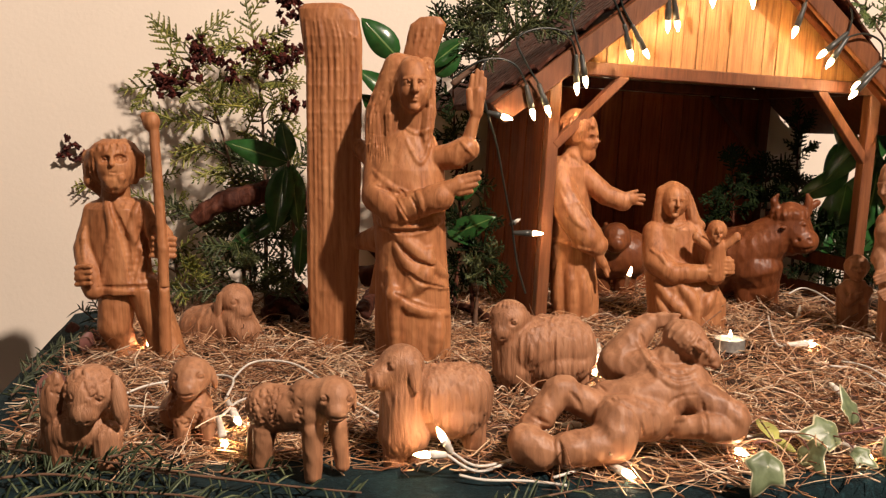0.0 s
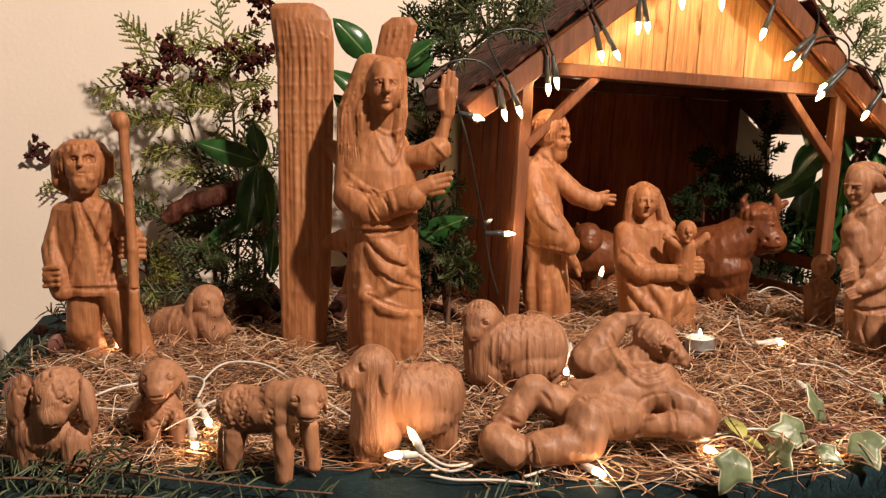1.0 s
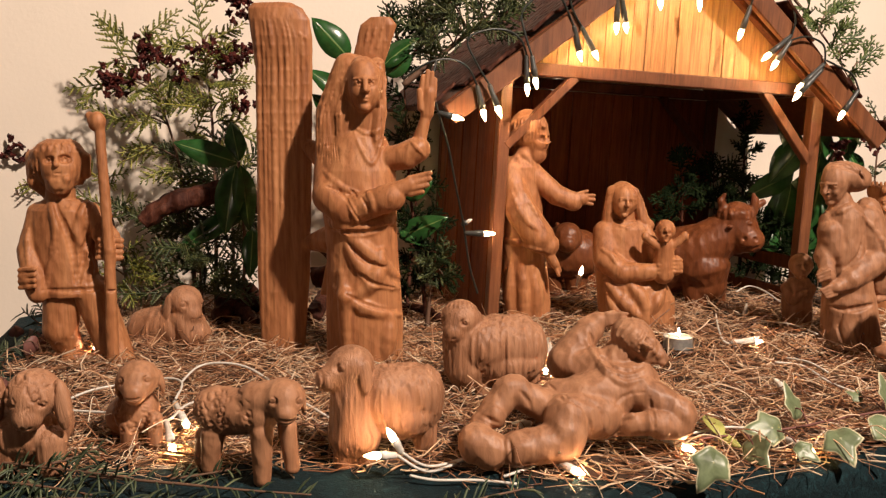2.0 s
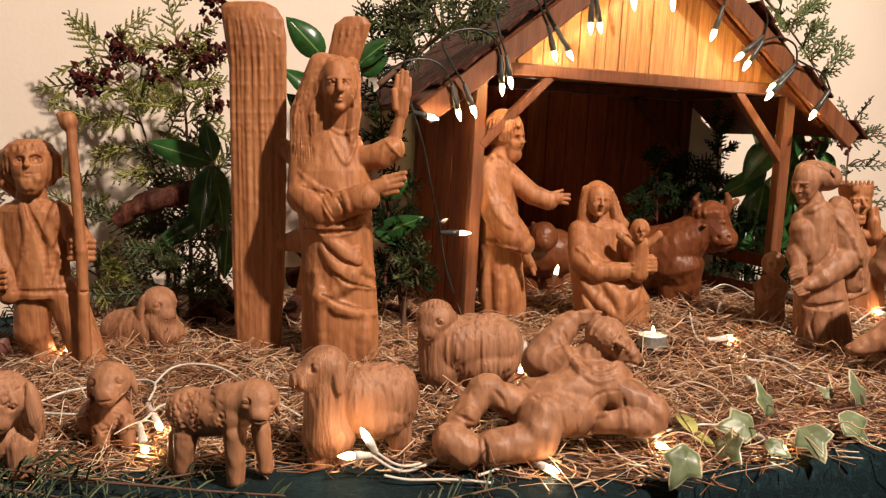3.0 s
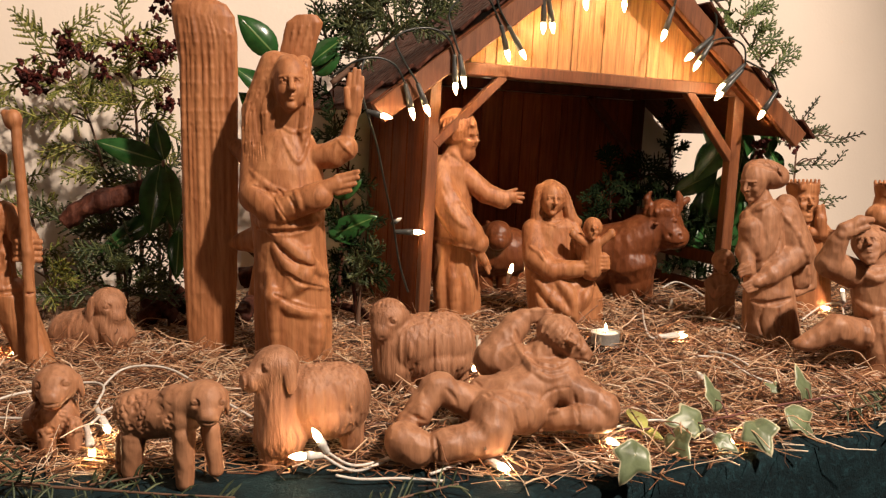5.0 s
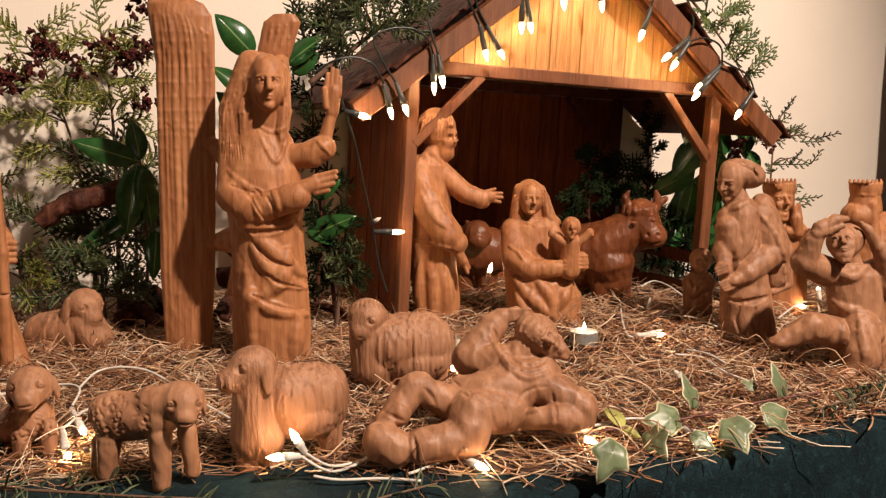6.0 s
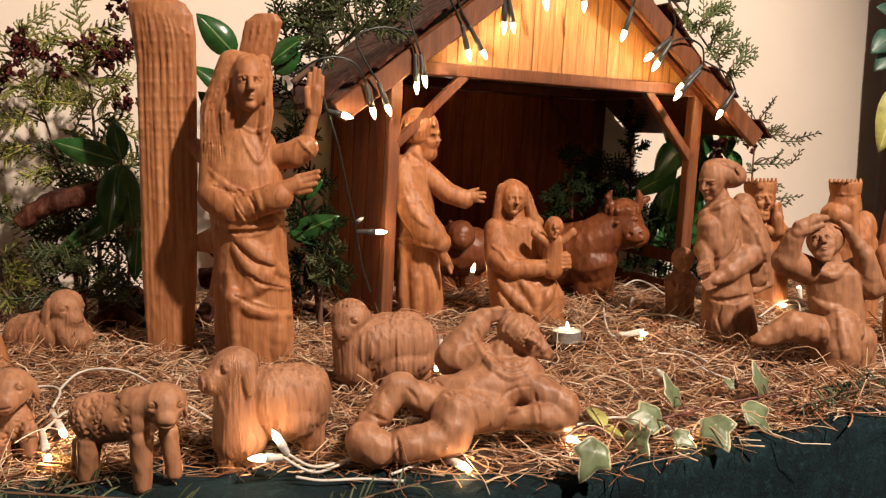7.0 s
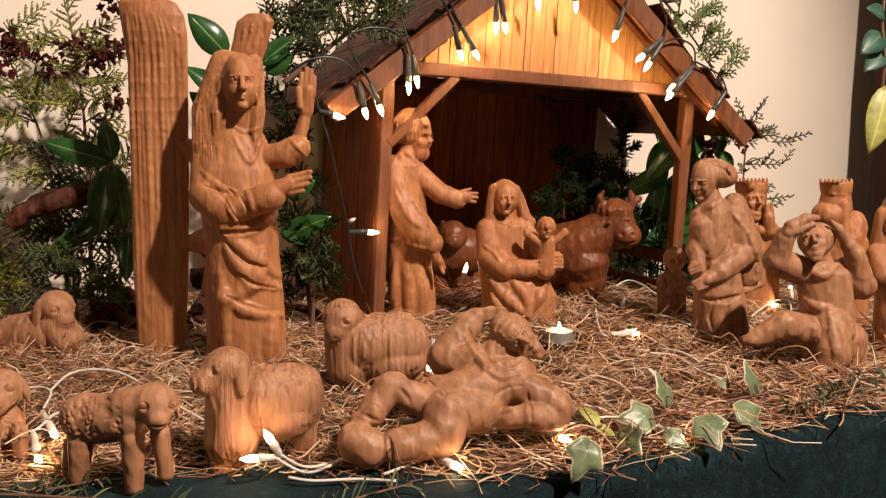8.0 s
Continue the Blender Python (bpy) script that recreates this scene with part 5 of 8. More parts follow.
c.ridge([(-0.0589, -0.0305, 0.1260), (-0.0442, -0.0440, 0.1157), (-0.0364, -0.0474, 0.1040)], 0.0034)
c.ridge([(-0.0383, -0.0186, 0.1620), (-0.0205, -0.0254, 0.1547), (-0.0023, -0.0203, 0.1625)], 0.0025)
c.head((-0.0247, -0.0120, 0.1935), 0.0239, 12, -2, 6, 0.95)
c.head((0.0306, -0.0520, 0.1510), 0.0136, 6, 4, 0, 1.05)
c.done(LINDEN, 0.0012, "carved wooden kneeling mother holding up a small child", "statue", "carved figures of the crib")

# ox
c = Carved("ox_statue", (0.413, 1.5, 0.0))
c.limb((-0.1348, 0.0450, 0.0731), 0.0579, (-0.0801, 0.0100, 0.0980), 0.0472)
c.limb((-0.0692, 0.0020, 0.1084), 0.0415, (-0.0315, -0.0080, 0.1391), 0.0320)
c.limb((-0.0724, 0.0000, 0.0722), 0.0452, (-0.0669, 0.0000, 0.0493), 0.0344)
c.limb((-0.0870, -0.0080, 0.0641), 0.0216, (-0.0831, -0.0080, 0.0183), 0.0181)
c.limb((-0.0505, 0.0120, 0.0613), 0.0200, (-0.0468, 0.0120, 0.0197), 0.0164)
c.limb((-0.0247, -0.0120, 0.1540), 0.0301, (-0.0117, -0.0260, 0.1274), 0.0229)
c.lump((-0.0078, -0.0280, 0.1241), (0.0237, 0.0246, 0.0211))
c.limb((-0.0460, -0.0060, 0.1279), 0.0304, (-0.0223, -0.0160, 0.1206), 0.0213)
c.limb((-0.0453, -0.0160, 0.1684), 0.0080, (-0.0518, -0.0180, 0.1854), 0.0062)
c.limb((-0.0518, -0.0180, 0.1854), 0.0062, (-0.0468, -0.0200, 0.1953), 0.0031)
c.limb((-0.0009, -0.0160, 0.1689), 0.0079, (0.0010, -0.0180, 0.1858), 0.0061)
c.limb((0.0010, -0.0180, 0.1858), 0.0061, (-0.0027, -0.0200, 0.1956), 0.0031)
c.limb((0.0006, -0.0100, 0.1718), 0.0071, (0.0162, -0.0100, 0.1826), 0.0053)
c.limb((-0.0482, -0.0040, 0.1474), 0.0080, (-0.0579, -0.0040, 0.1347), 0.0098)
c.ridge([(-0.0533, -0.0400, 0.1725), (-0.0527, -0.0460, 0.1653), (-0.0541, -0.0460, 0.1583)], 0.0039)
c.ridge([(-0.0465, -0.0400, 0.1725), (-0.0460, -0.0460, 0.1653), (-0.0474, -0.0460, 0.1583)], 0.0039)
c.ridge([(-0.0398, -0.0400, 0.1726), (-0.0393, -0.0460, 0.1654), (-0.0406, -0.0460, 0.1584)], 0.0039)
c.ridge([(-0.0331, -0.0400, 0.1727), (-0.0326, -0.0460, 0.1655), (-0.0339, -0.0460, 0.1585)], 0.0039)
c.ridge([(-0.0264, -0.0400, 0.1727), (-0.0259, -0.0460, 0.1655), (-0.0272, -0.0460, 0.1586)], 0.0039)
c.ridge([(-0.0197, -0.0400, 0.1728), (-0.0193, -0.0460, 0.1656), (-0.0206, -0.0460, 0.1586)], 0.0039)
c.ridge([(-0.0130, -0.0400, 0.1729), (-0.0126, -0.0460, 0.1657), (-0.0139, -0.0460, 0.1587)], 0.0039)
c.ridge([(-0.0063, -0.0400, 0.1730), (-0.0059, -0.0460, 0.1658), (-0.0072, -0.0460, 0.1588)], 0.0039)
c.lump((-0.0424, -0.0420, 0.1466), (0.0052, 0.0043, 0.0035), melt=0.001)
c.ridge([(-0.0511, -0.0460, 0.1487), (-0.0443, -0.0480, 0.1534), (-0.0360, -0.0460, 0.1498)], 0.0019)
c.lump((-0.0124, -0.0420, 0.1522), (0.0052, 0.0043, 0.0035), melt=0.001)
c.ridge([(-0.0212, -0.0460, 0.1543), (-0.0144, -0.0480, 0.1589), (-0.0062, -0.0460, 0.1553)], 0.0019)
c.groove([(-0.0294, -0.0560, 0.1154), (-0.0136, -0.0600, 0.1127), (0.0039, -0.0560, 0.1176)], 0.0022)
c.groove([(-0.0229, -0.0600, 0.1299), (-0.0194, -0.0600, 0.1265)], 0.0026)
c.groove([(-0.0063, -0.0600, 0.1302), (-0.0028, -0.0600, 0.1267)], 0.0026)
c.done(OXWOOD, 0.002, "carved reddish-brown wooden ox with curved horns", "statue", "carved figures of the crib")

# donkey
c = Carved("donkey_statue", (0.133, 1.62, 0.0))
c.limb((-0.0391, 0.0099, 0.0763), 0.0437, (0.0198, 0.0099, 0.0771), 0.0437)
c.limb((-0.0286, 0.0099, 0.0462), 0.0218, (-0.0274, 0.0099, -0.0098), 0.0179)
c.limb((0.0157, 0.0099, 0.0468), 0.0218, (0.0171, 0.0099, -0.0090), 0.0179)
c.limb((-0.0109, 0.0000, 0.0981), 0.0318, (-0.0036, -0.0248, 0.1114), 0.0258)
c.lump((-0.0046, -0.0397, 0.1016), (0.0179, 0.0179, 0.0159))
c.limb((-0.0141, -0.0099, 0.1172), 0.0060, (-0.0202, -0.0099, 0.1310), 0.0050)
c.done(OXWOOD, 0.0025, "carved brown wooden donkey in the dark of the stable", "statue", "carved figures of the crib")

# sheep with hanging ears
c = Carved("sheep_statue", (-0.421, 0.781, 0.0))
c.lump((0.0001, 0.0140, 0.0373), (0.0377, 0.0419, 0.0293))
c.lump((-0.0095, 0.0180, 0.0203), (0.0348, 0.0391, 0.0243))
c.limb((-0.0081, -0.0120, 0.0337), 0.0132, (-0.0096, -0.0120, 0.0097), 0.0112)
c.limb((0.0312, -0.0080, 0.0310), 0.0132, (0.0299, -0.0080, 0.0071), 0.0112)
c.sheep_head((0.0207, -0.0140, 0.0745), 0.0291, 4, -18, 0, 0)
c.lump((-0.0122, -0.0200, 0.0681), (0.0100, 0.0075, 0.0250), 14, melt=0.001)
c.lump((0.0469, -0.0160, 0.0676), (0.0080, 0.0070, 0.0230), -6, melt=0.001)
c.curls((0.0160, -0.0080, 0.0819), (0.0273, 0.0252, 0.0222), 46, 3, 0.0040)
c.ridge([(0.0043, -0.0200, 0.0984), (0.0085, -0.0320, 0.0972), (0.0155, -0.0400, 0.0912)], 0.0022)
c.ridge([(0.0138, -0.0200, 0.1002), (0.0188, -0.0320, 0.0975), (0.0246, -0.0400, 0.0915)], 0.0022)
c.ridge([(0.0232, -0.0200, 0.1020), (0.0290, -0.0320, 0.0978), (0.0337, -0.0400, 0.0917)], 0.0022)
c.ridge([(0.0324, -0.0200, 0.1007), (0.0392, -0.0320, 0.0981), (0.0428, -0.0400, 0.0920)], 0.0022)
c.ridge([(0.0417, -0.0200, 0.0994), (0.0494, -0.0320, 0.0984), (0.0519, -0.0400, 0.0923)], 0.0022)
c.wool(0.0014)
c.done(WOOLWOOD, 0.0011, "carved grey-brown wooden sheep with big hanging ears", "statue", "carved sheep")

# lamb facing the viewer
c = Carved("lamb_statue", (-0.343, 0.847, 0.0))
c.lump((-0.0015, 0.0060, 0.0343), (0.0222, 0.0222, 0.0222))
c.lump((-0.0164, 0.0240, 0.0245), (0.0215, 0.0283, 0.0193))
c.limb((-0.0037, -0.0080, 0.0274), 0.0093, (-0.0046, -0.0080, 0.0046), 0.0077)
c.limb((0.0212, -0.0080, 0.0299), 0.0082, (0.0209, -0.0080, 0.0055), 0.0071)
c.limb((-0.0307, 0.0340, 0.0053), 0.0086, (-0.0326, 0.0340, -0.0115), 0.0075)
c.sheep_head((0.0062, -0.0060, 0.0676), 0.0250, 8, 2, -3, 0.8, 0.8)
c.curls((0.0026, 0.0000, 0.0340), (0.0231, 0.0231, 0.0209), 60, 5, 0.0036)
c.done(WALNUT, 0.001, "small carved brown wooden lamb standing in the straw", "statue", "carved sheep")

# lamb in profile
c = Carved("lamb_statue", (-0.21, 0.766, 0.0))
c.limb((-0.0279, 0.0100, 0.0603), 0.0219, (0.0083, 0.0000, 0.0636), 0.0186)
c.lump((-0.0345, 0.0120, 0.0625), (0.0180, 0.0210, 0.0190))
c.limb((0.0045, 0.0000, 0.0732), 0.0166, (0.0264, -0.0040, 0.0776), 0.0155)
c.limb((0.0124, -0.0080, 0.0483), 0.0102, (0.0118, -0.0090, 0.0069), 0.0078)
c.limb((0.0311, 0.0060, 0.0481), 0.0084, (0.0350, 0.0060, 0.0122), 0.0069)
c.limb((-0.0331, 0.0020, 0.0432), 0.0109, (-0.0370, 0.0020, 0.0130), 0.0080)
c.limb((-0.0468, 0.0240, 0.0324), 0.0092, (-0.0501, 0.0240, 0.0104), 0.0077)
c.sheep_head((0.0317, -0.0060, 0.0774), 0.0222, 20, -6, 6, 1.0, 0.9)
c.curls((-0.0343, 0.0080, 0.0648), (0.0199, 0.0219, 0.0209), 64, 6, 0.0035)
c.curls((-0.0094, 0.0040, 0.0628), (0.0217, 0.0217, 0.0197), 40, 8, 0.0030)
c.done(WALNUT, 0.001, "carved brown wooden lamb with curled wool on the cloth", "statue", "carved sheep")

# large sheep
c = Carved("sheep_statue", (-0.112, 0.814, 0.0))
c.limb((0.0102, 0.0140, 0.0598), 0.0292, (0.0356, 0.0240, 0.0597), 0.0284)
c.lump((0.0474, 0.0280, 0.0556), (0.0180, 0.0222, 0.0306))
c.lump((0.0229, 0.0180, 0.0427), (0.0346, 0.0283, 0.0231))
c.limb((-0.0170, -0.0040, 0.0830), 0.0174, (-0.0145, -0.0020, 0.0293), 0.0217)
c.lump((-0.0138, 0.0000, 0.0286), (0.0238, 0.0228, 0.0197))
c.limb((-0.0216, -0.0040, 0.0244), 0.0124, (-0.0228, -0.0040, 0.0028), 0.0109)
c.limb((-0.0065, 0.0080, 0.0179), 0.0115, (-0.0056, 0.0080, 0.0005), 0.0100)
c.limb((0.0458, 0.0300, 0.0257), 0.0128, (0.0475, 0.0300, 0.0120), 0.0107)
c.sheep_head((-0.0169, -0.0040, 0.0924), 0.0255, -60, 0, 0, 0.9, 1.0, 1.35)
c.wool(0.0022, (200, 200, 20))
c.done(WOOLWOOD, 0.0011, "large carved wooden sheep with combed wool looking aside", "statue", "carved sheep")

# sheep behind
c = Carved("sheep_statue", (0.002, 1.036, 0.0))
c.limb((-0.0152, 0.0020, 0.0566), 0.0335, (0.0247, 0.0120, 0.0564), 0.0337)
c.lump((0.0365, 0.0140, 0.0482), (0.0234, 0.0260, 0.0325))
c.lump((0.0088, 0.0060, 0.0376), (0.0479, 0.0324, 0.0259))
c.limb((-0.0365, -0.0020, 0.0715), 0.0231, (-0.0316, -0.0020, 0.0320), 0.0258)
c.limb((-0.0134, -0.0040, 0.0198), 0.0129, (-0.0113, -0.0040, 0.0052), 0.0116)
c.limb((0.0384, 0.0140, 0.0195), 0.0130, (0.0413, 0.0140, 0.0028), 0.0118)
c.limb((-0.0316, 0.0060, 0.0177), 0.0104, (-0.0315, 0.0060, 0.0029), 0.0091)
c.sheep_head((-0.0397, -0.0080, 0.0898), 0.0274, -24, -10, 4, 0.8, 0.9)
c.ridge([(-0.0501, -0.0240, 0.1148), (-0.0528, -0.0340, 0.1098), (-0.0549, -0.0400, 0.1034)], 0.0020)
c.ridge([(-0.0464, -0.0240, 0.1149), (-0.0484, -0.0340, 0.1099), (-0.0500, -0.0400, 0.1036)], 0.0020)
c.ridge([(-0.0426, -0.0240, 0.1150), (-0.0441, -0.0340, 0.1100), (-0.0451, -0.0400, 0.1037)], 0.0020)
c.ridge([(-0.0389, -0.0240, 0.1151), (-0.0398, -0.0340, 0.1101), (-0.0401, -0.0400, 0.1038)], 0.0020)
c.ridge([(-0.0351, -0.0240, 0.1151), (-0.0355, -0.0340, 0.1102), (-0.0352, -0.0400, 0.1039)], 0.0020)
c.ridge([(-0.0314, -0.0240, 0.1152), (-0.0311, -0.0340, 0.1103), (-0.0303, -0.0400, 0.1040)], 0.0020)
c.ridge([(-0.0277, -0.0240, 0.1153), (-0.0268, -0.0340, 0.1103), (-0.0254, -0.0400, 0.1041)], 0.0020)
c.wool(0.0024, (150, 150, 16))
c.done(WOOLWOOD, 0.0011, "carved wooden sheep with long combed wool in the straw", "statue", "carved sheep")

# resting lamb
c = Carved("lamb_statue", (-0.464, 1.24, 0.0))
c.limb((-0.0228, 0.0160, 0.0208), 0.0275, (0.0203, 0.0080, 0.0277), 0.0305)
c.limb((0.0388, -0.0020, 0.0384), 0.0238, (0.0502, -0.0040, 0.0189), 0.0222)
c.lump((-0.0074, 0.0140, 0.0092), (0.0404, 0.0324, 0.0194))
c.sheep_head((0.0403, -0.0040, 0.0631), 0.0292, 52, -12, 0, 1.0, 1.1)
c.wool(0.0013, (150, 150, 20))
c.done(WOOLWOOD, 0.0013, "carved grey-brown wooden lamb lying behind the shepherd", "statue", "carved sheep")

# sleeping shepherd
c = Carved("reclining_shepherd_statue", (0.076, 0.814, 0.0))
c.limb((-0.0913, -0.0140, 0.0286), 0.0171, (-0.0787, -0.0160, 0.0204), 0.0180, melt=0.002)
c.lump((-0.0952, -0.0160, 0.0250), (0.0120, 0.0150, 0.0170), melt=0.002)
c.limb((-0.0554, -0.0160, 0.0228), 0.0165, (-0.0121, -0.0040, 0.0258), 0.0186, melt=0.002)
c.limb((-0.0121, -0.0020, 0.0324), 0.0202, (-0.0096, 0.0080, 0.0448), 0.0214, melt=0.002)
c.limb((-0.0096, 0.0080, 0.0448), 0.0214, (0.0217, 0.0260, 0.0420), 0.0228, melt=0.002)
c.limb((-0.0876, 0.0020, 0.0410), 0.0102, (-0.0755, 0.0020, 0.0467), 0.0117, melt=0.002)
c.limb((-0.0785, 0.0080, 0.0462), 0.0133, (-0.0613, 0.0180, 0.0665), 0.0145, melt=0.002)
c.limb((-0.0633, 0.0180, 0.0643), 0.0145, (-0.0561, 0.0200, 0.0671), 0.0140, melt=0.002)
c.limb((-0.0572, 0.0180, 0.0650), 0.0139, (-0.0216, 0.0240, 0.0466), 0.0166, melt=0.002)
c.limb((-0.0163, 0.0360, 0.0570), 0.0158, (0.0069, 0.0340, 0.0529), 0.0209, melt=0.002)
c.limb((0.0058, 0.0340, 0.0529), 0.0241, (0.0337, 0.0440, 0.0572), 0.0264, melt=0.002)
c.limb((0.0313, 0.0460, 0.0608), 0.0254, (0.0598, 0.0540, 0.0648), 0.0223, melt=0.002)
c.lump((0.0225, 0.0340, 0.0448), (0.0272, 0.0251, 0.0209), melt=0.002)
c.limb((0.0605, 0.0440, 0.0580), 0.0200, (0.0966, 0.0320, 0.0425), 0.0155, melt=0.002)
c.lump((0.0967, 0.0320, 0.0404), (0.0166, 0.0166, 0.0166), melt=0.002)
c.limb((0.0966, 0.0300, 0.0324), 0.0145, (0.0779, 0.0220, 0.0346), 0.0144, melt=0.002)
c.limb((0.0685, 0.0180, 0.0377), 0.0118, (0.0489, 0.0200, 0.0342), 0.0103, melt=0.002)
c.limb((0.0503, 0.0150, 0.0450), 0.0036, (0.0292, 0.0200, 0.0367), 0.0026, melt=0.001)
c.limb((0.0505, 0.0150, 0.0403), 0.0036, (0.0313, 0.0200, 0.0325), 0.0026, melt=0.001)
c.limb((0.0506, 0.0150, 0.0355), 0.0036, (0.0335, 0.0200, 0.0283), 0.0026, melt=0.001)
c.limb((0.0508, 0.0150, 0.0307), 0.0036, (0.0357, 0.0200, 0.0241), 0.0026, melt=0.001)
c.groove([(0.0669, 0.0000, 0.0604), (0.0686, -0.0040, 0.0484), (0.0695, 0.0000, 0.0304)], 0.0017)
c.limb((0.0196, 0.0620, 0.0762), 0.0204, (-0.0073, 0.0700, 0.0782), 0.0174, melt=0.002)
c.limb((-0.0063, 0.0700, 0.0816), 0.0179, (0.0167, 0.0820, 0.1083), 0.0142, melt=0.002)
c.limb((0.0156, 0.0820, 0.1071), 0.0131, (0.0252, 0.0840, 0.1170), 0.0098, melt=0.002)
c.limb((0.0263, 0.0840, 0.1170), 0.0077, (0.0401, 0.0840, 0.1229), 0.0060, melt=0.002)
c.limb((0.0336, 0.0800, 0.1247), 0.0027, (0.0526, 0.0760, 0.1265), 0.0022, melt=0.001)
c.limb((0.0337, 0.0800, 0.1214), 0.0027, (0.0506, 0.0760, 0.1237), 0.0022, melt=0.001)
c.limb((0.0338, 0.0800, 0.1180), 0.0027, (0.0486, 0.0760, 0.1209), 0.0022, melt=0.001)
c.limb((0.0339, 0.0800, 0.1147), 0.0027, (0.0466, 0.0760, 0.1181), 0.0022, melt=0.001)
c.limb((0.0407, 0.0640, 0.0845), 0.0172, (0.0538, 0.0660, 0.0964), 0.0161, melt=0.002)
c.lump((0.0574, 0.0680, 0.1048), (0.0225, 0.0215, 0.0193), 30)
c.head((0.0615, 0.0600, 0.1014), 0.0229, 14, 8, -52, 0.95, 0.7)
c.ridge([(0.0439, 0.0400, 0.1325), (0.0355, 0.0360, 0.1248), (0.0345, 0.0340, 0.1147)], 0.0016)
c.ridge([(0.0486, 0.0400, 0.1300), (0.0392, 0.0360, 0.1212), (0.0372, 0.0340, 0.1116)], 0.0016)
c.ridge([(0.0532, 0.0400, 0.1275), (0.0428, 0.0360, 0.1176), (0.0398, 0.0340, 0.1085)], 0.0016)
c.ridge([(0.0579, 0.0400, 0.1249), (0.0465, 0.0360, 0.1140), (0.0425, 0.0340, 0.1054)], 0.0016)
c.ridge([(0.0625, 0.0400, 0.1224), (0.0502, 0.0360, 0.1103), (0.0451, 0.0340, 0.1022)], 0.0016)
c.ridge([(0.0672, 0.0400, 0.1199), (0.0539, 0.0360, 0.1067), (0.0477, 0.0340, 0.0991)], 0.0016)
c.ridge([(0.0718, 0.0400, 0.1173), (0.0575, 0.0360, 0.1031), (0.0504, 0.0340, 0.0960)], 0.0016)
c.ridge([(0.0112, 0.0500, 0.1038), (0.0190, 0.0340, 0.0920), (0.0283, 0.0240, 0.0801), (0.0461, 0.0200, 0.0713), (0.0690, 0.0260, 0.0755)], 0.0032)
c.ridge([(0.0218, 0.0400, 0.0904), (0.0315, 0.0260, 0.0818), (0.0482, 0.0220, 0.0771), (0.0658, 0.0260, 0.0806)], 0.0021)
c.groove([(0.0162, 0.0500, 0.1093), (0.0228, 0.0400, 0.0937), (0.0319, 0.0300, 0.0860), (0.0487, 0.0260, 0.0812), (0.0643, 0.0300, 0.0837)], 0.0016)
c.groove([(-0.0683, -0.0450, 0.0536), (-0.0635, -0.0520, 0.0394), (-0.0589, -0.0400, 0.0149)], 0.0019)
c.groove([(-0.0906, -0.0150, 0.0518), (-0.0791, -0.0200, 0.0467), (-0.0697, -0.0240, 0.0422)], 0.0017)
c.groove([(-0.0008, 0.0000, 0.0613), (0.0078, -0.0140, 0.0512), (0.0133, -0.0060, 0.0295)], 0.0015)
c.groove([(0.0140, 0.0000, 0.0597), (0.0212, -0.0080, 0.0497), (0.0233, -0.0040, 0.0312)], 0.0015)
c.groove([(-0.0110, 0.0100, 0.0662), (-0.0028, 0.0000, 0.0613), (0.0062, 0.0000, 0.0584)], 0.0015)
c.groove([(-0.0314, 0.0080, 0.0715), (-0.0165, 0.0040, 0.0648), (-0.0078, 0.0000, 0.0632)], 0.0015)
c.groove([(0.0343, 0.0100, 0.0530), (0.0434, 0.0060, 0.0608), (0.0626, 0.0040, 0.0642)], 0.0015)
c.groove([(-0.0520, -0.0060, 0.0689), (-0.0460, -0.0080, 0.0624), (-0.0417, -0.0060, 0.0515)], 0.0015)
c.gouge, c.gouge_width = 0.0014, 0.010
c.done(WALNUT, 0.0013, "carved wooden shepherd lying asleep with one arm overhead", "statue", "carved figures of the crib")

# child
c = Carved("child_statue", (0.436, 1.365, 0.0))
c.lump((0.0151, 0.0000, 0.1018), (0.0175, 0.0159, 0.0175))
c.lump((0.0113, -0.0067, 0.0994), (0.0133, 0.0117, 0.0142))
c.limb((0.0147, 0.0000, 0.0870), 0.0075, (0.0143, 0.0000, 0.0757), 0.0092)
c.robe(((0.0140, 0.0000, 0.0827), 0.0133, 0.0100), ((0.0127, 0.0000, 0.0722), 0.0217, 0.0150), ((0.0118, 0.0000, 0.0476), 0.0225, 0.0167), ((0.0137, 0.0000, 0.0212), 0.0217, 0.0167), ((0.0160, 0.0000, -0.0161), 0.0225, 0.0175))
c.limb((-0.0062, -0.0050, 0.0680), 0.0083, (0.0005, -0.0133, 0.0503), 0.0075)
c.limb((0.0005, -0.0133, 0.0503), 0.0067, (0.0124, -0.0184, 0.0616), 0.0058)
c.limb((0.0305, -0.0050, 0.0677), 0.0075, (0.0222, -0.0133, 0.0544), 0.0067)
c.limb((0.0032, -0.0200, 0.0637), 0.0025, (0.0186, -0.0200, 0.0670), 0.0025)
c.limb((0.0033, -0.0200, 0.0594), 0.0025, (0.0188, -0.0200, 0.0618), 0.0025)
c.ridge([(0.0001, -0.0167, 0.0336), (0.0026, -0.0175, 0.0075), (0.0015, -0.0175, -0.0100)], 0.0025)
c.ridge([(0.0155, -0.0175, 0.0336), (0.0180, -0.0184, 0.0075), (0.0178, -0.0184, -0.0100)], 0.0025)
c.head((0.0147, -0.0040, 0.1001), 0.0189, -6, 4, 0, 1.05)
c.done(WALNUT, 0.0012, "small carved wooden child standing close to the woman", "statue", "carved figures of the crib")

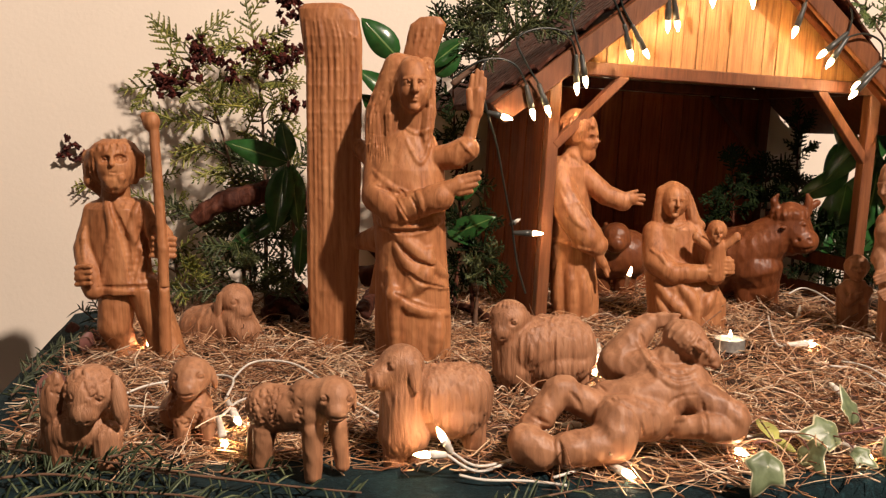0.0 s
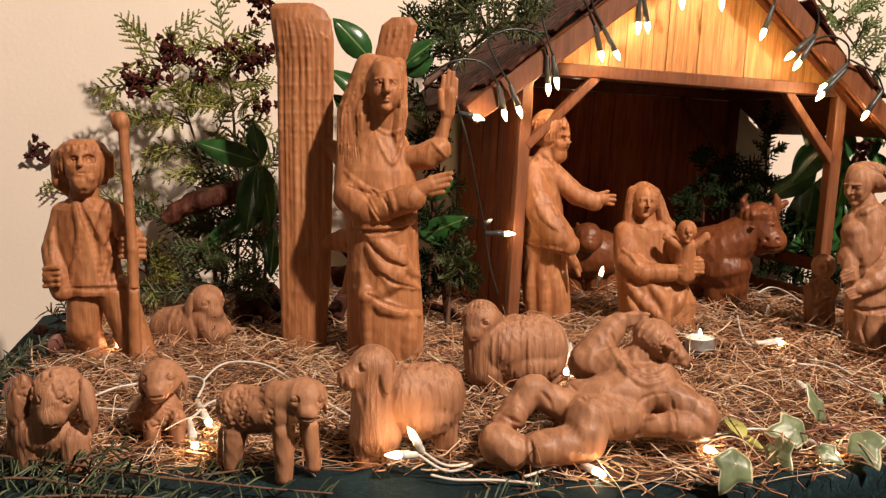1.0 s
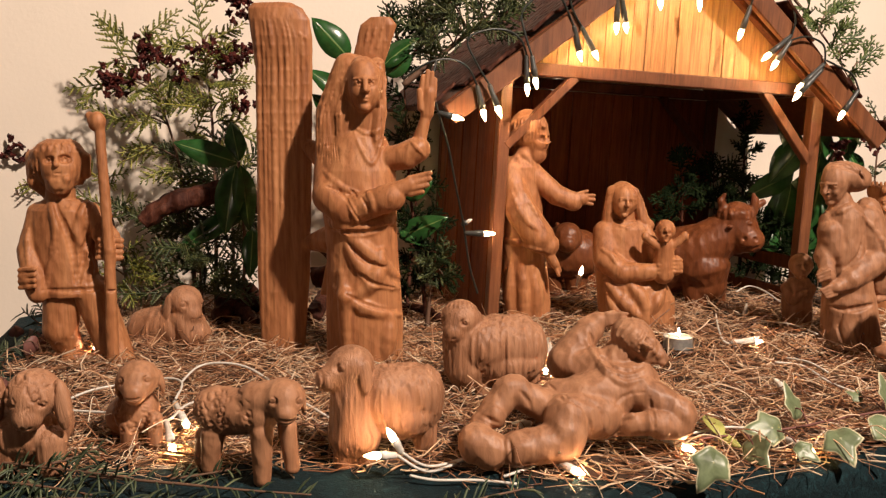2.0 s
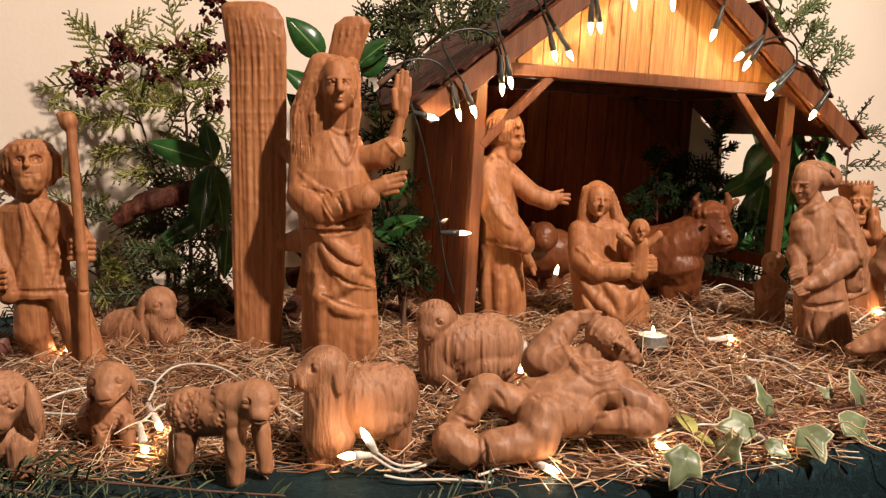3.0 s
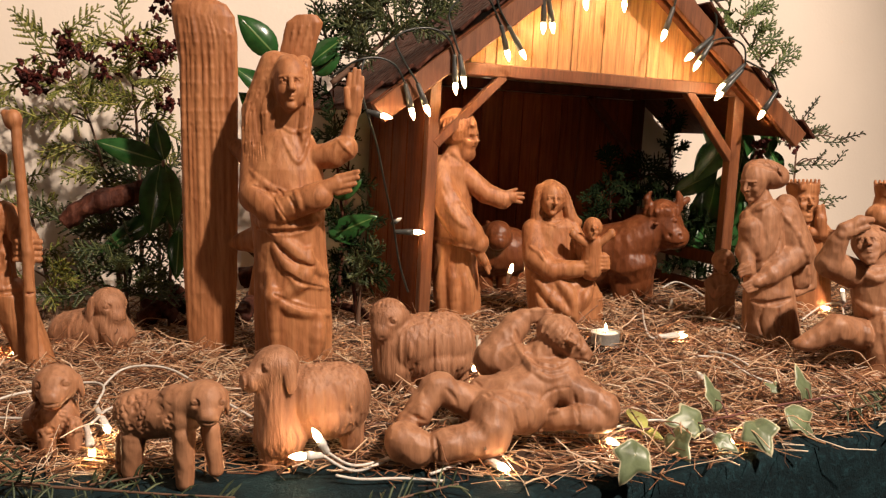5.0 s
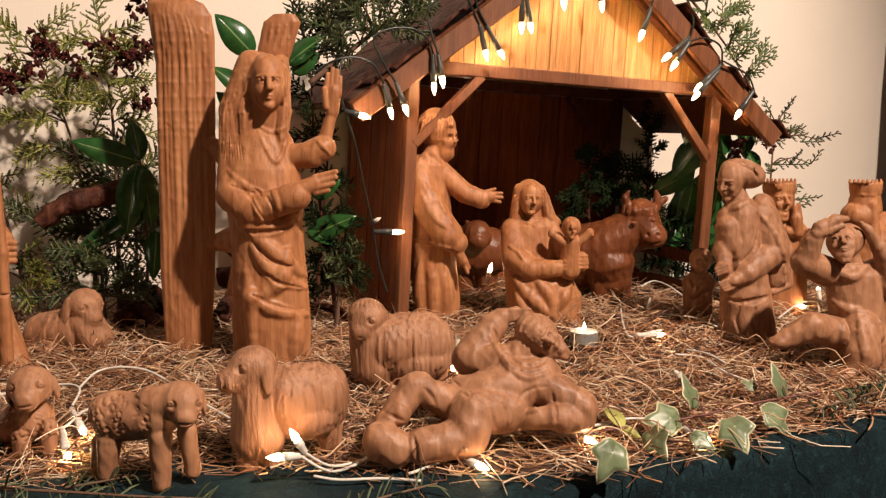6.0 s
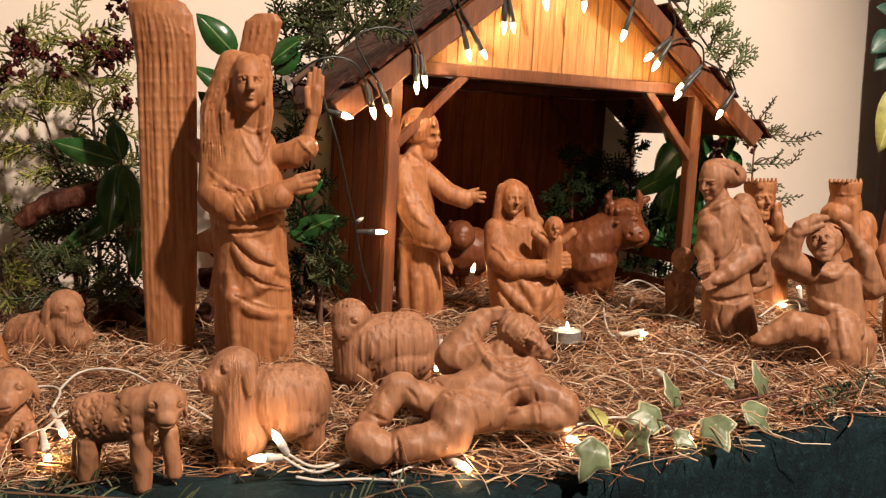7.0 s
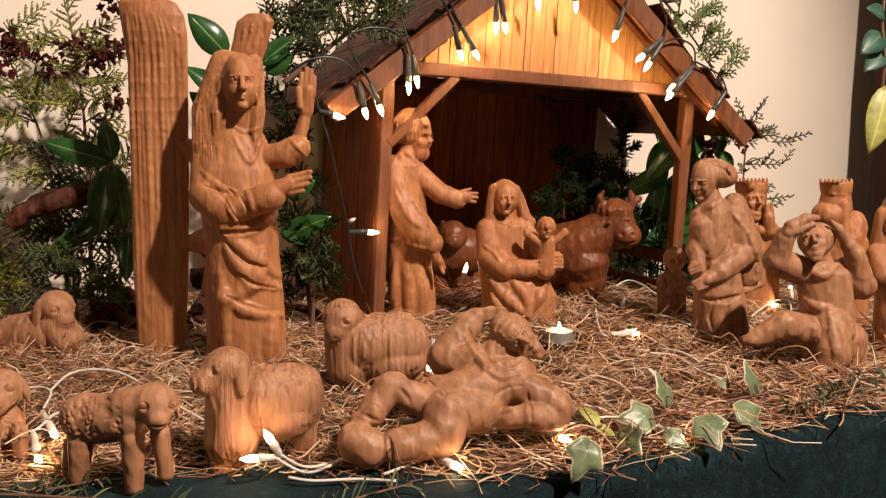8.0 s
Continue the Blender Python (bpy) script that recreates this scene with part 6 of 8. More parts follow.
# woman with a headscarf
c = Carved("woman_statue", (0.496, 1.265, 0.0))
c.lump((-0.0227, 0.0040, 0.2370), (0.0324, 0.0221, 0.0205), 14)
c.head((-0.0420, -0.0040, 0.2266), 0.0259, -50, -14, 0, 0.95)
c.limb((-0.0329, 0.0040, 0.2102), 0.0150, (-0.0237, 0.0040, 0.1847), 0.0191)
c.limb((-0.0242, 0.0020, 0.1785), 0.0270, (-0.0229, 0.0000, 0.1307), 0.0287)
c.limb((-0.0426, 0.0000, 0.1756), 0.0158, (0.0083, 0.0060, 0.1779), 0.0207)
c.limb((0.0163, 0.0120, 0.1611), 0.0225, (0.0329, 0.0120, 0.0876), 0.0162)
c.limb((-0.0456, -0.0100, 0.1641), 0.0173, (-0.0398, -0.0100, 0.1402), 0.0189)
c.limb((0.0058, 0.0040, 0.1797), 0.0207, (0.0220, -0.0020, 0.1305), 0.0231)
c.limb((0.0213, -0.0040, 0.1292), 0.0215, (-0.0231, -0.0260, 0.1011), 0.0165)
c.limb((-0.0238, -0.0280, 0.0999), 0.0117, (-0.0448, -0.0340, 0.0932), 0.0101)
c.limb((-0.0448, -0.0380, 0.0986), 0.0035, (-0.0642, -0.0400, 0.0898), 0.0025, melt=0.0008)
c.limb((-0.0446, -0.0380, 0.0939), 0.0035, (-0.0617, -0.0400, 0.0866), 0.0025, melt=0.0008)
c.limb((-0.0445, -0.0380, 0.0892), 0.0035, (-0.0592, -0.0400, 0.0834), 0.0025, melt=0.0008)
c.limb((-0.0443, -0.0380, 0.0844), 0.0035, (-0.0567, -0.0400, 0.0802), 0.0025, melt=0.0008)
c.limb((-0.0403, -0.0040, 0.1649), 0.0134, (-0.0522, -0.0120, 0.1310), 0.0142)
c.limb((-0.0522, -0.0120, 0.1310), 0.0126, (-0.0530, -0.0280, 0.1128), 0.0101)
c.lump((-0.0558, -0.0320, 0.1088), (0.0132, 0.0093, 0.0093), 20)
c.limb((-0.0557, -0.0400, 0.1163), 0.0031, (-0.0705, -0.0400, 0.1102), 0.0023, melt=0.0008)
c.limb((-0.0556, -0.0400, 0.1116), 0.0031, (-0.0687, -0.0400, 0.1063), 0.0023, melt=0.0008)
c.limb((-0.0554, -0.0400, 0.1069), 0.0031, (-0.0670, -0.0400, 0.1023), 0.0023, melt=0.0008)
c.limb((-0.0170, 0.0000, 0.1064), 0.0320, (-0.0127, -0.0020, 0.0661), 0.0337)
c.limb((-0.0127, -0.0020, 0.0661), 0.0353, (-0.0075, -0.0040, 0.0050), 0.0403)
c.limb((0.0099, 0.0120, 0.1933), 0.0160, (0.0451, 0.0180, 0.1275), 0.0138)
c.limb((0.0451, 0.0180, 0.1275), 0.0122, (0.0542, 0.0180, 0.0781), 0.0082)
c.limb((0.0542, 0.0180, 0.0781), 0.0073, (0.0265, 0.0020, 0.0698), 0.0056)
c.ridge([(-0.0437, -0.0200, 0.1871), (-0.0256, -0.0300, 0.1973), (-0.0030, -0.0200, 0.2025)], 0.0047)
c.ridge([(-0.0201, -0.0200, 0.1948), (0.0116, -0.0200, 0.1648), (0.0378, -0.0060, 0.1068), (0.0451, 0.0000, 0.0773)], 0.0039)
c.groove([(-0.0617, -0.0400, 0.0677), (-0.0303, -0.0500, 0.0629), (0.0081, -0.0400, 0.0700)], 0.0035)
c.groove([(-0.0036, -0.0260, 0.1656), (-0.0133, -0.0340, 0.1354), (-0.0321, -0.0400, 0.1161)], 0.0023)
c.groove([(-0.0654, -0.0260, 0.2435), (-0.0434, -0.0340, 0.2499), (-0.0078, -0.0240, 0.2401)], 0.0014)
c.groove([(-0.0593, -0.0260, 0.2473), (-0.0388, -0.0340, 0.2514), (-0.0077, -0.0240, 0.2378)], 0.0014)
c.groove([(-0.0531, -0.0260, 0.2511), (-0.0342, -0.0340, 0.2530), (-0.0076, -0.0240, 0.2355)], 0.0014)
c.groove([(-0.0470, -0.0260, 0.2549), (-0.0295, -0.0340, 0.2545), (-0.0075, -0.0240, 0.2331)], 0.0014)
c.groove([(-0.0409, -0.0260, 0.2587), (-0.0249, -0.0340, 0.2560), (-0.0074, -0.0240, 0.2308)], 0.0014)
c.groove([(-0.0348, -0.0260, 0.2626), (-0.0203, -0.0340, 0.2575), (-0.0073, -0.0240, 0.2285)], 0.0014)
c.groove([(-0.0505, -0.0500, 0.0561), (-0.0543, -0.0540, 0.0374), (-0.0479, -0.0520, 0.0147)], 0.0023)
c.groove([(-0.0316, -0.0500, 0.0559), (-0.0354, -0.0540, 0.0371), (-0.0290, -0.0520, 0.0144)], 0.0023)
c.groove([(-0.0110, -0.0500, 0.0556), (-0.0149, -0.0540, 0.0368), (-0.0083, -0.0520, 0.0141)], 0.0023)
c.gouge = 0.0009
c.done(WALNUT, 0.0013, "carved wooden woman with a headscarf and a cape", "statue", "carved figures of the crib")

# king with joined palms
c = Carved("king_statue", (0.621, 1.44, 0.0))
c.lump((-0.0230, 0.0000, 0.1862), (0.0229, 0.0220, 0.0264))
c.robe(((-0.0244, 0.0000, 0.1952), 0.0238, 0.0229), ((-0.0248, 0.0000, 0.2024), 0.0255, 0.0247), ((-0.0253, 0.0000, 0.2133), 0.0255, 0.0247))
c.limb((-0.0516, -0.0035, 0.2136), 0.0026, (-0.0518, -0.0035, 0.2181), 0.0022)
c.limb((-0.0486, -0.0116, 0.2141), 0.0026, (-0.0488, -0.0116, 0.2186), 0.0022)
c.limb((-0.0451, -0.0185, 0.2146), 0.0026, (-0.0453, -0.0185, 0.2190), 0.0022)
c.limb((-0.0408, -0.0231, 0.2149), 0.0026, (-0.0410, -0.0231, 0.2193), 0.0022)
c.limb((-0.0353, -0.0247, 0.2149), 0.0026, (-0.0355, -0.0247, 0.2194), 0.0022)
c.limb((-0.0284, -0.0231, 0.2148), 0.0026, (-0.0287, -0.0231, 0.2193), 0.0022)
c.limb((-0.0203, -0.0185, 0.2145), 0.0026, (-0.0206, -0.0185, 0.2189), 0.0022)
c.limb((-0.0112, -0.0116, 0.2140), 0.0026, (-0.0114, -0.0116, 0.2185), 0.0022)
c.limb((-0.0015, -0.0035, 0.2134), 0.0026, (-0.0018, -0.0035, 0.2179), 0.0022)
c.lump((-0.0351, -0.0247, 0.2079), (0.0062, 0.0035, 0.0062))
c.limb((-0.0201, 0.0000, 0.1653), 0.0141, (-0.0174, 0.0000, 0.1470), 0.0176)
c.robe(((-0.0177, 0.0000, 0.1534), 0.0229, 0.0176), ((-0.0150, 0.0000, 0.1379), 0.0352, 0.0247), ((-0.0129, 0.0000, 0.0966), 0.0370, 0.0264), ((-0.0082, 0.0000, 0.0035), 0.0388, 0.0282))
c.limb((0.0044, -0.0088, 0.1388), 0.0132, (0.0095, -0.0194, 0.1310), 0.0114)
c.limb((-0.0030, -0.0264, 0.1365), 0.0097, (-0.0067, -0.0282, 0.1591), 0.0088)
c.limb((-0.0086, -0.0282, 0.1591), 0.0053, (-0.0105, -0.0282, 0.1779), 0.0035)
c.limb((-0.0022, -0.0282, 0.1591), 0.0053, (-0.0042, -0.0282, 0.1796), 0.0035)
c.limb((-0.0171, -0.0229, 0.1379), 0.0088, (0.0162, -0.0247, 0.1343), 0.0079)
c.limb((-0.0447, -0.0123, 0.1693), 0.0053, (-0.0463, -0.0141, 0.1515), 0.0062)
c.limb((-0.0097, -0.0123, 0.1692), 0.0053, (-0.0077, -0.0141, 0.1513), 0.0062)
c.head((-0.0262, -0.0060, 0.1858), 0.0279, 8, 2, 0, 1.0, 0.5)
c.done(LINDEN, 0.0014, "carved wooden king with a crown and joined palms", "statue", "carved figures of the crib")

# seated man shading his eyes
c = Carved("seated_man_statue", (0.546, 1.125, 0.0))
c.lump((0.0113, 0.0027, 0.1630), (0.0206, 0.0199, 0.0206))
c.lump((0.0048, -0.0082, 0.1588), (0.0165, 0.0151, 0.0178), -8)
c.limb((0.0133, 0.0014, 0.1430), 0.0130, (0.0188, 0.0027, 0.1246), 0.0165)
c.robe(((0.0182, 0.0027, 0.1341), 0.0247, 0.0178), ((0.0220, 0.0014, 0.1212), 0.0370, 0.0247), ((0.0246, 0.0000, 0.0923), 0.0357, 0.0261), ((0.0294, 0.0000, 0.0629), 0.0343, 0.0261), ((0.0342, 0.0000, 0.0333), 0.0370, 0.0288), ((0.0391, 0.0000, 0.0035), 0.0398, 0.0274))
c.limb((-0.0141, 0.0000, 0.1232), 0.0192, (-0.0474, -0.0110, 0.1367), 0.0171)
c.limb((-0.0475, -0.0110, 0.1382), 0.0165, (-0.0418, -0.0178, 0.1639), 0.0123)
c.limb((-0.0418, -0.0178, 0.1639), 0.0123, (-0.0339, -0.0206, 0.1782), 0.0089)
c.limb((-0.0360, -0.0219, 0.1805), 0.0089, (-0.0179, -0.0247, 0.1905), 0.0075)
c.limb((-0.0201, -0.0247, 0.1919), 0.0062, (-0.0058, -0.0261, 0.1920), 0.0041)
c.limb((-0.0398, -0.0233, 0.1737), 0.0082, (-0.0116, -0.0302, 0.1841), 0.0034)
c.limb((0.0508, 0.0000, 0.1212), 0.0192, (0.0661, -0.0069, 0.1041), 0.0185)
c.limb((0.0661, -0.0069, 0.1041), 0.0178, (0.0509, -0.0137, 0.1449), 0.0130)
c.limb((0.0509, -0.0137, 0.1449), 0.0117, (0.0437, -0.0137, 0.1557), 0.0103)
c.limb((0.0413, -0.0137, 0.1578), 0.0082, (0.0285, -0.0137, 0.1771), 0.0069)
c.limb((0.0232, -0.0151, 0.1808), 0.0034, (0.0185, -0.0151, 0.1864), 0.0027)
c.limb((0.0324, -0.0151, 0.1722), 0.0041, (0.0246, -0.0151, 0.1822), 0.0034)
c.limb((0.0104, -0.0096, 0.0433), 0.0219, (-0.0415, -0.0302, 0.0596), 0.0185)
c.limb((-0.0415, -0.0302, 0.0596), 0.0178, (-0.0786, -0.0302, 0.0422), 0.0110)
c.lump((-0.0822, -0.0302, 0.0408), (0.0137, 0.0123, 0.0082))
c.limb((0.0225, -0.0206, 0.0566), 0.0233, (0.0178, -0.0370, 0.0246), 0.0233)
c.limb((0.0178, -0.0370, 0.0246), 0.0233, (0.0098, -0.0411, 0.0042), 0.0178)
c.lump((-0.0092, -0.0480, 0.0029), (0.0178, 0.0151, 0.0082))
c.limb((0.0567, -0.0069, 0.0347), 0.0206, (0.0626, -0.0096, 0.0020), 0.0151)
c.ridge([(-0.0037, -0.0425, 0.0726), (-0.0059, -0.0576, 0.0479), (-0.0098, -0.0617, 0.0208)], 0.0055)
c.ridge([(0.0135, -0.0439, 0.0726), (0.0143, -0.0603, 0.0412), (0.0126, -0.0603, 0.0131)], 0.0055)
c.ridge([(0.0401, -0.0274, 0.0688), (0.0468, -0.0302, 0.0333), (0.0547, -0.0247, 0.0026)], 0.0055)
c.ridge([(-0.0118, -0.0219, 0.1325), (0.0066, -0.0302, 0.1195), (0.0308, -0.0233, 0.1323)], 0.0055)
c.ridge([(-0.0146, -0.0247, 0.0974), (0.0018, -0.0302, 0.0805), (0.0237, -0.0302, 0.0767)], 0.0055)
c.ridge([(-0.0113, -0.0151, 0.1796), (-0.0130, -0.0151, 0.1715), (-0.0121, -0.0096, 0.1626)], 0.0021)
c.ridge([(-0.0077, -0.0157, 0.1794), (-0.0089, -0.0160, 0.1715), (-0.0069, -0.0096, 0.1626)], 0.0021)
c.ridge([(-0.0040, -0.0162, 0.1792), (-0.0047, -0.0167, 0.1714), (-0.0017, -0.0096, 0.1625)], 0.0021)
c.ridge([(-0.0002, -0.0164, 0.1791), (-0.0004, -0.0171, 0.1713), (0.0035, -0.0096, 0.1625)], 0.0021)
c.ridge([(0.0037, -0.0164, 0.1788), (0.0042, -0.0171, 0.1712), (0.0087, -0.0096, 0.1625)], 0.0021)
c.ridge([(0.0078, -0.0162, 0.1786), (0.0089, -0.0167, 0.1710), (0.0138, -0.0096, 0.1624)], 0.0021)
c.ridge([(0.0119, -0.0157, 0.1783), (0.0138, -0.0160, 0.1708), (0.0190, -0.0096, 0.1624)], 0.0021)
c.ridge([(0.0162, -0.0151, 0.1780), (0.0188, -0.0151, 0.1706), (0.0242, -0.0096, 0.1624)], 0.0021)
c.head((-0.0019, -0.0100, 0.1597), 0.0240, -22, 22, -10, 1.05, 0.5)
c.done(WALNUT, 0.0013, "carved wooden shepherd sitting and shielding his eyes", "statue", "carved figures of the crib")

# king hiding his face
c = Carved("king_statue", (0.687, 1.34, 0.0))
c.robe(((-0.0019, 0.0000, 0.1774), 0.0254, 0.0229), ((-0.0022, 0.0000, 0.1961), 0.0221, 0.0213), ((-0.0020, 0.0000, 0.2062), 0.0205, 0.0197))
c.robe(((-0.0018, 0.0000, 0.2029), 0.0221, 0.0213), ((-0.0024, 0.0000, 0.2130), 0.0237, 0.0229), ((-0.0029, 0.0000, 0.2197), 0.0237, 0.0229))
c.limb((-0.0279, -0.0033, 0.2200), 0.0029, (-0.0281, -0.0033, 0.2234), 0.0020)
c.limb((-0.0256, -0.0118, 0.2206), 0.0029, (-0.0258, -0.0118, 0.2239), 0.0020)
c.limb((-0.0224, -0.0186, 0.2210), 0.0029, (-0.0227, -0.0186, 0.2244), 0.0020)
c.limb((-0.0179, -0.0224, 0.2213), 0.0029, (-0.0181, -0.0224, 0.2246), 0.0020)
c.limb((-0.0114, -0.0224, 0.2213), 0.0029, (-0.0116, -0.0224, 0.2246), 0.0020)
c.limb((-0.0029, -0.0186, 0.2210), 0.0029, (-0.0031, -0.0186, 0.2243), 0.0020)
c.limb((0.0072, -0.0118, 0.2205), 0.0029, (0.0069, -0.0118, 0.2239), 0.0020)
c.limb((0.0182, -0.0033, 0.2199), 0.0029, (0.0180, -0.0033, 0.2233), 0.0020)
c.lump((-0.0101, -0.0033, 0.1710), (0.0278, 0.0246, 0.0213))
c.limb((-0.0004, -0.0197, 0.1877), 0.0074, (0.0028, -0.0229, 0.1394), 0.0090)
c.ridge([(-0.0339, -0.0213, 0.2022), (-0.0184, -0.0246, 0.2024), (0.0055, -0.0197, 0.2019)], 0.0025)
c.limb((0.0025, 0.0033, 0.1617), 0.0246, (0.0112, 0.0033, 0.1359), 0.0328)
c.robe(((0.0083, 0.0033, 0.1531), 0.0311, 0.0229), ((0.0141, 0.0016, 0.1318), 0.0377, 0.0278), ((0.0146, 0.0000, 0.0846), 0.0393, 0.0295), ((0.0189, 0.0000, -0.0100), 0.0409, 0.0311))
c.lump((0.0297, 0.0000, 0.1491), (0.0180, 0.0197, 0.0278))
c.done(LINDEN, 0.0014, "carved wooden king with a tall crown, bowed in prayer", "statue", "carved figures of the crib")

# third king
c = Carved("king_statue", (0.71, 1.19, 0.0))
c.lump((-0.0139, 0.0000, 0.1875), (0.0232, 0.0218, 0.0305))
c.lump((-0.0220, -0.0102, 0.1758), (0.0160, 0.0145, 0.0218))
c.limb((-0.0325, 0.0015, 0.1860), 0.0116, (-0.0363, 0.0015, 0.1402), 0.0131)
c.robe(((-0.0107, 0.0015, 0.1554), 0.0218, 0.0174), ((-0.0117, 0.0000, 0.1364), 0.0334, 0.0247), ((-0.0086, 0.0000, 0.0940), 0.0348, 0.0261), ((-0.0053, 0.0000, 0.0707), 0.0305, 0.0247), ((-0.0035, 0.0000, 0.0472), 0.0334, 0.0261), ((0.0003, 0.0000, -0.0040), 0.0334, 0.0261))
c.limb((-0.0429, -0.0058, 0.1337), 0.0145, (-0.0419, -0.0189, 0.1053), 0.0138)
c.limb((-0.0419, -0.0189, 0.1053), 0.0123, (-0.0143, -0.0305, 0.1108), 0.0102)
c.ridge([(-0.0487, -0.0145, 0.0817), (-0.0294, -0.0276, 0.0779), (-0.0014, -0.0261, 0.0773)], 0.0036)
c.done(LINDEN, 0.0019, "carved wooden king with folded arms at the end", "statue", "carved figures of the crib")

# ---- straw ----


def on_table(x, y):
    return x > -0.565 - 0.254 * (y - 0.963) and y < 1.46 + (x + 0.7) * 0.344 and x < 1.15


def straw():
    bed = Geo()
    ids = {}
    step = 0.018
    for i in range(106):
        for j in range(56):
            x, y = -0.76 + i * step, 0.72 + j * step
            if y > straw_front(x) - step * 0.2 and on_table(x, y):
                ids[i, j] = len(bed.v)
                bed.v.append((x, y, straw_height(x, y) - 0.001))
    for i, j in list(ids):
        q = [ids.get(k) for k in ((i, j), (i + 1, j), (i + 1, j + 1), (i, j + 1))]
        if None not in q:
            bed.f.append(q)
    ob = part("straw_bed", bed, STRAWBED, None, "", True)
    tagged(ob, "flattened brown straw bed, darkened for the shade between stalks", "straw", kind="stuff")
    rng = random.Random(11)
    g = Geo()
    n = 0
    while n < 17000:
        x, y = rng.uniform(-0.74, 1.1), rng.uniform(0.755, 1.75)
        if not on_table(x, y) or (y > 1.5 and rng.random() < 0.6):
            continue
        d = y - straw_front(x)
        if d < 0 and rng.random() > math.exp(d / 0.010):
            continue
        if (x - 0.246) ** 2 + (y - 1.205) ** 2 < 0.042 ** 2:
            continue
        n += 1
        a = rng.uniform(0, 2 * math.pi)
        length = rng.choice((0.022, 0.032, 0.042, 0.055, 0.075)) * rng.uniform(0.7, 1.25)
        r = rng.choice((0.0003, 0.0004, 0.0005, 0.0007, 0.0010))
        z = straw_height(x, y) + rng.random() ** 1.8 * (0.004 + 0.010 * min(1.0, max(0.0, (d - 0.03) / 0.25))) + r
        tilt = rng.gauss(0, 0.34)
        curve = rng.gauss(0, 1.0)
        pts = []
        for k in range(4):
            s = k / 3 - 0.5
            b = a + curve * s
            pts.append((x + math.cos(b) * length * s, y + math.sin(b) * length * s, max(r + 0.0015, z + tilt * length * s + rng.uniform(-0.001, 0.001))))
        g.tube(pts, [r, r, r, r * 0.7], 3, False)
    tagged(part("straw", g, STRAW, None, "", True), "loose dry straw strewn round the figures", "straw", kind="stuff")
    # a few springy stalks that stand out of the heap
    g = Geo()
    for k in range(520):
        x, y = rng.uniform(-0.5, 0.9), rng.uniform(0.80, 1.45)
        if not on_table(x, y) or y < straw_front(x) + 0.02:
            continue
        a, length = rng.uniform(0, 6.28), rng.uniform(0.03, 0.075)
        z = straw_height(x, y)
        lift = rng.uniform(0.006, 0.03)
        pts = [(x + math.cos(a) * length * s, y + math.sin(a) * length * s, z + 0.004 + lift * math.sin(math.pi * s * rng.uniform(0.6, 1.0))) for s in (0, 0.25, 0.5, 0.75, 1)]
        g.tube(curve_points(pts, 2), 0.0006, 4, False)
    tagged(part("straw_stalks", g, STRAW, None, "", True), "springy straw stalks standing out of the heap", "straw", kind="stuff")


straw()

# ---- string lights ----
CHAIN = "string lights on the stable"
FLOORCHAIN = "white string lights in the straw"


def candle_light(socket, tip, mats, group, label, lit=True, size=1.0):
    """A small pointed bulb in a tapered socket, from the socket's cable end to the bulb's tip."""
    a, b = Vector(socket), Vector(tip)
    d = b - a
    q = d.to_track_quat("Z", "Y").to_matrix().to_4x4()
    ob = thing("string_light", Matrix.Translation(a) @ q, label, "string light", group)
    n = d.length
    s = n - 0.017 * size if n > 0.03 else n * 0.5
    w = 0.0046 * size
    g = Geo().tube([(0, 0, 0), (0, 0, s * 0.08), (0, 0, s * 0.55), (0, 0, s * 0.6), (0, 0, s)], [w * 0.5, w * 0.72, w * 0.85, w * 1.0, w * 1.02], 10)
    part("socket", g, mats[0], ob, "", True)
    e = n - s
    g = Geo().tube([(0, 0, s - 0.001), (0, 0, s + e * 0.2), (0, 0, s + e * 0.45), (0, 0, s + e * 0.75), (0, 0, s + e * 0.92), (0, 0, n)], [w * 0.6, w * 0.82, w * 0.80, w * 0.48, w * 0.22, w * 0.06], 8)
    part("bulb", g, mats[1], ob, "glowing clear bulb" if lit else "clear bulb", True)
    return ob


def cable(name, pts, r, mat, label, group=""):
    ob = part(name, Geo().tube(curve_points(pts, 7), r, 6), mat, None, "", True)
    return tagged(ob, label, "cable", group)


DARK = (GREYPLASTIC, BULBLIT)
candle_light((-0.024, 1.302, 0.360), (-0.012, 1.307, 0.310), DARK, CHAIN, "dark plastic string light with a glowing bulb")
candle_light((-0.007, 1.303, 0.361), (0.010, 1.309, 0.315), DARK, CHAIN, "dark plastic string light with a glowing bulb")
candle_light((0.045, 1.326, 0.402), (0.047, 1.327, 0.345), DARK, CHAIN, "dark plastic string light with a glowing bulb")
candle_light((0.052, 1.320, 0.401), (0.060, 1.323, 0.354), DARK, CHAIN, "dark plastic string light with a glowing bulb")
candle_light((0.112, 1.354, 0.445), (0.126, 1.370, 0.395), DARK, CHAIN, "dark plastic string light with a glowing bulb")
candle_light((0.123, 1.355, 0.444), (0.151, 1.379, 0.398), DARK, CHAIN, "dark plastic string light with a glowing bulb")
candle_light((0.176, 1.377, 0.489), (0.177, 1.387, 0.435), DARK, CHAIN, "dark plastic string light with a glowing bulb")
candle_light((0.181, 1.373, 0.490), (0.193, 1.393, 0.437), DARK, CHAIN, "dark plastic string light with a glowing bulb")
candle_light((0.236, 1.397, 0.525), (0.244, 1.411, 0.472), DARK, CHAIN, "dark plastic string light with a glowing bulb")
candle_light((0.301, 1.420, 0.525), (0.305, 1.432, 0.472), DARK, CHAIN, "dark plastic string light with a glowing bulb")
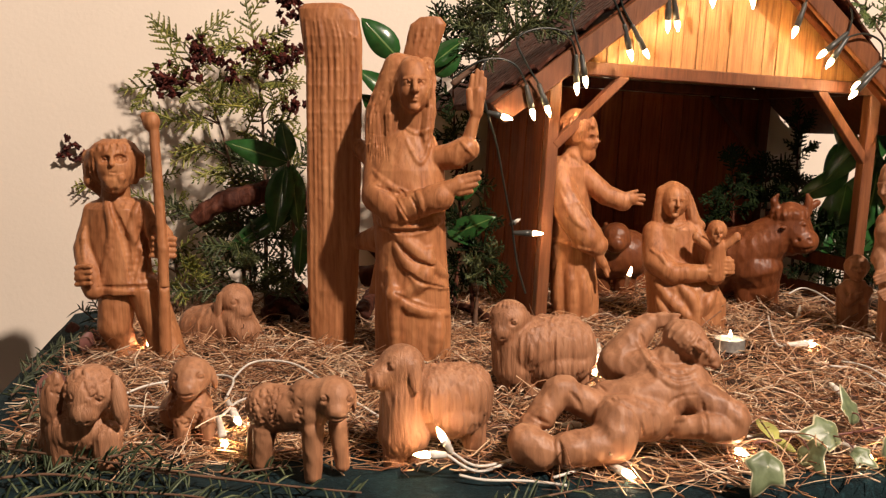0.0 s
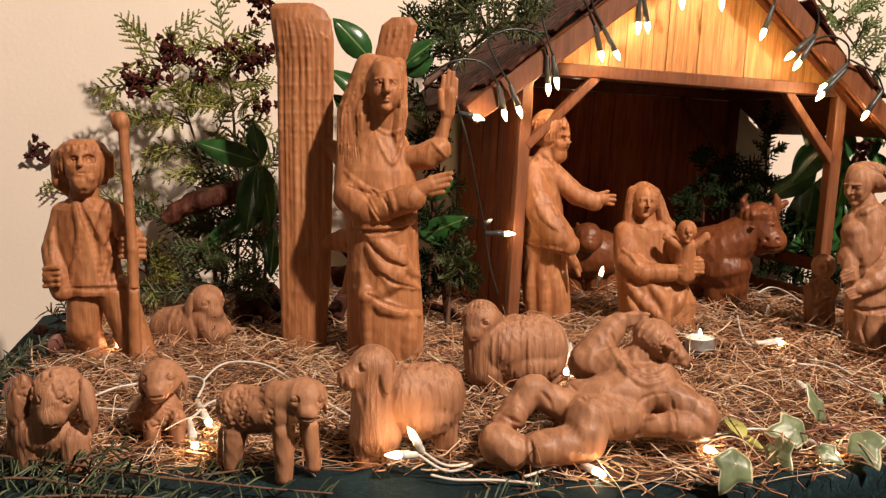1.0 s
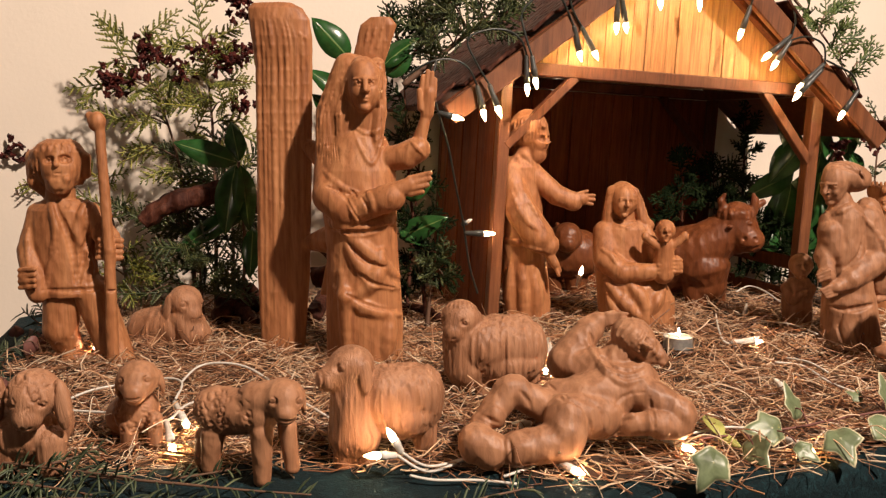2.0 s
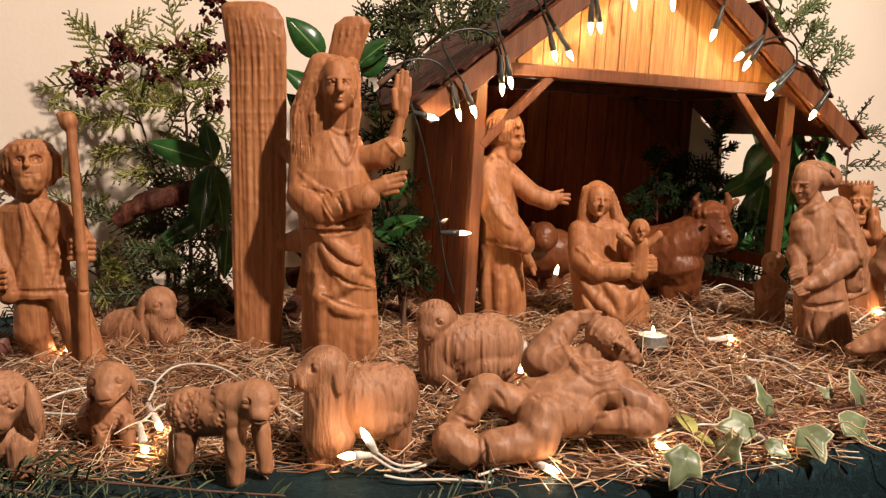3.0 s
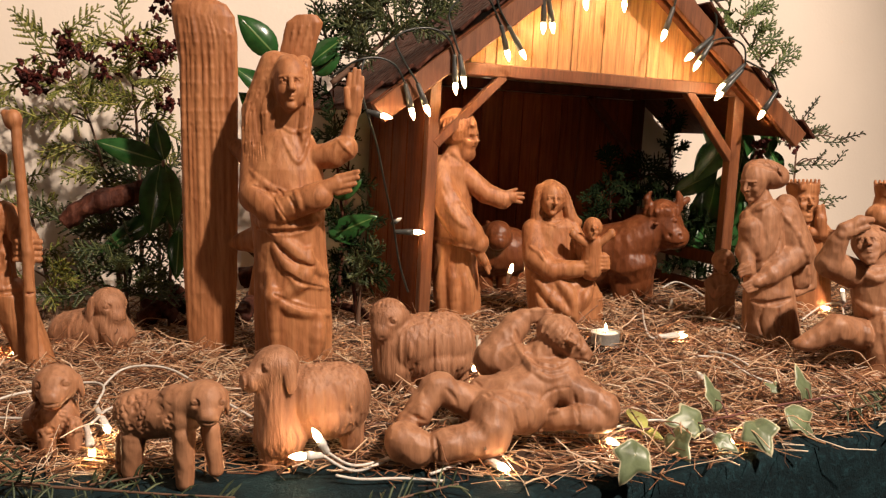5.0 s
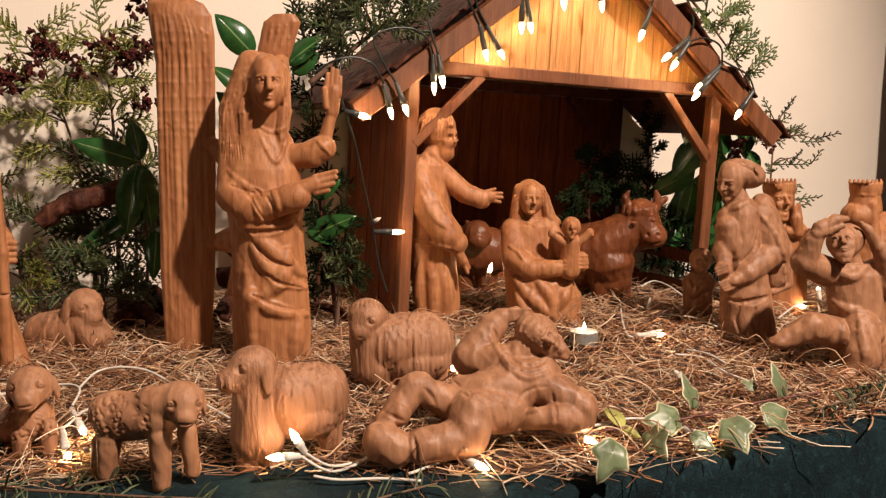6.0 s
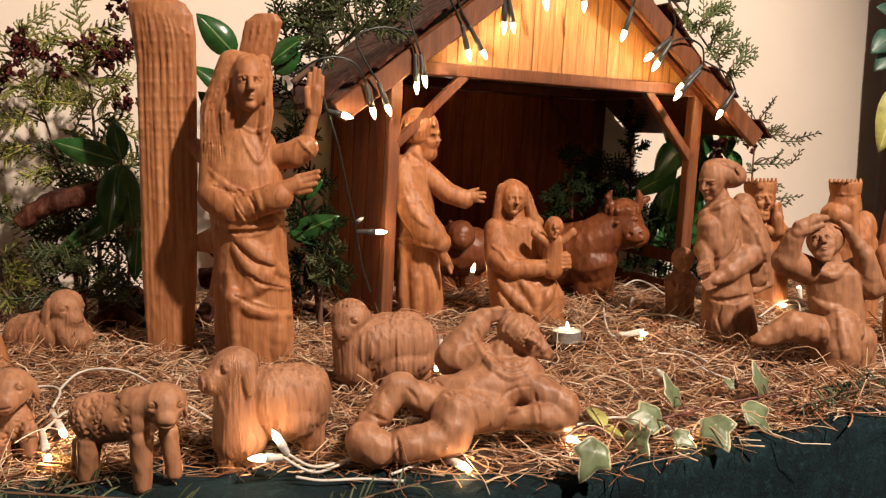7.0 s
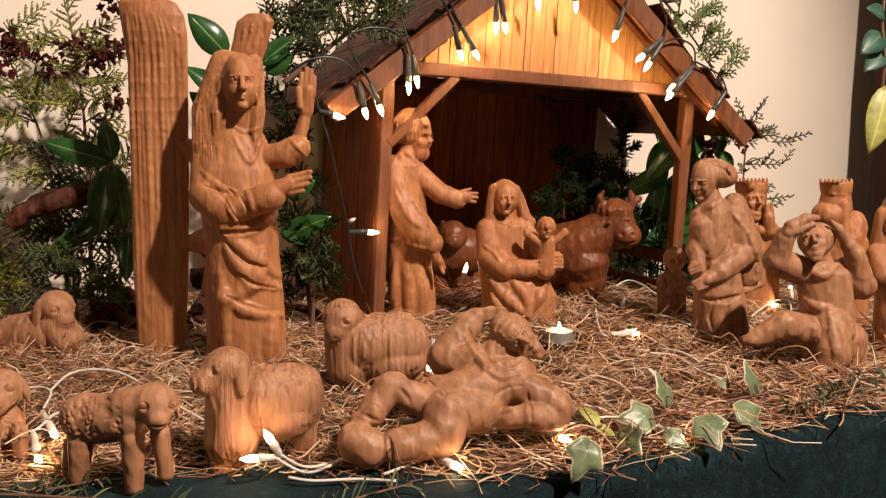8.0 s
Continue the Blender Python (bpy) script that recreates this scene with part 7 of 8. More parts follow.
candle_light((0.383, 1.443, 0.482), (0.366, 1.442, 0.430), DARK, CHAIN, "dark plastic string light with a glowing bulb")
candle_light((0.453, 1.467, 0.440), (0.405, 1.450, 0.401), DARK, CHAIN, "dark plastic string light with a glowing bulb")
candle_light((0.450, 1.459, 0.432), (0.418, 1.448, 0.386), DARK, CHAIN, "dark plastic string light with a glowing bulb")
candle_light((0.512, 1.487, 0.399), (0.463, 1.470, 0.355), DARK, CHAIN, "dark plastic string light with a glowing bulb")
candle_light((0.505, 1.476, 0.390), (0.457, 1.460, 0.341), DARK, CHAIN, "dark plastic string light with a glowing bulb")
candle_light((0.574, 1.508, 0.359), (0.540, 1.497, 0.311), DARK, CHAIN, "dark plastic string light with a glowing bulb")
candle_light((-0.076, 1.274, 0.322), (-0.041, 1.281, 0.312), DARK, CHAIN, "dark plastic string light with a glowing bulb")
candle_light((-0.041, 1.328, 0.150), (0.003, 1.338, 0.148), DARK, CHAIN, "dark plastic string light with a glowing bulb")
candle_light((-0.046, 1.332, 0.161), (-0.030, 1.332, 0.170), (GREYPLASTIC, BULBDIM), CHAIN, "grey string light with an unlit bulb", False, 0.8)

BLACKWIRE = "dark green lamp cable looped along the barge board"
cable("lamp_cable", [(-0.125, 1.278, 0.367), (-0.090, 1.280, 0.389), (-0.060, 1.290, 0.394), (-0.037, 1.296, 0.384), (-0.024, 1.300, 0.360)], 0.0016, BLACKPLASTIC, BLACKWIRE, CHAIN)
cable("lamp_cable", [(-0.079, 1.284, 0.393), (-0.084, 1.275, 0.359), (-0.076, 1.274, 0.322)], 0.0016, BLACKPLASTIC, BLACKWIRE, CHAIN)
cable("lamp_cable", [(-0.076, 1.274, 0.322), (-0.063, 1.289, 0.275), (-0.053, 1.303, 0.219), (-0.043, 1.322, 0.165), (-0.041, 1.328, 0.150), (-0.034, 1.331, 0.102), (-0.022, 1.335, 0.060)], 0.0016, BLACKPLASTIC, BLACKWIRE, CHAIN)
cable("lamp_cable", [(-0.007, 1.303, 0.361), (-0.025, 1.299, 0.390), (-0.037, 1.298, 0.420), (-0.014, 1.306, 0.434), (0.017, 1.316, 0.435), (0.037, 1.323, 0.422), (0.045, 1.326, 0.402)], 0.0016, BLACKPLASTIC, BLACKWIRE, CHAIN)
cable("lamp_cable", [(0.052, 1.320, 0.401), (0.043, 1.321, 0.429), (0.038, 1.324, 0.460), (0.063, 1.332, 0.484), (0.091, 1.344, 0.483), (0.112, 1.354, 0.445)], 0.0016, BLACKPLASTIC, BLACKWIRE, CHAIN)
cable("lamp_cable", [(0.123, 1.355, 0.444), (0.107, 1.350, 0.477), (0.114, 1.352, 0.516), (0.155, 1.368, 0.525), (0.176, 1.377, 0.489)], 0.0016, BLACKPLASTIC, BLACKWIRE, CHAIN)
cable("lamp_cable", [(0.383, 1.443, 0.482), (0.398, 1.448, 0.510), (0.438, 1.462, 0.503), (0.457, 1.468, 0.467), (0.453, 1.467, 0.440)], 0.0016, BLACKPLASTIC, BLACKWIRE, CHAIN)
cable("lamp_cable", [(0.450, 1.459, 0.432), (0.478, 1.471, 0.438), (0.507, 1.483, 0.426), (0.512, 1.487, 0.399)], 0.0016, BLACKPLASTIC, BLACKWIRE, CHAIN)
cable("lamp_cable", [(0.512, 1.481, 0.403), (0.532, 1.490, 0.395), (0.560, 1.501, 0.382), (0.574, 1.508, 0.359)], 0.0016, BLACKPLASTIC, BLACKWIRE, CHAIN)

WHITE = (WHITEPLASTIC, BULBWARM)
candle_light((-0.079, 0.772, 0.027), (-0.092, 0.772, 0.049), WHITE, FLOORCHAIN, "white string light glowing in the straw", True, 0.86)
candle_light((-0.083, 0.768, 0.026), (-0.111, 0.760, 0.028), WHITE, FLOORCHAIN, "white string light glowing in the straw", True, 0.86)
candle_light((0.050, 0.820, 0.006), (0.079, 0.778, 0.008), WHITE, FLOORCHAIN, "white string light glowing in the straw", True, 0.86)
candle_light((0.162, 0.873, 0.008), (0.186, 0.835, 0.010), WHITE, FLOORCHAIN, "white string light glowing in the straw", True, 0.86)
candle_light((0.281, 0.879, 0.008), (0.295, 0.837, 0.010), WHITE, FLOORCHAIN, "white string light glowing in the straw", True, 0.86)
candle_light((-0.320, 0.865, 0.020), (-0.291, 0.801, 0.012), WHITE, FLOORCHAIN, "white string light glowing in the straw", True, 0.86)
candle_light((-0.333, 0.925, 0.020), (-0.297, 0.861, 0.014), WHITE, FLOORCHAIN, "white string light glowing in the straw", True, 0.86)
candle_light((-0.567, 1.266, 0.020), (-0.521, 1.160, 0.014), WHITE, FLOORCHAIN, "white string light glowing in the straw", True, 0.86)
candle_light((0.075, 1.229, 0.020), (0.071, 1.108, 0.024), WHITE, FLOORCHAIN, "white string light glowing in the straw", True, 0.86)
candle_light((0.071, 1.149, 0.016), (0.062, 1.073, 0.014), WHITE, FLOORCHAIN, "white string light glowing in the straw", True, 0.86)
candle_light((0.132, 1.430, 0.055), (0.140, 1.430, 0.087), WHITE, FLOORCHAIN, "white string light glowing in the straw", True, 0.86)
candle_light((0.312, 1.204, 0.024), (0.360, 1.225, 0.020), WHITE, FLOORCHAIN, "white string light glowing in the straw", True, 0.86)
candle_light((0.686, 1.468, 0.016), (0.703, 1.515, 0.030), WHITE, FLOORCHAIN, "white string light glowing in the straw", True, 0.86)
candle_light((0.645, 1.401, 0.016), (0.624, 1.413, 0.020), WHITE, FLOORCHAIN, "white string light glowing in the straw", True, 0.86)
candle_light((0.375, 1.370, 0.018), (0.377, 1.370, 0.043), (WHITEPLASTIC, BULBDIM), FLOORCHAIN, "white string light with an unlit bulb", False, 0.86)
candle_light((0.037, 0.875, 0.020), (0.018, 0.885, 0.016), (WHITEPLASTIC, BULBDIM), FLOORCHAIN, "white string light with an unlit bulb", False, 0.86)
candle_light((0.323, 1.011, 0.016), (0.318, 1.041, 0.022), (WHITEPLASTIC, BULBDIM), FLOORCHAIN, "white string light with an unlit bulb", False, 0.86)

WHITEWIRE = "white plastic lamp cable lying on the straw"
cable("lamp_cable", [(-0.451, 0.931, 0.018), (-0.435, 0.953, 0.022), (-0.417, 0.972, 0.022), (-0.373, 1.003, 0.022), (-0.344, 0.981, 0.024), (-0.335, 0.935, 0.020)], 0.0014, WHITEPLASTIC, WHITEWIRE, FLOORCHAIN)
cable("lamp_cable", [(-0.347, 0.987, 0.022), (-0.342, 1.031, 0.028), (-0.316, 1.036, 0.032), (-0.279, 1.022, 0.030), (-0.226, 0.964, 0.022), (-0.179, 0.914, 0.016), (-0.151, 0.884, 0.012)], 0.0014, WHITEPLASTIC, WHITEWIRE, FLOORCHAIN)
cable("lamp_cable", [(-0.435, 0.903, 0.016), (-0.394, 0.893, 0.018), (-0.351, 0.890, 0.018), (-0.320, 0.865, 0.020), (-0.317, 0.913, 0.020), (-0.309, 0.947, 0.016)], 0.0014, WHITEPLASTIC, WHITEWIRE, FLOORCHAIN)
cable("lamp_cable", [(-0.079, 0.772, 0.027), (-0.056, 0.790, 0.008), (-0.016, 0.818, 0.008), (0.015, 0.832, 0.008)], 0.0014, WHITEPLASTIC, WHITEWIRE, FLOORCHAIN)
cable("lamp_cable", [(-0.083, 0.768, 0.026), (-0.056, 0.778, 0.008), (-0.021, 0.812, 0.008), (-0.000, 0.819, 0.006)], 0.0014, WHITEPLASTIC, WHITEWIRE, FLOORCHAIN)
cable("lamp_cable", [(-0.072, 0.768, 0.008), (-0.050, 0.764, 0.006), (-0.014, 0.768, 0.005), (0.020, 0.764, 0.004)], 0.0014, WHITEPLASTIC, WHITEWIRE, FLOORCHAIN)
cable("lamp_cable", [(0.009, 0.780, 0.004), (0.035, 0.800, 0.006), (0.079, 0.853, 0.008), (0.129, 0.877, 0.008), (0.162, 0.873, 0.008)], 0.0014, WHITEPLASTIC, WHITEWIRE, FLOORCHAIN)
cable("lamp_cable", [(0.162, 0.873, 0.008), (0.200, 0.887, 0.010), (0.240, 0.898, 0.012), (0.279, 0.873, 0.010)], 0.0014, WHITEPLASTIC, WHITEWIRE, FLOORCHAIN)
cable("lamp_cable", [(0.332, 1.368, 0.026), (0.310, 1.258, 0.026), (0.307, 1.205, 0.022), (0.334, 1.226, 0.022), (0.357, 1.233, 0.024)], 0.0014, WHITEPLASTIC, WHITEWIRE, FLOORCHAIN)
cable("lamp_cable", [(0.407, 1.540, 0.028), (0.437, 1.572, 0.032), (0.453, 1.534, 0.030), (0.458, 1.450, 0.024)], 0.0014, WHITEPLASTIC, WHITEWIRE, FLOORCHAIN)
cable("lamp_cable", [(0.366, 1.148, 0.018), (0.384, 1.121, 0.020), (0.394, 1.081, 0.018)], 0.0014, WHITEPLASTIC, WHITEWIRE, FLOORCHAIN)
cable("lamp_cable", [(0.343, 1.118, 0.020), (0.371, 1.103, 0.020), (0.380, 1.045, 0.018), (0.400, 1.017, 0.014)], 0.0014, WHITEPLASTIC, WHITEWIRE, FLOORCHAIN)
cable("lamp_cable", [(0.389, 1.335, 0.024), (0.422, 1.304, 0.026), (0.444, 1.261, 0.022)], 0.0014, WHITEPLASTIC, WHITEWIRE, FLOORCHAIN)
cable("lamp_cable", [(0.562, 1.333, 0.018), (0.620, 1.398, 0.026), (0.648, 1.400, 0.028), (0.632, 1.352, 0.020)], 0.0014, WHITEPLASTIC, WHITEWIRE, FLOORCHAIN)


def tea_light(place):
    z0 = straw_height(place[0], place[1]) + 0.001
    dish = thing("glass_dish", pose(place[0] + 0.008, place[1] - 0.004, z0), "small round clear glass dish in the straw", "dish")
    g = Geo()
    prof = [(0.0, 0.004), (0.030, 0.004), (0.036, 0.010), (0.0375, 0.0105), (0.039, 0.008), (0.033, 0.001), (0.0, 0.0)]
    lathe(g, prof, 36)
    part("bowl", g, GLASS, dish, "", True)
    t = thing("tea_light", pose(place[0], place[1], z0 + 0.0045), "burning tea light in an aluminium cup", "candle")
    g = Geo()
    lathe(g, [(0.0, 0.0), (0.0185, 0.0), (0.0192, 0.0012), (0.0192, 0.0150), (0.0198, 0.0160), (0.0190, 0.0162), (0.0186, 0.0150), (0.0186, 0.0128), (0.0, 0.0128)], 32)
    part("cup", g, ALUMINIUM, t, "thin aluminium cup", True)
    g = Geo()
    lathe(g, [(0.0, 0.0132), (0.0184, 0.0138), (0.0184, 0.0131), (0.0, 0.0129)], 28)
    part("wax", g, WAX, t, "molten white wax with a faint added glow", True)
    part("wick", Geo().tube([(0, 0, 0.013), (0.0006, 0, 0.0175)], 0.0006, 6), BLACKPLASTIC, t)
    part("flame", Geo().tube([(0.0005, 0, 0.0165), (0.0006, 0, 0.019), (0.0004, 0, 0.023), (0, 0, 0.028)], [0.0008, 0.0026, 0.0020, 0.0003], 8), FLAME, t, "small yellow flame", True)


def lathe(g, prof, seg):
    n = len(g.v)
    for r, z in prof:
        for k in range(seg):
            w = 2 * math.pi * k / seg
            g.v.append((max(r, 0.0001) * math.cos(w), max(r, 0.0001) * math.sin(w), z))
    for i in range(len(prof) - 1):
        for k in range(seg):
            q, k2 = n + i * seg, (k + 1) % seg
            g.f.append([q + k, q + seg + k, q + seg + k2, q + k2])


tea_light((0.248, 1.224, 0.006))

# ---- greenery ----


def spray(g, rng, base, tip, width, needle=0.006, density=1.0, droop=0.0, flat=None, thick=0.0012):
    """A flat feathery conifer spray: an axis with side shoots, each with small scale leaves."""
    a, b = Vector(base), Vector(tip)
    d = b - a
    n = flat or Vector((rng.uniform(-0.5, 0.5), -1, rng.uniform(-0.3, 0.6)))
    side = d.cross(n).normalized()
    length = d.length
    dirn = d.normalized()
    count = max(5, int(length / 0.0055 * density))
    g.tube([a, a + d * 0.5, b], [thick * 1.3, thick, thick * 0.6], 4, False)
    for k in range(count):
        s = (k + 0.5) / count
        p = a + d * s + Vector((0, 0, -droop * s * s))
        w = width * (1 - s) ** 0.7 * min(1, 0.35 + s * 2.2) * rng.uniform(0.65, 1.1)
        sgn = 1 if k % 2 else -1
        out = (side * sgn + dirn * rng.uniform(0.6, 1.0) + n.normalized() * rng.uniform(-0.25, 0.25)).normalized()
        q = p + out * w
        g.tube([p, p + out * w * 0.55, q], [thick, thick * 1.15, thick * 0.5], 3, False)
        m = max(1, int(w / (needle * 0.75)))
        for j in range(m):
            e = (j + 0.6) / m
            c = p + out * w * e
            for s2 in (-1, 1):
                o2 = (out + side.cross(n).normalized() * 0.0 + (dirn if s2 * sgn > 0 else out.cross(n).normalized() * s2) * 0.9).normalized()
                l2 = needle * rng.uniform(0.6, 1.2) * (1.15 - 0.6 * e)
                g.tube([c, c + o2 * l2 * 0.6, c + o2 * l2], [thick * 0.7, thick * 1.0, thick * 0.25], 3, False)


def needles(g, rng, pts, length=0.02, gap=0.0020, thick=0.0012):
    """A twig set all round with thin needles."""
    line = curve_points(pts, 10)
    acc = 0.0
    for p, q in zip(line, line[1:]):
        d = (q - p)
        n = max(1, int(d.length / gap))
        for k in range(n):
            c = p + d * (k / n)
            a = d.normalized().orthogonal()
            a.rotate(Matrix.Rotation(rng.uniform(0, 6.28), 3, d.normalized()))
            out = (a + d.normalized() * rng.uniform(0.5, 1.1)).normalized()
            l2 = length * rng.uniform(0.6, 1.1)
            bend = Vector((0, 0, -0.1 * l2))
            g.tube([c, c + out * l2 * 0.6, c + out * l2 + bend], [thick * 0.8, thick, thick * 0.2], 3, False)


def conifer(name, stem, tips, label, seed, mat=None, width=0.05, needle=0.006, cones=(), reach=0.09, category="branch", group="greenery behind the figures", subs=3, stem_r=0.004, density=1.0):
    rng = random.Random(seed)
    mat = mat or THUJA
    root = Vector(stem[0])
    ob = thing(name, Matrix.Translation(root), label, category, group)
    line = [p - root for p in curve_points(stem, 8)]
    wood_g = Geo().tube(line, [stem_r * (1 - 0.75 * i / len(line)) for i in range(len(line))], 6)
    leaf_g = Geo()
    for t in tips:
        t = Vector(t) - root
        near = min(line, key=lambda p: (p - t).length + max(0, p.z - t.z) * 1.5)
        mid = (near + t) / 2 + Vector((0, 0, 0.012))
        path = curve_points([near, mid, t], 5)
        wood_g.tube(path, [0.0016 - 0.0010 * i / len(path) for i in range(len(path))], 4, False)
        d = t - near
        if d.length < 0.001:
            d = Vector((0, 0, 0.01))
        out = d.normalized()
        spray(leaf_g, rng, t - out * min(reach, d.length + 0.02) * 0.55, t, width, needle, density)
        for k in range(subs):
            o = (out + Vector((rng.uniform(-0.9, 0.9), rng.uniform(-0.5, 0.5), rng.uniform(-0.6, 0.7)))).normalized()
            c = path[rng.randrange(2, len(path))]
            spray(leaf_g, rng, c, c + o * reach * rng.uniform(0.5, 0.9), width * rng.uniform(0.6, 0.95), needle, density)
    # stems of the shade-dark foliage take the darker bark as well
    part("stem", wood_g, BARK if mat == YEW_SHADED else TWIG, ob, "", True)
    part("foliage", leaf_g, mat, ob, "", True)
    for c in cones:
        g = Geo()
        c = Vector(c) - root
        for k in range(13):
            p = c + Vector((rng.gauss(0, 0.010), rng.gauss(0, 0.006), rng.gauss(0, 0.009)))
            for j in range(6):
                o = Vector((rng.gauss(0, 1), rng.gauss(0, 1), rng.gauss(0, 1))).normalized()
                g.tube([p, p + o * 0.004, p + o * 0.008], [0.002, 0.0028, 0.0007], 4, False)
        part("seed_head", g, CONE, ob, "dark red-brown seed cones")
    return ob


def leafy(name, stem, leaves, label, mat, seed, category="branch", group="greenery behind the figures", stem_r=0.0025, bend=0.18, facing=(0.15, -1, 0.45)):
    """leaves: (base, tip, width). Each blade is a part of its own."""
    rng = random.Random(seed)
    root = Vector(stem[0])
    ob = thing(name, Matrix.Translation(root), label, category, group)
    part("stem", Geo().tube([p - root for p in curve_points(stem, 6)], stem_r, 6), TWIG, ob, "", True)
    for a, b, w in leaves:
        a, b = Vector(a) - root, Vector(b) - root
        y = (b - a).normalized()
        n = Vector(facing) + Vector((rng.uniform(-0.3, 0.3), 0, rng.uniform(-0.25, 0.25)))
        x = y.cross(n).normalized()
        z = x.cross(y)
        m = Matrix((x, y, z)).transposed().to_4x4()
        m.translation = a
        g = Geo().leaf(m, (b - a).length, w, bend * rng.uniform(0.4, 1.2), 0.22, 8)
        lf = part("leaf", g, mat, ob, "", True)
        sol = lf.modifiers.new("thickness", "SOLIDIFY")
        sol.thickness = 0.0006
    return ob


# conifer with seed cones behind the shepherd
conifer("conifer_branch", [(-0.461, 1.400, -0.011), (-0.473, 1.410, 0.128), (-0.494, 1.420, 0.270), (-0.539, 1.430, 0.393)],
    [(-0.565, 1.420, 0.434), (-0.539, 1.440, 0.446), (-0.580, 1.400, 0.399), (-0.594, 1.400, 0.366), (-0.539, 1.380, 0.357), (-0.508, 1.420, 0.405), (-0.576, 1.400, 0.310), (-0.520, 1.360, 0.310), (-0.476, 1.360, 0.335), (-0.560, 1.400, 0.266), (-0.495, 1.380, 0.237), (-0.535, 1.440, 0.350), (-0.477, 1.420, 0.375)],
    "feathery green conifer branch with dark seed cones", 21, subs=2, width=0.042, cones=((-0.525, 1.400, 0.419), (-0.511, 1.400, 0.408), (-0.581, 1.380, 0.374), (-0.566, 1.380, 0.364), (-0.539, 1.380, 0.378), (-0.474, 1.400, 0.387)))
conifer("conifer_branch", [(-0.439, 1.420, -0.015), (-0.437, 1.430, 0.144), (-0.440, 1.440, 0.305), (-0.453, 1.450, 0.429)],
    [(-0.458, 1.440, 0.471), (-0.477, 1.440, 0.424), (-0.438, 1.460, 0.438), (-0.400, 1.420, 0.396), (-0.374, 1.420, 0.366), (-0.429, 1.380, 0.373), (-0.399, 1.380, 0.331), (-0.440, 1.370, 0.331), (-0.451, 1.360, 0.289), (-0.380, 1.420, 0.310), (-0.394, 1.420, 0.275), (-0.481, 1.400, 0.210), (-0.387, 1.440, 0.414)],
    "feathery green conifer branch with dark seed cones", 22, subs=2, width=0.042, cones=((-0.441, 1.400, 0.415), (-0.421, 1.400, 0.401), (-0.401, 1.400, 0.401), (-0.382, 1.420, 0.416), (-0.399, 1.440, 0.489), (-0.381, 1.440, 0.477), (-0.377, 1.400, 0.335), (-0.367, 1.440, 0.500)))
conifer("conifer_branch", [(-0.470, 1.400, -0.015), (-0.571, 1.430, 0.079), (-0.673, 1.460, 0.204), (-0.778, 1.480, 0.263)],
    [(-0.812, 1.480, 0.261), (-0.799, 1.480, 0.245), (-0.771, 1.460, 0.204), (-0.750, 1.460, 0.222)],
    "thin green conifer twig with a dark seed cone", 23, cones=((-0.772, 1.460, 0.261),), width=0.03, subs=0, reach=0.07, stem_r=0.002)
conifer("conifer_branch", [(-0.439, 1.360, -0.015), (-0.448, 1.380, 0.044), (-0.456, 1.400, 0.130)],
    [(-0.551, 1.400, 0.160), (-0.530, 1.360, 0.081), (-0.519, 1.340, 0.054), (-0.488, 1.360, 0.113), (-0.447, 1.340, 0.095), (-0.415, 1.350, 0.107), (-0.383, 1.360, 0.084), (-0.413, 1.340, 0.061), (-0.378, 1.380, 0.125), (-0.485, 1.380, 0.154), (-0.361, 1.340, 0.053)],
    "dark green conifer twigs low behind the sheep", 24, mat=FIR, width=0.045, subs=4)
conifer("conifer_branch", [(-0.412, 1.420, -0.028), (-0.416, 1.450, 0.124), (-0.426, 1.460, 0.215)],
    [(-0.466, 1.440, 0.207), (-0.452, 1.420, 0.159), (-0.429, 1.440, 0.207), (-0.378, 1.420, 0.191), (-0.392, 1.440, 0.234), (-0.476, 1.420, 0.145), (-0.484, 1.440, 0.243), (-0.379, 1.420, 0.155), (-0.431, 1.450, 0.260), (-0.505, 1.440, 0.179)],
    "dark green conifer branch in the shade", 25, mat=FIR, width=0.05, subs=4)
conifer("conifer_branch", [(-0.560, 1.400, -0.010), (-0.580, 1.410, 0.080), (-0.600, 1.420, 0.160), (-0.610, 1.430, 0.215)],
    [(-0.622, 1.420, 0.225), (-0.590, 1.420, 0.215), (-0.640, 1.410, 0.175), (-0.572, 1.400, 0.165), (-0.632, 1.400, 0.120), (-0.560, 1.390, 0.105), (-0.628, 1.400, 0.075)],
    "feathery green conifer branch behind the shepherd", 30, mat=THUJA, width=0.035, subs=1, reach=0.06)
# between the angel and the stable; shade there is put into the needles' colour
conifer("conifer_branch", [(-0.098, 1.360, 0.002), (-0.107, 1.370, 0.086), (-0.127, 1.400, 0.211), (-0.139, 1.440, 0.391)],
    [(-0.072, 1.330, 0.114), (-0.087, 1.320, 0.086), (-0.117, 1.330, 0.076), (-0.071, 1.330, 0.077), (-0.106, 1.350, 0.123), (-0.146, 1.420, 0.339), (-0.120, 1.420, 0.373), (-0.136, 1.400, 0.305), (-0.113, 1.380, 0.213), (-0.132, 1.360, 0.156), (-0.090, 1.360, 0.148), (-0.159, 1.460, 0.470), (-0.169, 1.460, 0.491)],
    "dark green conifer branch between angel and stable", 26, mat=YEW_SHADED, width=0.035, subs=3, reach=0.05)
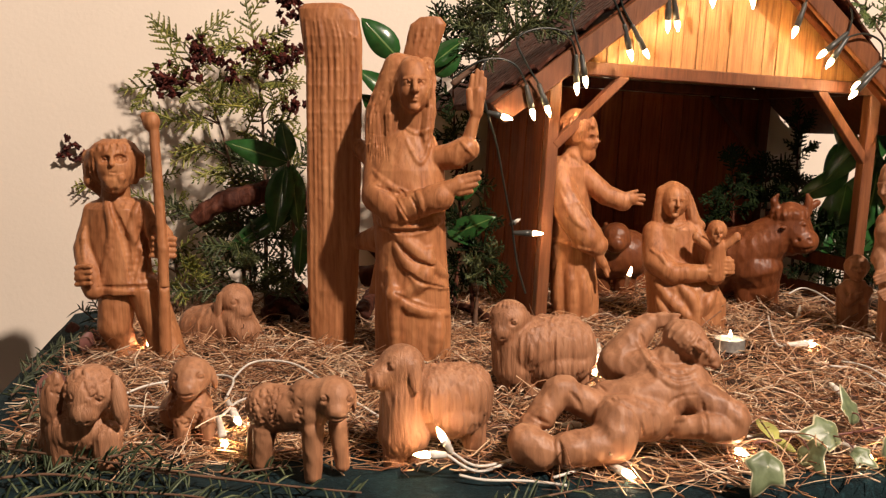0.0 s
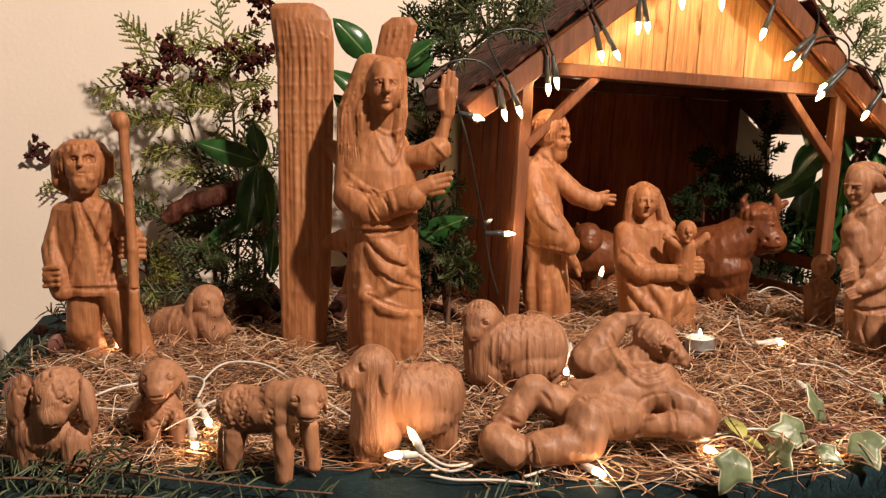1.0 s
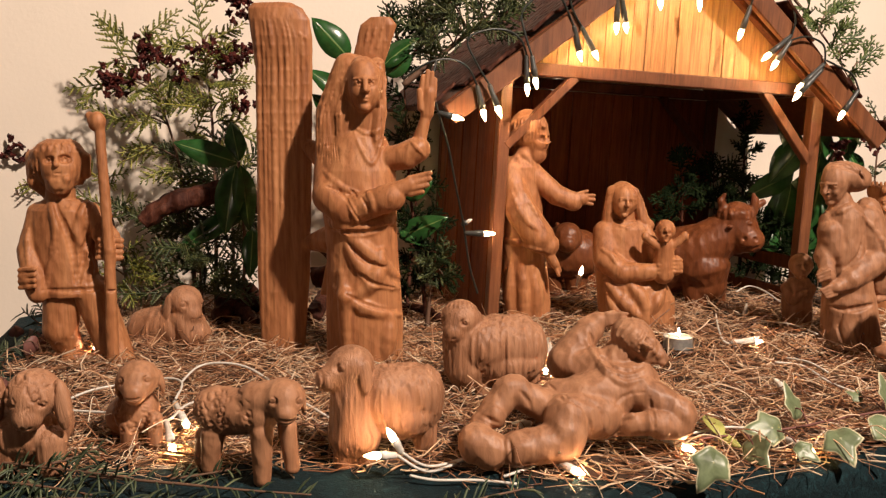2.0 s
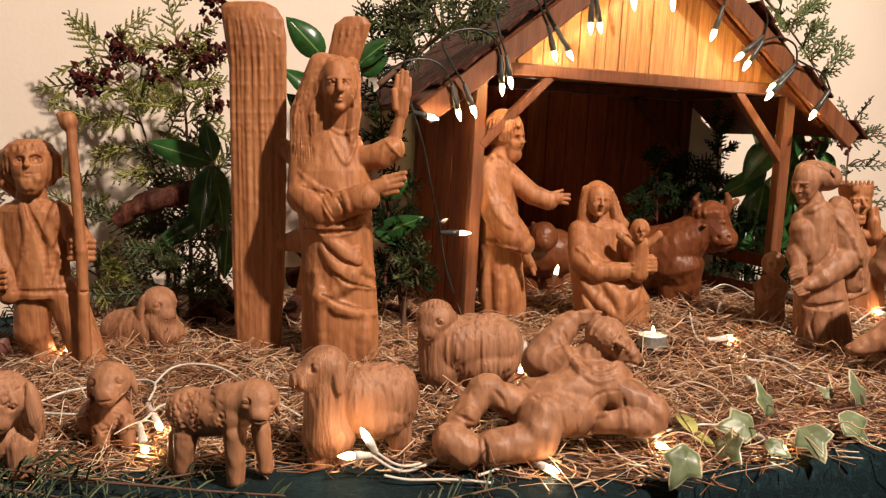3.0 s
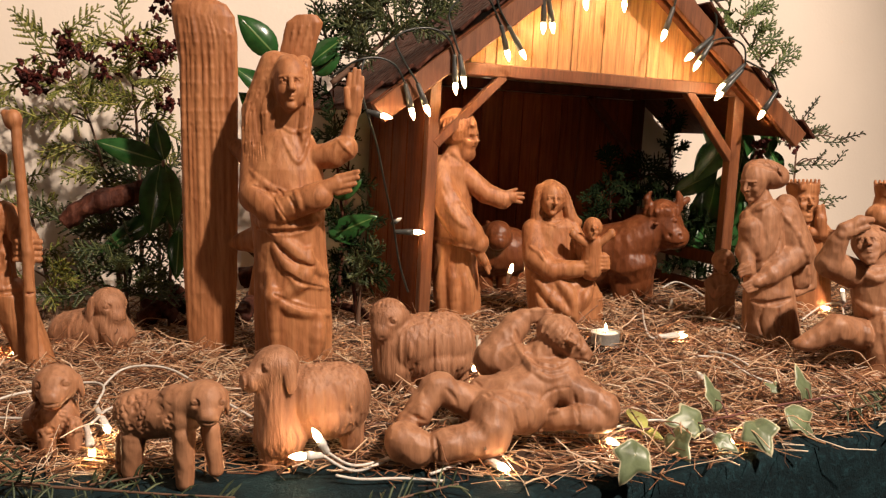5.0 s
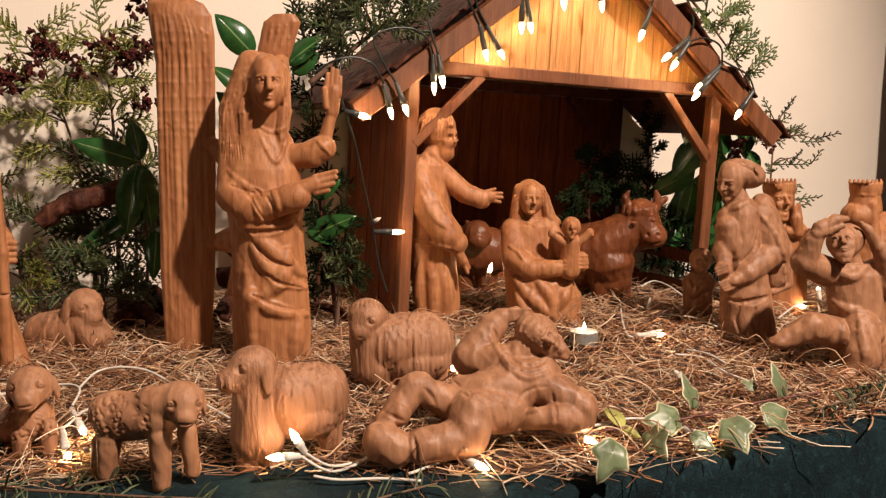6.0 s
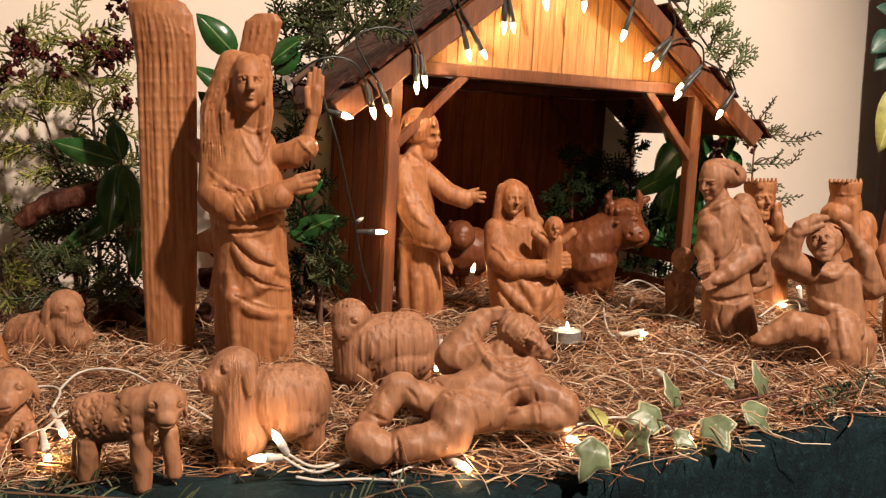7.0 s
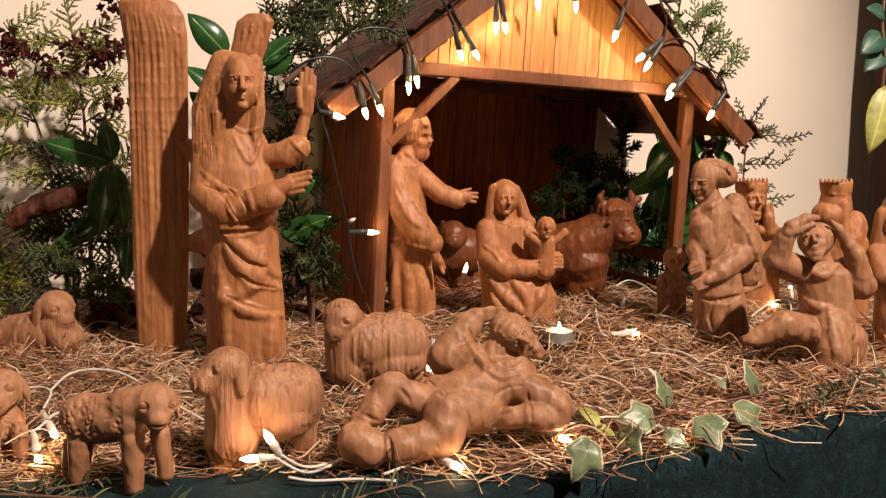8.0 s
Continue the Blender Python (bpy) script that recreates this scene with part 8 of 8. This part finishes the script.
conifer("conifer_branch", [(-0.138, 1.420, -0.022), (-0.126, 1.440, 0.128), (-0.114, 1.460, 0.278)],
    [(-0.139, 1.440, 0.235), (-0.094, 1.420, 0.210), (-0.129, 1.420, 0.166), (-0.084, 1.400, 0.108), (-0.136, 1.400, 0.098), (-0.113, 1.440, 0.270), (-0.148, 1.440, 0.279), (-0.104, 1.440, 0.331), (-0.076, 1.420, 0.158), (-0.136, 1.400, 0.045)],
    "dark green conifer branch in the shade", 27, mat=YEW_SHADED, width=0.04, subs=4, reach=0.05)

conifer("conifer_branch", [(-0.096, 1.330, 0.013), (-0.092, 1.330, 0.059), (-0.090, 1.330, 0.093)],
    [(-0.073, 1.320, 0.113), (-0.087, 1.310, 0.105), (-0.105, 1.310, 0.094), (-0.069, 1.310, 0.087), (-0.093, 1.300, 0.082)],
    "small green conifer sprig beside the stable", 28, mat=FIR, width=0.03, subs=2, reach=0.05)
conifer("conifer_branch", [(-0.575, 1.360, -0.009), (-0.564, 1.360, 0.028), (-0.551, 1.360, 0.063)],
    [(-0.539, 1.350, 0.083), (-0.518, 1.340, 0.068), (-0.547, 1.340, 0.057), (-0.511, 1.350, 0.085)],
    "light green conifer sprig behind the shepherd", 29, mat=THUJA, width=0.03, subs=2, reach=0.06)

LAURELTAG = "branch with large glossy dark green leaves"
leafy("laurel_branch", [(-0.381, 1.360, -0.004), (-0.370, 1.350, 0.137), (-0.370, 1.330, 0.252)],
    [((-0.370, 1.330, 0.250), (-0.460, 1.310, 0.282), 0.036), ((-0.369, 1.330, 0.252), (-0.385, 1.350, 0.312), 0.030), ((-0.374, 1.330, 0.247), (-0.388, 1.300, 0.148), 0.044), ((-0.367, 1.330, 0.247), (-0.351, 1.310, 0.153), 0.034), ((-0.379, 1.360, 0.175), (-0.473, 1.330, 0.122), 0.032), ((-0.359, 1.360, 0.153), (-0.358, 1.330, 0.080), 0.03), ((-0.372, 1.360, 0.170), (-0.434, 1.360, 0.157), 0.028)],
    LAURELTAG, LAUREL, 31)
leafy("laurel_branch", [(-0.184, 1.360, 0.017), (-0.189, 1.380, 0.238), (-0.205, 1.380, 0.363), (-0.217, 1.380, 0.421)],
    [((-0.213, 1.380, 0.401), (-0.264, 1.360, 0.459), 0.042), ((-0.214, 1.380, 0.339), (-0.268, 1.360, 0.389), 0.034), ((-0.227, 1.380, 0.310), (-0.267, 1.370, 0.351), 0.03), ((-0.167, 1.380, 0.388), (-0.115, 1.370, 0.434), 0.034), ((-0.159, 1.380, 0.376), (-0.120, 1.370, 0.407), 0.03), ((-0.141, 1.370, 0.137), (-0.072, 1.340, 0.171), 0.036), ((-0.141, 1.370, 0.154), (-0.093, 1.350, 0.132), 0.03), ((-0.133, 1.370, 0.197), (-0.090, 1.360, 0.223), 0.03)],
    LAURELTAG, LAUREL, 32)
leafy("laurel_branch", [(0.604, 1.720, -0.022), (0.604, 1.720, 0.110), (0.603, 1.700, 0.219), (0.628, 1.700, 0.282)],
    [((0.633, 1.700, 0.240), (0.636, 1.680, 0.342), 0.038), ((0.625, 1.690, 0.272), (0.614, 1.700, 0.360), 0.034), ((0.636, 1.700, 0.256), (0.655, 1.670, 0.215), 0.036), ((0.597, 1.710, 0.240), (0.587, 1.720, 0.324), 0.046), ((0.591, 1.700, 0.219), (0.567, 1.660, 0.117), 0.050), ((0.556, 1.720, 0.229), (0.525, 1.740, 0.351), 0.044), ((0.550, 1.720, 0.218), (0.454, 1.680, 0.173), 0.042), ((0.540, 1.700, 0.198), (0.521, 1.680, 0.094), 0.046), ((0.599, 1.700, 0.187), (0.619, 1.660, 0.085), 0.044), ((0.510, 1.700, 0.113), (0.490, 1.680, 0.062), 0.04), ((0.580, 1.700, 0.134), (0.555, 1.680, 0.051), 0.04), ((0.538, 1.740, 0.271), (0.513, 1.720, 0.186), 0.04)],
    LAURELTAG, LAUREL, 33, stem_r=0.003)
leafy("laurel_branch", [(0.584, 1.730, -0.002), (0.577, 1.720, 0.109), (0.580, 1.720, 0.217), (0.586, 1.715, 0.302)],
    [((0.570, 1.710, 0.281), (0.499, 1.685, 0.201), 0.046), ((0.577, 1.710, 0.218), (0.508, 1.690, 0.103), 0.050), ((0.593, 1.710, 0.258), (0.569, 1.695, 0.121), 0.050), ((0.609, 1.710, 0.186), (0.590, 1.700, 0.069), 0.048), ((0.538, 1.710, 0.199), (0.498, 1.705, 0.077), 0.044), ((0.612, 1.710, 0.260), (0.635, 1.710, 0.140), 0.046), ((0.562, 1.710, 0.154), (0.545, 1.715, 0.054), 0.046)],
    LAURELTAG, LAUREL, 34, stem_r=0.003)
# berry conifer right of the stable
conifer("berry_branch", [(0.665, 1.660, -0.033), (0.673, 1.670, 0.116), (0.679, 1.680, 0.241), (0.683, 1.680, 0.303)],
    [(0.656, 1.680, 0.324), (0.705, 1.670, 0.319), (0.762, 1.660, 0.271), (0.739, 1.670, 0.285), (0.743, 1.660, 0.231), (0.729, 1.660, 0.190), (0.747, 1.660, 0.158), (0.697, 1.670, 0.273), (0.644, 1.670, 0.273), (0.706, 1.660, 0.231), (0.673, 1.670, 0.221), (0.687, 1.660, 0.169)],
    "dark conifer twig with small reddish berries", 41, mat=FIR, width=0.024, subs=1, reach=0.07, cones=((0.610, 1.670, 0.260), (0.649, 1.660, 0.298), (0.670, 1.660, 0.273)), stem_r=0.003)
# dark conifers at the stable's open side, shade put into the needle colour
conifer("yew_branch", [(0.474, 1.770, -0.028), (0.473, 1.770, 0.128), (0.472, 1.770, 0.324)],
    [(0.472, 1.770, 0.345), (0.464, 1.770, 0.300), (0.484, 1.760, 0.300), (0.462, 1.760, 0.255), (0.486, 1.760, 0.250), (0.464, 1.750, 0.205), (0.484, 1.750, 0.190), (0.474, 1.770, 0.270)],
    "dense dark green conifer beside the stable", 42, mat=YEW_SHADED, width=0.022, subs=6, density=1.2, reach=0.035, needle=0.005)
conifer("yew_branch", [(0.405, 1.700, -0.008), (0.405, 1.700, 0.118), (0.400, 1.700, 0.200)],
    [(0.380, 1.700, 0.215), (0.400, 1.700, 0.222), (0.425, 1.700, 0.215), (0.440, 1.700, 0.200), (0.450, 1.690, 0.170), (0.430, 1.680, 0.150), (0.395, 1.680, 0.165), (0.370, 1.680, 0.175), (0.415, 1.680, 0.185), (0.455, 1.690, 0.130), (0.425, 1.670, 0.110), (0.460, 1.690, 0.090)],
    "dense dark green conifer behind the ox", 45, mat=YEW_SHADED, width=0.035, subs=6, reach=0.045, needle=0.005, density=1.2)
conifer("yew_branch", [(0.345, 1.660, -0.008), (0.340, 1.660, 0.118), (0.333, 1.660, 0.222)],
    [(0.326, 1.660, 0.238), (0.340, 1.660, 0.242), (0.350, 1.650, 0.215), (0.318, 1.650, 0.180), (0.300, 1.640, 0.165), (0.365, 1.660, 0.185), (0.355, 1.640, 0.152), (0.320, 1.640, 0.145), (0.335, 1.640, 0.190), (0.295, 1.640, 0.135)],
    "dark green conifer twigs inside the stable", 43, mat=YEW_SHADED, width=0.026, subs=6, reach=0.035, needle=0.005, density=1.2)
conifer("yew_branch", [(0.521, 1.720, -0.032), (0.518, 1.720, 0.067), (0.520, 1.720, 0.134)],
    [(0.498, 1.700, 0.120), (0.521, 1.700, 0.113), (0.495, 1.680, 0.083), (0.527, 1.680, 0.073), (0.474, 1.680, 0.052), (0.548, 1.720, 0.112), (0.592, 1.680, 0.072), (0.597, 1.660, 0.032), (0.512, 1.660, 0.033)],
    "dark green conifer twigs behind the rail", 44, mat=YEW_SHADED, width=0.04, subs=5)
# branches laid on the roof
conifer("roof_branch", [(-0.135, 1.391, 0.363), (-0.068, 1.403, 0.417), (-0.010, 1.413, 0.463), (0.039, 1.430, 0.505)],
    [(-0.102, 1.402, 0.438), (-0.069, 1.403, 0.462), (-0.047, 1.379, 0.427), (-0.027, 1.407, 0.478), (-0.002, 1.373, 0.446), (0.018, 1.402, 0.481), (-0.092, 1.385, 0.396), (-0.079, 1.432, 0.495), (-0.053, 1.440, 0.508), (-0.117, 1.439, 0.421), (0.030, 1.385, 0.463), (-0.102, 1.466, 0.470)],
    "green conifer branch lying on the stable roof", 51, mat=FIR, width=0.045, subs=4, stem_r=0.005, group="greenery on the roof")
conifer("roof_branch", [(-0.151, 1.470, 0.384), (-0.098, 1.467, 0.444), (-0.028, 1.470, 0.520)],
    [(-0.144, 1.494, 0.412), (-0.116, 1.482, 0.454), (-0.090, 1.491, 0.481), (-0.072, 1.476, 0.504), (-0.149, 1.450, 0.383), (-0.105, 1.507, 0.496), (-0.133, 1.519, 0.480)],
    "green conifer branch lying on the stable roof", 52, mat=YEW_SHADED, width=0.04, subs=4, stem_r=0.004, group="greenery on the roof")
conifer("roof_branch", [(0.445, 1.528, 0.532), (0.486, 1.531, 0.488), (0.532, 1.536, 0.434), (0.574, 1.551, 0.379)],
    [(0.585, 1.597, 0.504), (0.544, 1.561, 0.483), (0.500, 1.515, 0.459), (0.570, 1.570, 0.456), (0.576, 1.562, 0.432), (0.602, 1.571, 0.404), (0.575, 1.540, 0.379), (0.551, 1.532, 0.406), (0.489, 1.511, 0.477), (0.471, 1.515, 0.504), (0.545, 1.530, 0.434)],
    "fresh green fir twig lying on the stable roof", 53, mat=FRESH, width=0.03, subs=3, reach=0.06, needle=0.008, stem_r=0.003, group="greenery on the roof")


def sprig(pts, label, seed, length=0.02, mat=None, group="herb sprigs on the cloth", gap=0.0024, r=0.0016):
    root = Vector(pts[0])
    ob = thing("herb_sprig", Matrix.Translation(root), label, "sprig", group)
    loc = [Vector(p) - root for p in pts]
    line = curve_points(loc, 6)
    part("stem", Geo().tube(line, [r * (1 - 0.5 * i / len(line)) for i in range(len(line))], 6), TWIG, ob, "", True)
    g = Geo()
    needles(g, random.Random(seed), loc, length, gap)
    part("needles", g, mat or ROSEMARY, ob, "", True)


HERB = "rosemary sprig with narrow grey-green needles"
sprig([(-0.514, 0.780, 0.014), (-0.432, 0.760, 0.016), (-0.362, 0.745, 0.016), (-0.302, 0.735, 0.014)], HERB, 1, 0.024)
sprig([(-0.346, 0.743, 0.012), (-0.266, 0.731, 0.012), (-0.206, 0.725, 0.010), (-0.149, 0.723, 0.008)], HERB, 2, 0.020, gap=0.005)
sprig([(-0.473, 0.713, 0.010), (-0.424, 0.726, 0.012), (-0.372, 0.723, 0.010), (-0.328, 0.713, 0.008)], HERB, 3, 0.026)
sprig([(-0.434, 0.675, 0.008), (-0.374, 0.697, 0.010), (-0.290, 0.703, 0.008), (-0.234, 0.689, 0.006)], HERB, 4, 0.024)
sprig([(-0.470, 0.790, 0.012), (-0.423, 0.763, 0.012), (-0.382, 0.722, 0.010)], HERB, 14, 0.024)
sprig([(-0.379, 0.749, 0.020), (-0.363, 0.759, 0.022), (-0.349, 0.780, 0.024)], HERB, 15, 0.016, gap=0.005)
sprig([(-0.589, 0.950, 0.008), (-0.608, 1.044, 0.014), (-0.623, 1.140, 0.018), (-0.624, 1.214, 0.024)], HERB, 5, 0.020)
sprig([(-0.623, 1.032, 0.010), (-0.625, 1.102, 0.020), (-0.599, 1.141, 0.026)], HERB, 6, 0.020)
sprig([(-0.522, 0.869, 0.008), (-0.546, 0.935, 0.014), (-0.560, 1.009, 0.018)], HERB, 7, 0.018)
sprig([(-0.619, 1.260, -0.003), (-0.642, 1.250, 0.028), (-0.657, 1.240, 0.046)], HERB, 8, 0.020)
sprig([(-0.593, 1.260, -0.003), (-0.625, 1.250, 0.032), (-0.640, 1.250, 0.053)], HERB, 9, 0.018)
sprig([(0.574, 0.980, 0.010), (0.527, 0.976, 0.012), (0.470, 0.939, 0.014), (0.429, 0.917, 0.012)], HERB, 10, 0.020)
sprig([(0.593, 1.015, 0.014), (0.547, 1.001, 0.016), (0.492, 0.971, 0.014)], HERB, 11, 0.018)
sprig([(-0.043, 0.703, 0.006), (-0.009, 0.723, 0.008), (0.033, 0.744, 0.010)], HERB, 12, 0.022, gap=0.004)
sprig([(-0.279, 0.755, 0.006), (-0.257, 0.758, 0.008), (-0.222, 0.766, 0.012)], HERB, 13, 0.018, gap=0.005)


def ivy_leaf(g, centre, size, turn, tilt, roll):
    m = pose(*centre) @ (Matrix.Rotation(tilt, 4, "X") @ Matrix.Rotation(roll, 4, "Y") @ Matrix.Rotation(turn, 4, "Z"))
    n0 = len(g.v)
    seg, rings = 40, 3
    g.uv[len(g.v)] = (0.5, 0.5)
    g.v.append(tuple(m @ Vector((0, 0, 0.002))))
    for j in range(1, rings + 1):
        q = j / rings
        for k in range(seg):
            w = 2 * math.pi * k / seg
            # five pointed lobes, a notch at the stalk
            u = ((w - math.pi / 2) / (2 * math.pi / 5)) % 1.0
            r = 0.62 + (0.20 + 0.18 * math.sin(w)) * abs(2 * u - 1) ** 1.6
            r *= 1 + 0.30 * max(0, math.sin(w)) ** 8 - 0.12 * max(0, -math.sin(w))
            p = Vector((math.cos(w) * r * size * q * 0.5, math.sin(w) * r * size * q * 0.5, 0))
            p.z = -0.06 * size * q * q + 0.025 * size * math.sin(3 * w + size * 90) * q * q + 0.09 * size * abs(math.cos(w)) * q
            g.uv[len(g.v)] = (0.5 + 0.49 * q, q)
            g.v.append(tuple(m @ p))
    for k in range(seg):
        k2 = (k + 1) % seg
        g.f.append([n0, n0 + 1 + k, n0 + 1 + k2])
        for j in range(rings - 1):
            a = n0 + 1 + j * seg
            g.f.append([a + k, a + seg + k, a + seg + k2, a + k2])


def ivy(stem, leaves, label):
    root = Vector(stem[0])
    ob = thing("ivy_vine", Matrix.Translation(root), label, "ivy", "ivy along the table edge")
    part("stem", Geo().tube([p - root for p in curve_points(stem, 6)], 0.0013, 5), REDLEAF, ob, "thin reddish stem", True)
    for c, size, turn, tilt, roll in leaves:
        g = Geo()
        c = Vector(c) - root
        ivy_leaf(g, c, size, radians(turn), radians(tilt), radians(roll))
        s = min((p - root for p in curve_points(stem, 6)), key=lambda p: (p - c).length)
        lf = part("leaf", g, IVYLEAF, ob, "", True)
        sol = lf.modifiers.new("thickness", "SOLIDIFY")
        sol.thickness = 0.0005
        part("stalk", Geo().tube(curve_points([s, (s + c) / 2 + Vector((0, 0, 0.006)), c], 4), 0.0008, 5), REDLEAF, ob, "", True)


ivy([(0.196, 0.863, 0.012), (0.242, 0.869, 0.016), (0.292, 0.883, 0.018), (0.337, 0.913, 0.016), (0.390, 0.940, 0.016), (0.458, 0.967, 0.016)],
    [((0.264, 0.867, 0.022), 0.048, 100, 42, 14), ((0.297, 0.906, 0.030), 0.044, 20, 56, 44), ((0.316, 0.835, 0.024), 0.046, 190, 38, -16), ((0.375, 0.890, 0.018), 0.048, 215, 42, 18), ((0.408, 0.953, 0.026), 0.046, 10, 58, 40), ((0.240, 0.836, 0.014), 0.044, 200, 50, -52), ((0.388, 0.979, 0.020), 0.022, 60, 40, 10), ((0.182, 0.755, 0.030), 0.046, 150, 62, 12), ((0.280, 0.828, 0.016), 0.028, 230, 40, 0)],
    "variegated ivy vine with pale-edged green leaves")
leafy("fallen_leaf", [(0.217, 0.851, 0.010), (0.214, 0.867, 0.016), (0.211, 0.906, 0.022)],
    [((0.216, 0.863, 0.014), (0.212, 0.913, 0.028), 0.018), ((0.215, 0.875, 0.012), (0.229, 0.848, 0.012), 0.010)], "yellowing curled leaf on the straw", PALELEAF, 61, "leaf", "", 0.0008)
for a, b, w in (((-0.499, 0.920, 0.020), (-0.577, 0.959, 0.012), 0.034), ((-0.549, 0.989, 0.024), (-0.543, 0.928, 0.016), 0.026), ((-0.598, 1.125, 0.030), (-0.582, 1.136, 0.020), 0.026), ((-0.611, 1.200, -0.005), (-0.629, 1.200, 0.031), 0.022), ((-0.657, 1.220, 0.014), (-0.660, 1.220, 0.030), 0.02)):
    leafy("dried_leaf", [a, ((a[0] + b[0]) / 2, (a[1] + b[1]) / 2, a[2] + 0.001), b], [(a, b, w)], "dried reddish-brown leaf on the cloth", REDLEAF, 62, "leaf", "dried leaves", 0.0006, 0.3)


def gnarled(name, pts, radii, label, mat, seed):
    rng = random.Random(seed)
    line = curve_points(pts, 8)
    root = Vector(line[0])
    g = Geo()
    n = len(line)
    rad = [radii[0] + (radii[1] - radii[0]) * i / (n - 1) + rng.uniform(-0.001, 0.001) for i in range(n)]
    sides = 14
    g.tube([p - root for p in line], rad, sides)
    for i, v in enumerate(g.v):
        q = Vector(v)
        k = i % sides
        off = (0.16 * math.sin(k * 2.7 + i * 0.02) + 0.45 * noise.noise(q * 70 + Vector((seed, 0, 0)))) * radii[0]
        c = line[min(i // sides, n - 1)] - root
        g.v[i] = tuple(q + (q - c).normalized() * off)
    ob = part(name, g, mat, None, "", True)
    ob.location = root
    return tagged(ob, label, "wood", "old wood behind the figures")


gnarled("root_branch", [(-0.504, 1.300, 0.165), (-0.477, 1.310, 0.187), (-0.440, 1.330, 0.200), (-0.397, 1.360, 0.203), (-0.360, 1.400, 0.184)], (0.012, 0.017), "gnarled reddish-brown root branch with a cut end", BARK, 71)
gnarled("root_branch", [(-0.258, 1.300, 0.087), (-0.216, 1.300, 0.100), (-0.246, 1.330, 0.124)], (0.014, 0.008), "dark weathered piece of root wood", BARK, 72)
for k, (a, b, r) in enumerate((((-0.410, 1.327, 0.020), (-0.361, 1.389, 0.030), 0.013), ((-0.417, 1.381, 0.035), (-0.347, 1.316, 0.015), 0.011), ((-0.266, 1.340, 0.020), (-0.267, 1.493, 0.030), 0.012), ((-0.148, 1.436, 0.020), (-0.063, 1.346, 0.010), 0.007), ((-0.418, 1.451, 0.040), (-0.378, 1.458, 0.030), 0.010))):
    mid = ((a[0] + b[0]) / 2, (a[1] + b[1]) / 2, (a[2] + b[2]) / 2 + 0.008)
    gnarled("bark_piece", [a, mid, b], (r, r * 0.7), "dark red-brown piece of bark in the straw", BARK, 80 + k)


def pillar():
    ob = thing("pillar", pose(1.20, 2.03, -0.77, 0, 0, 12), "dark brown round wooden pillar by the wall", "pillar")
    g = Geo()
    pts = [(0.02 * math.sin(k * 0.9) * 0.3, 0, k * 0.15) for k in range(18)]
    g.tube(pts, [0.085 + 0.004 * math.sin(k * 1.7) for k in range(18)], 20)
    part("trunk", g, PILLAR, ob, "", True)
    return ob


pillar()
leafy("hanging_leaves", [(0.850, 1.540, 0.520), (0.843, 1.530, 0.473), (0.846, 1.520, 0.416), (0.845, 1.520, 0.351)],
    [((0.845, 1.530, 0.454), (0.800, 1.500, 0.424), 0.04), ((0.855, 1.530, 0.426), (0.807, 1.500, 0.398), 0.036), ((0.847, 1.530, 0.482), (0.808, 1.500, 0.496), 0.03)], "bluish green leaves hanging by the pillar", TEALLEAF, 91)
leafy("hanging_leaves", [(0.866, 1.520, 0.398), (0.852, 1.510, 0.370), (0.845, 1.510, 0.351)],
    [((0.849, 1.510, 0.370), (0.817, 1.480, 0.260), 0.055)], "pale yellow-green leaf hanging by the pillar", PALELEAF, 92)
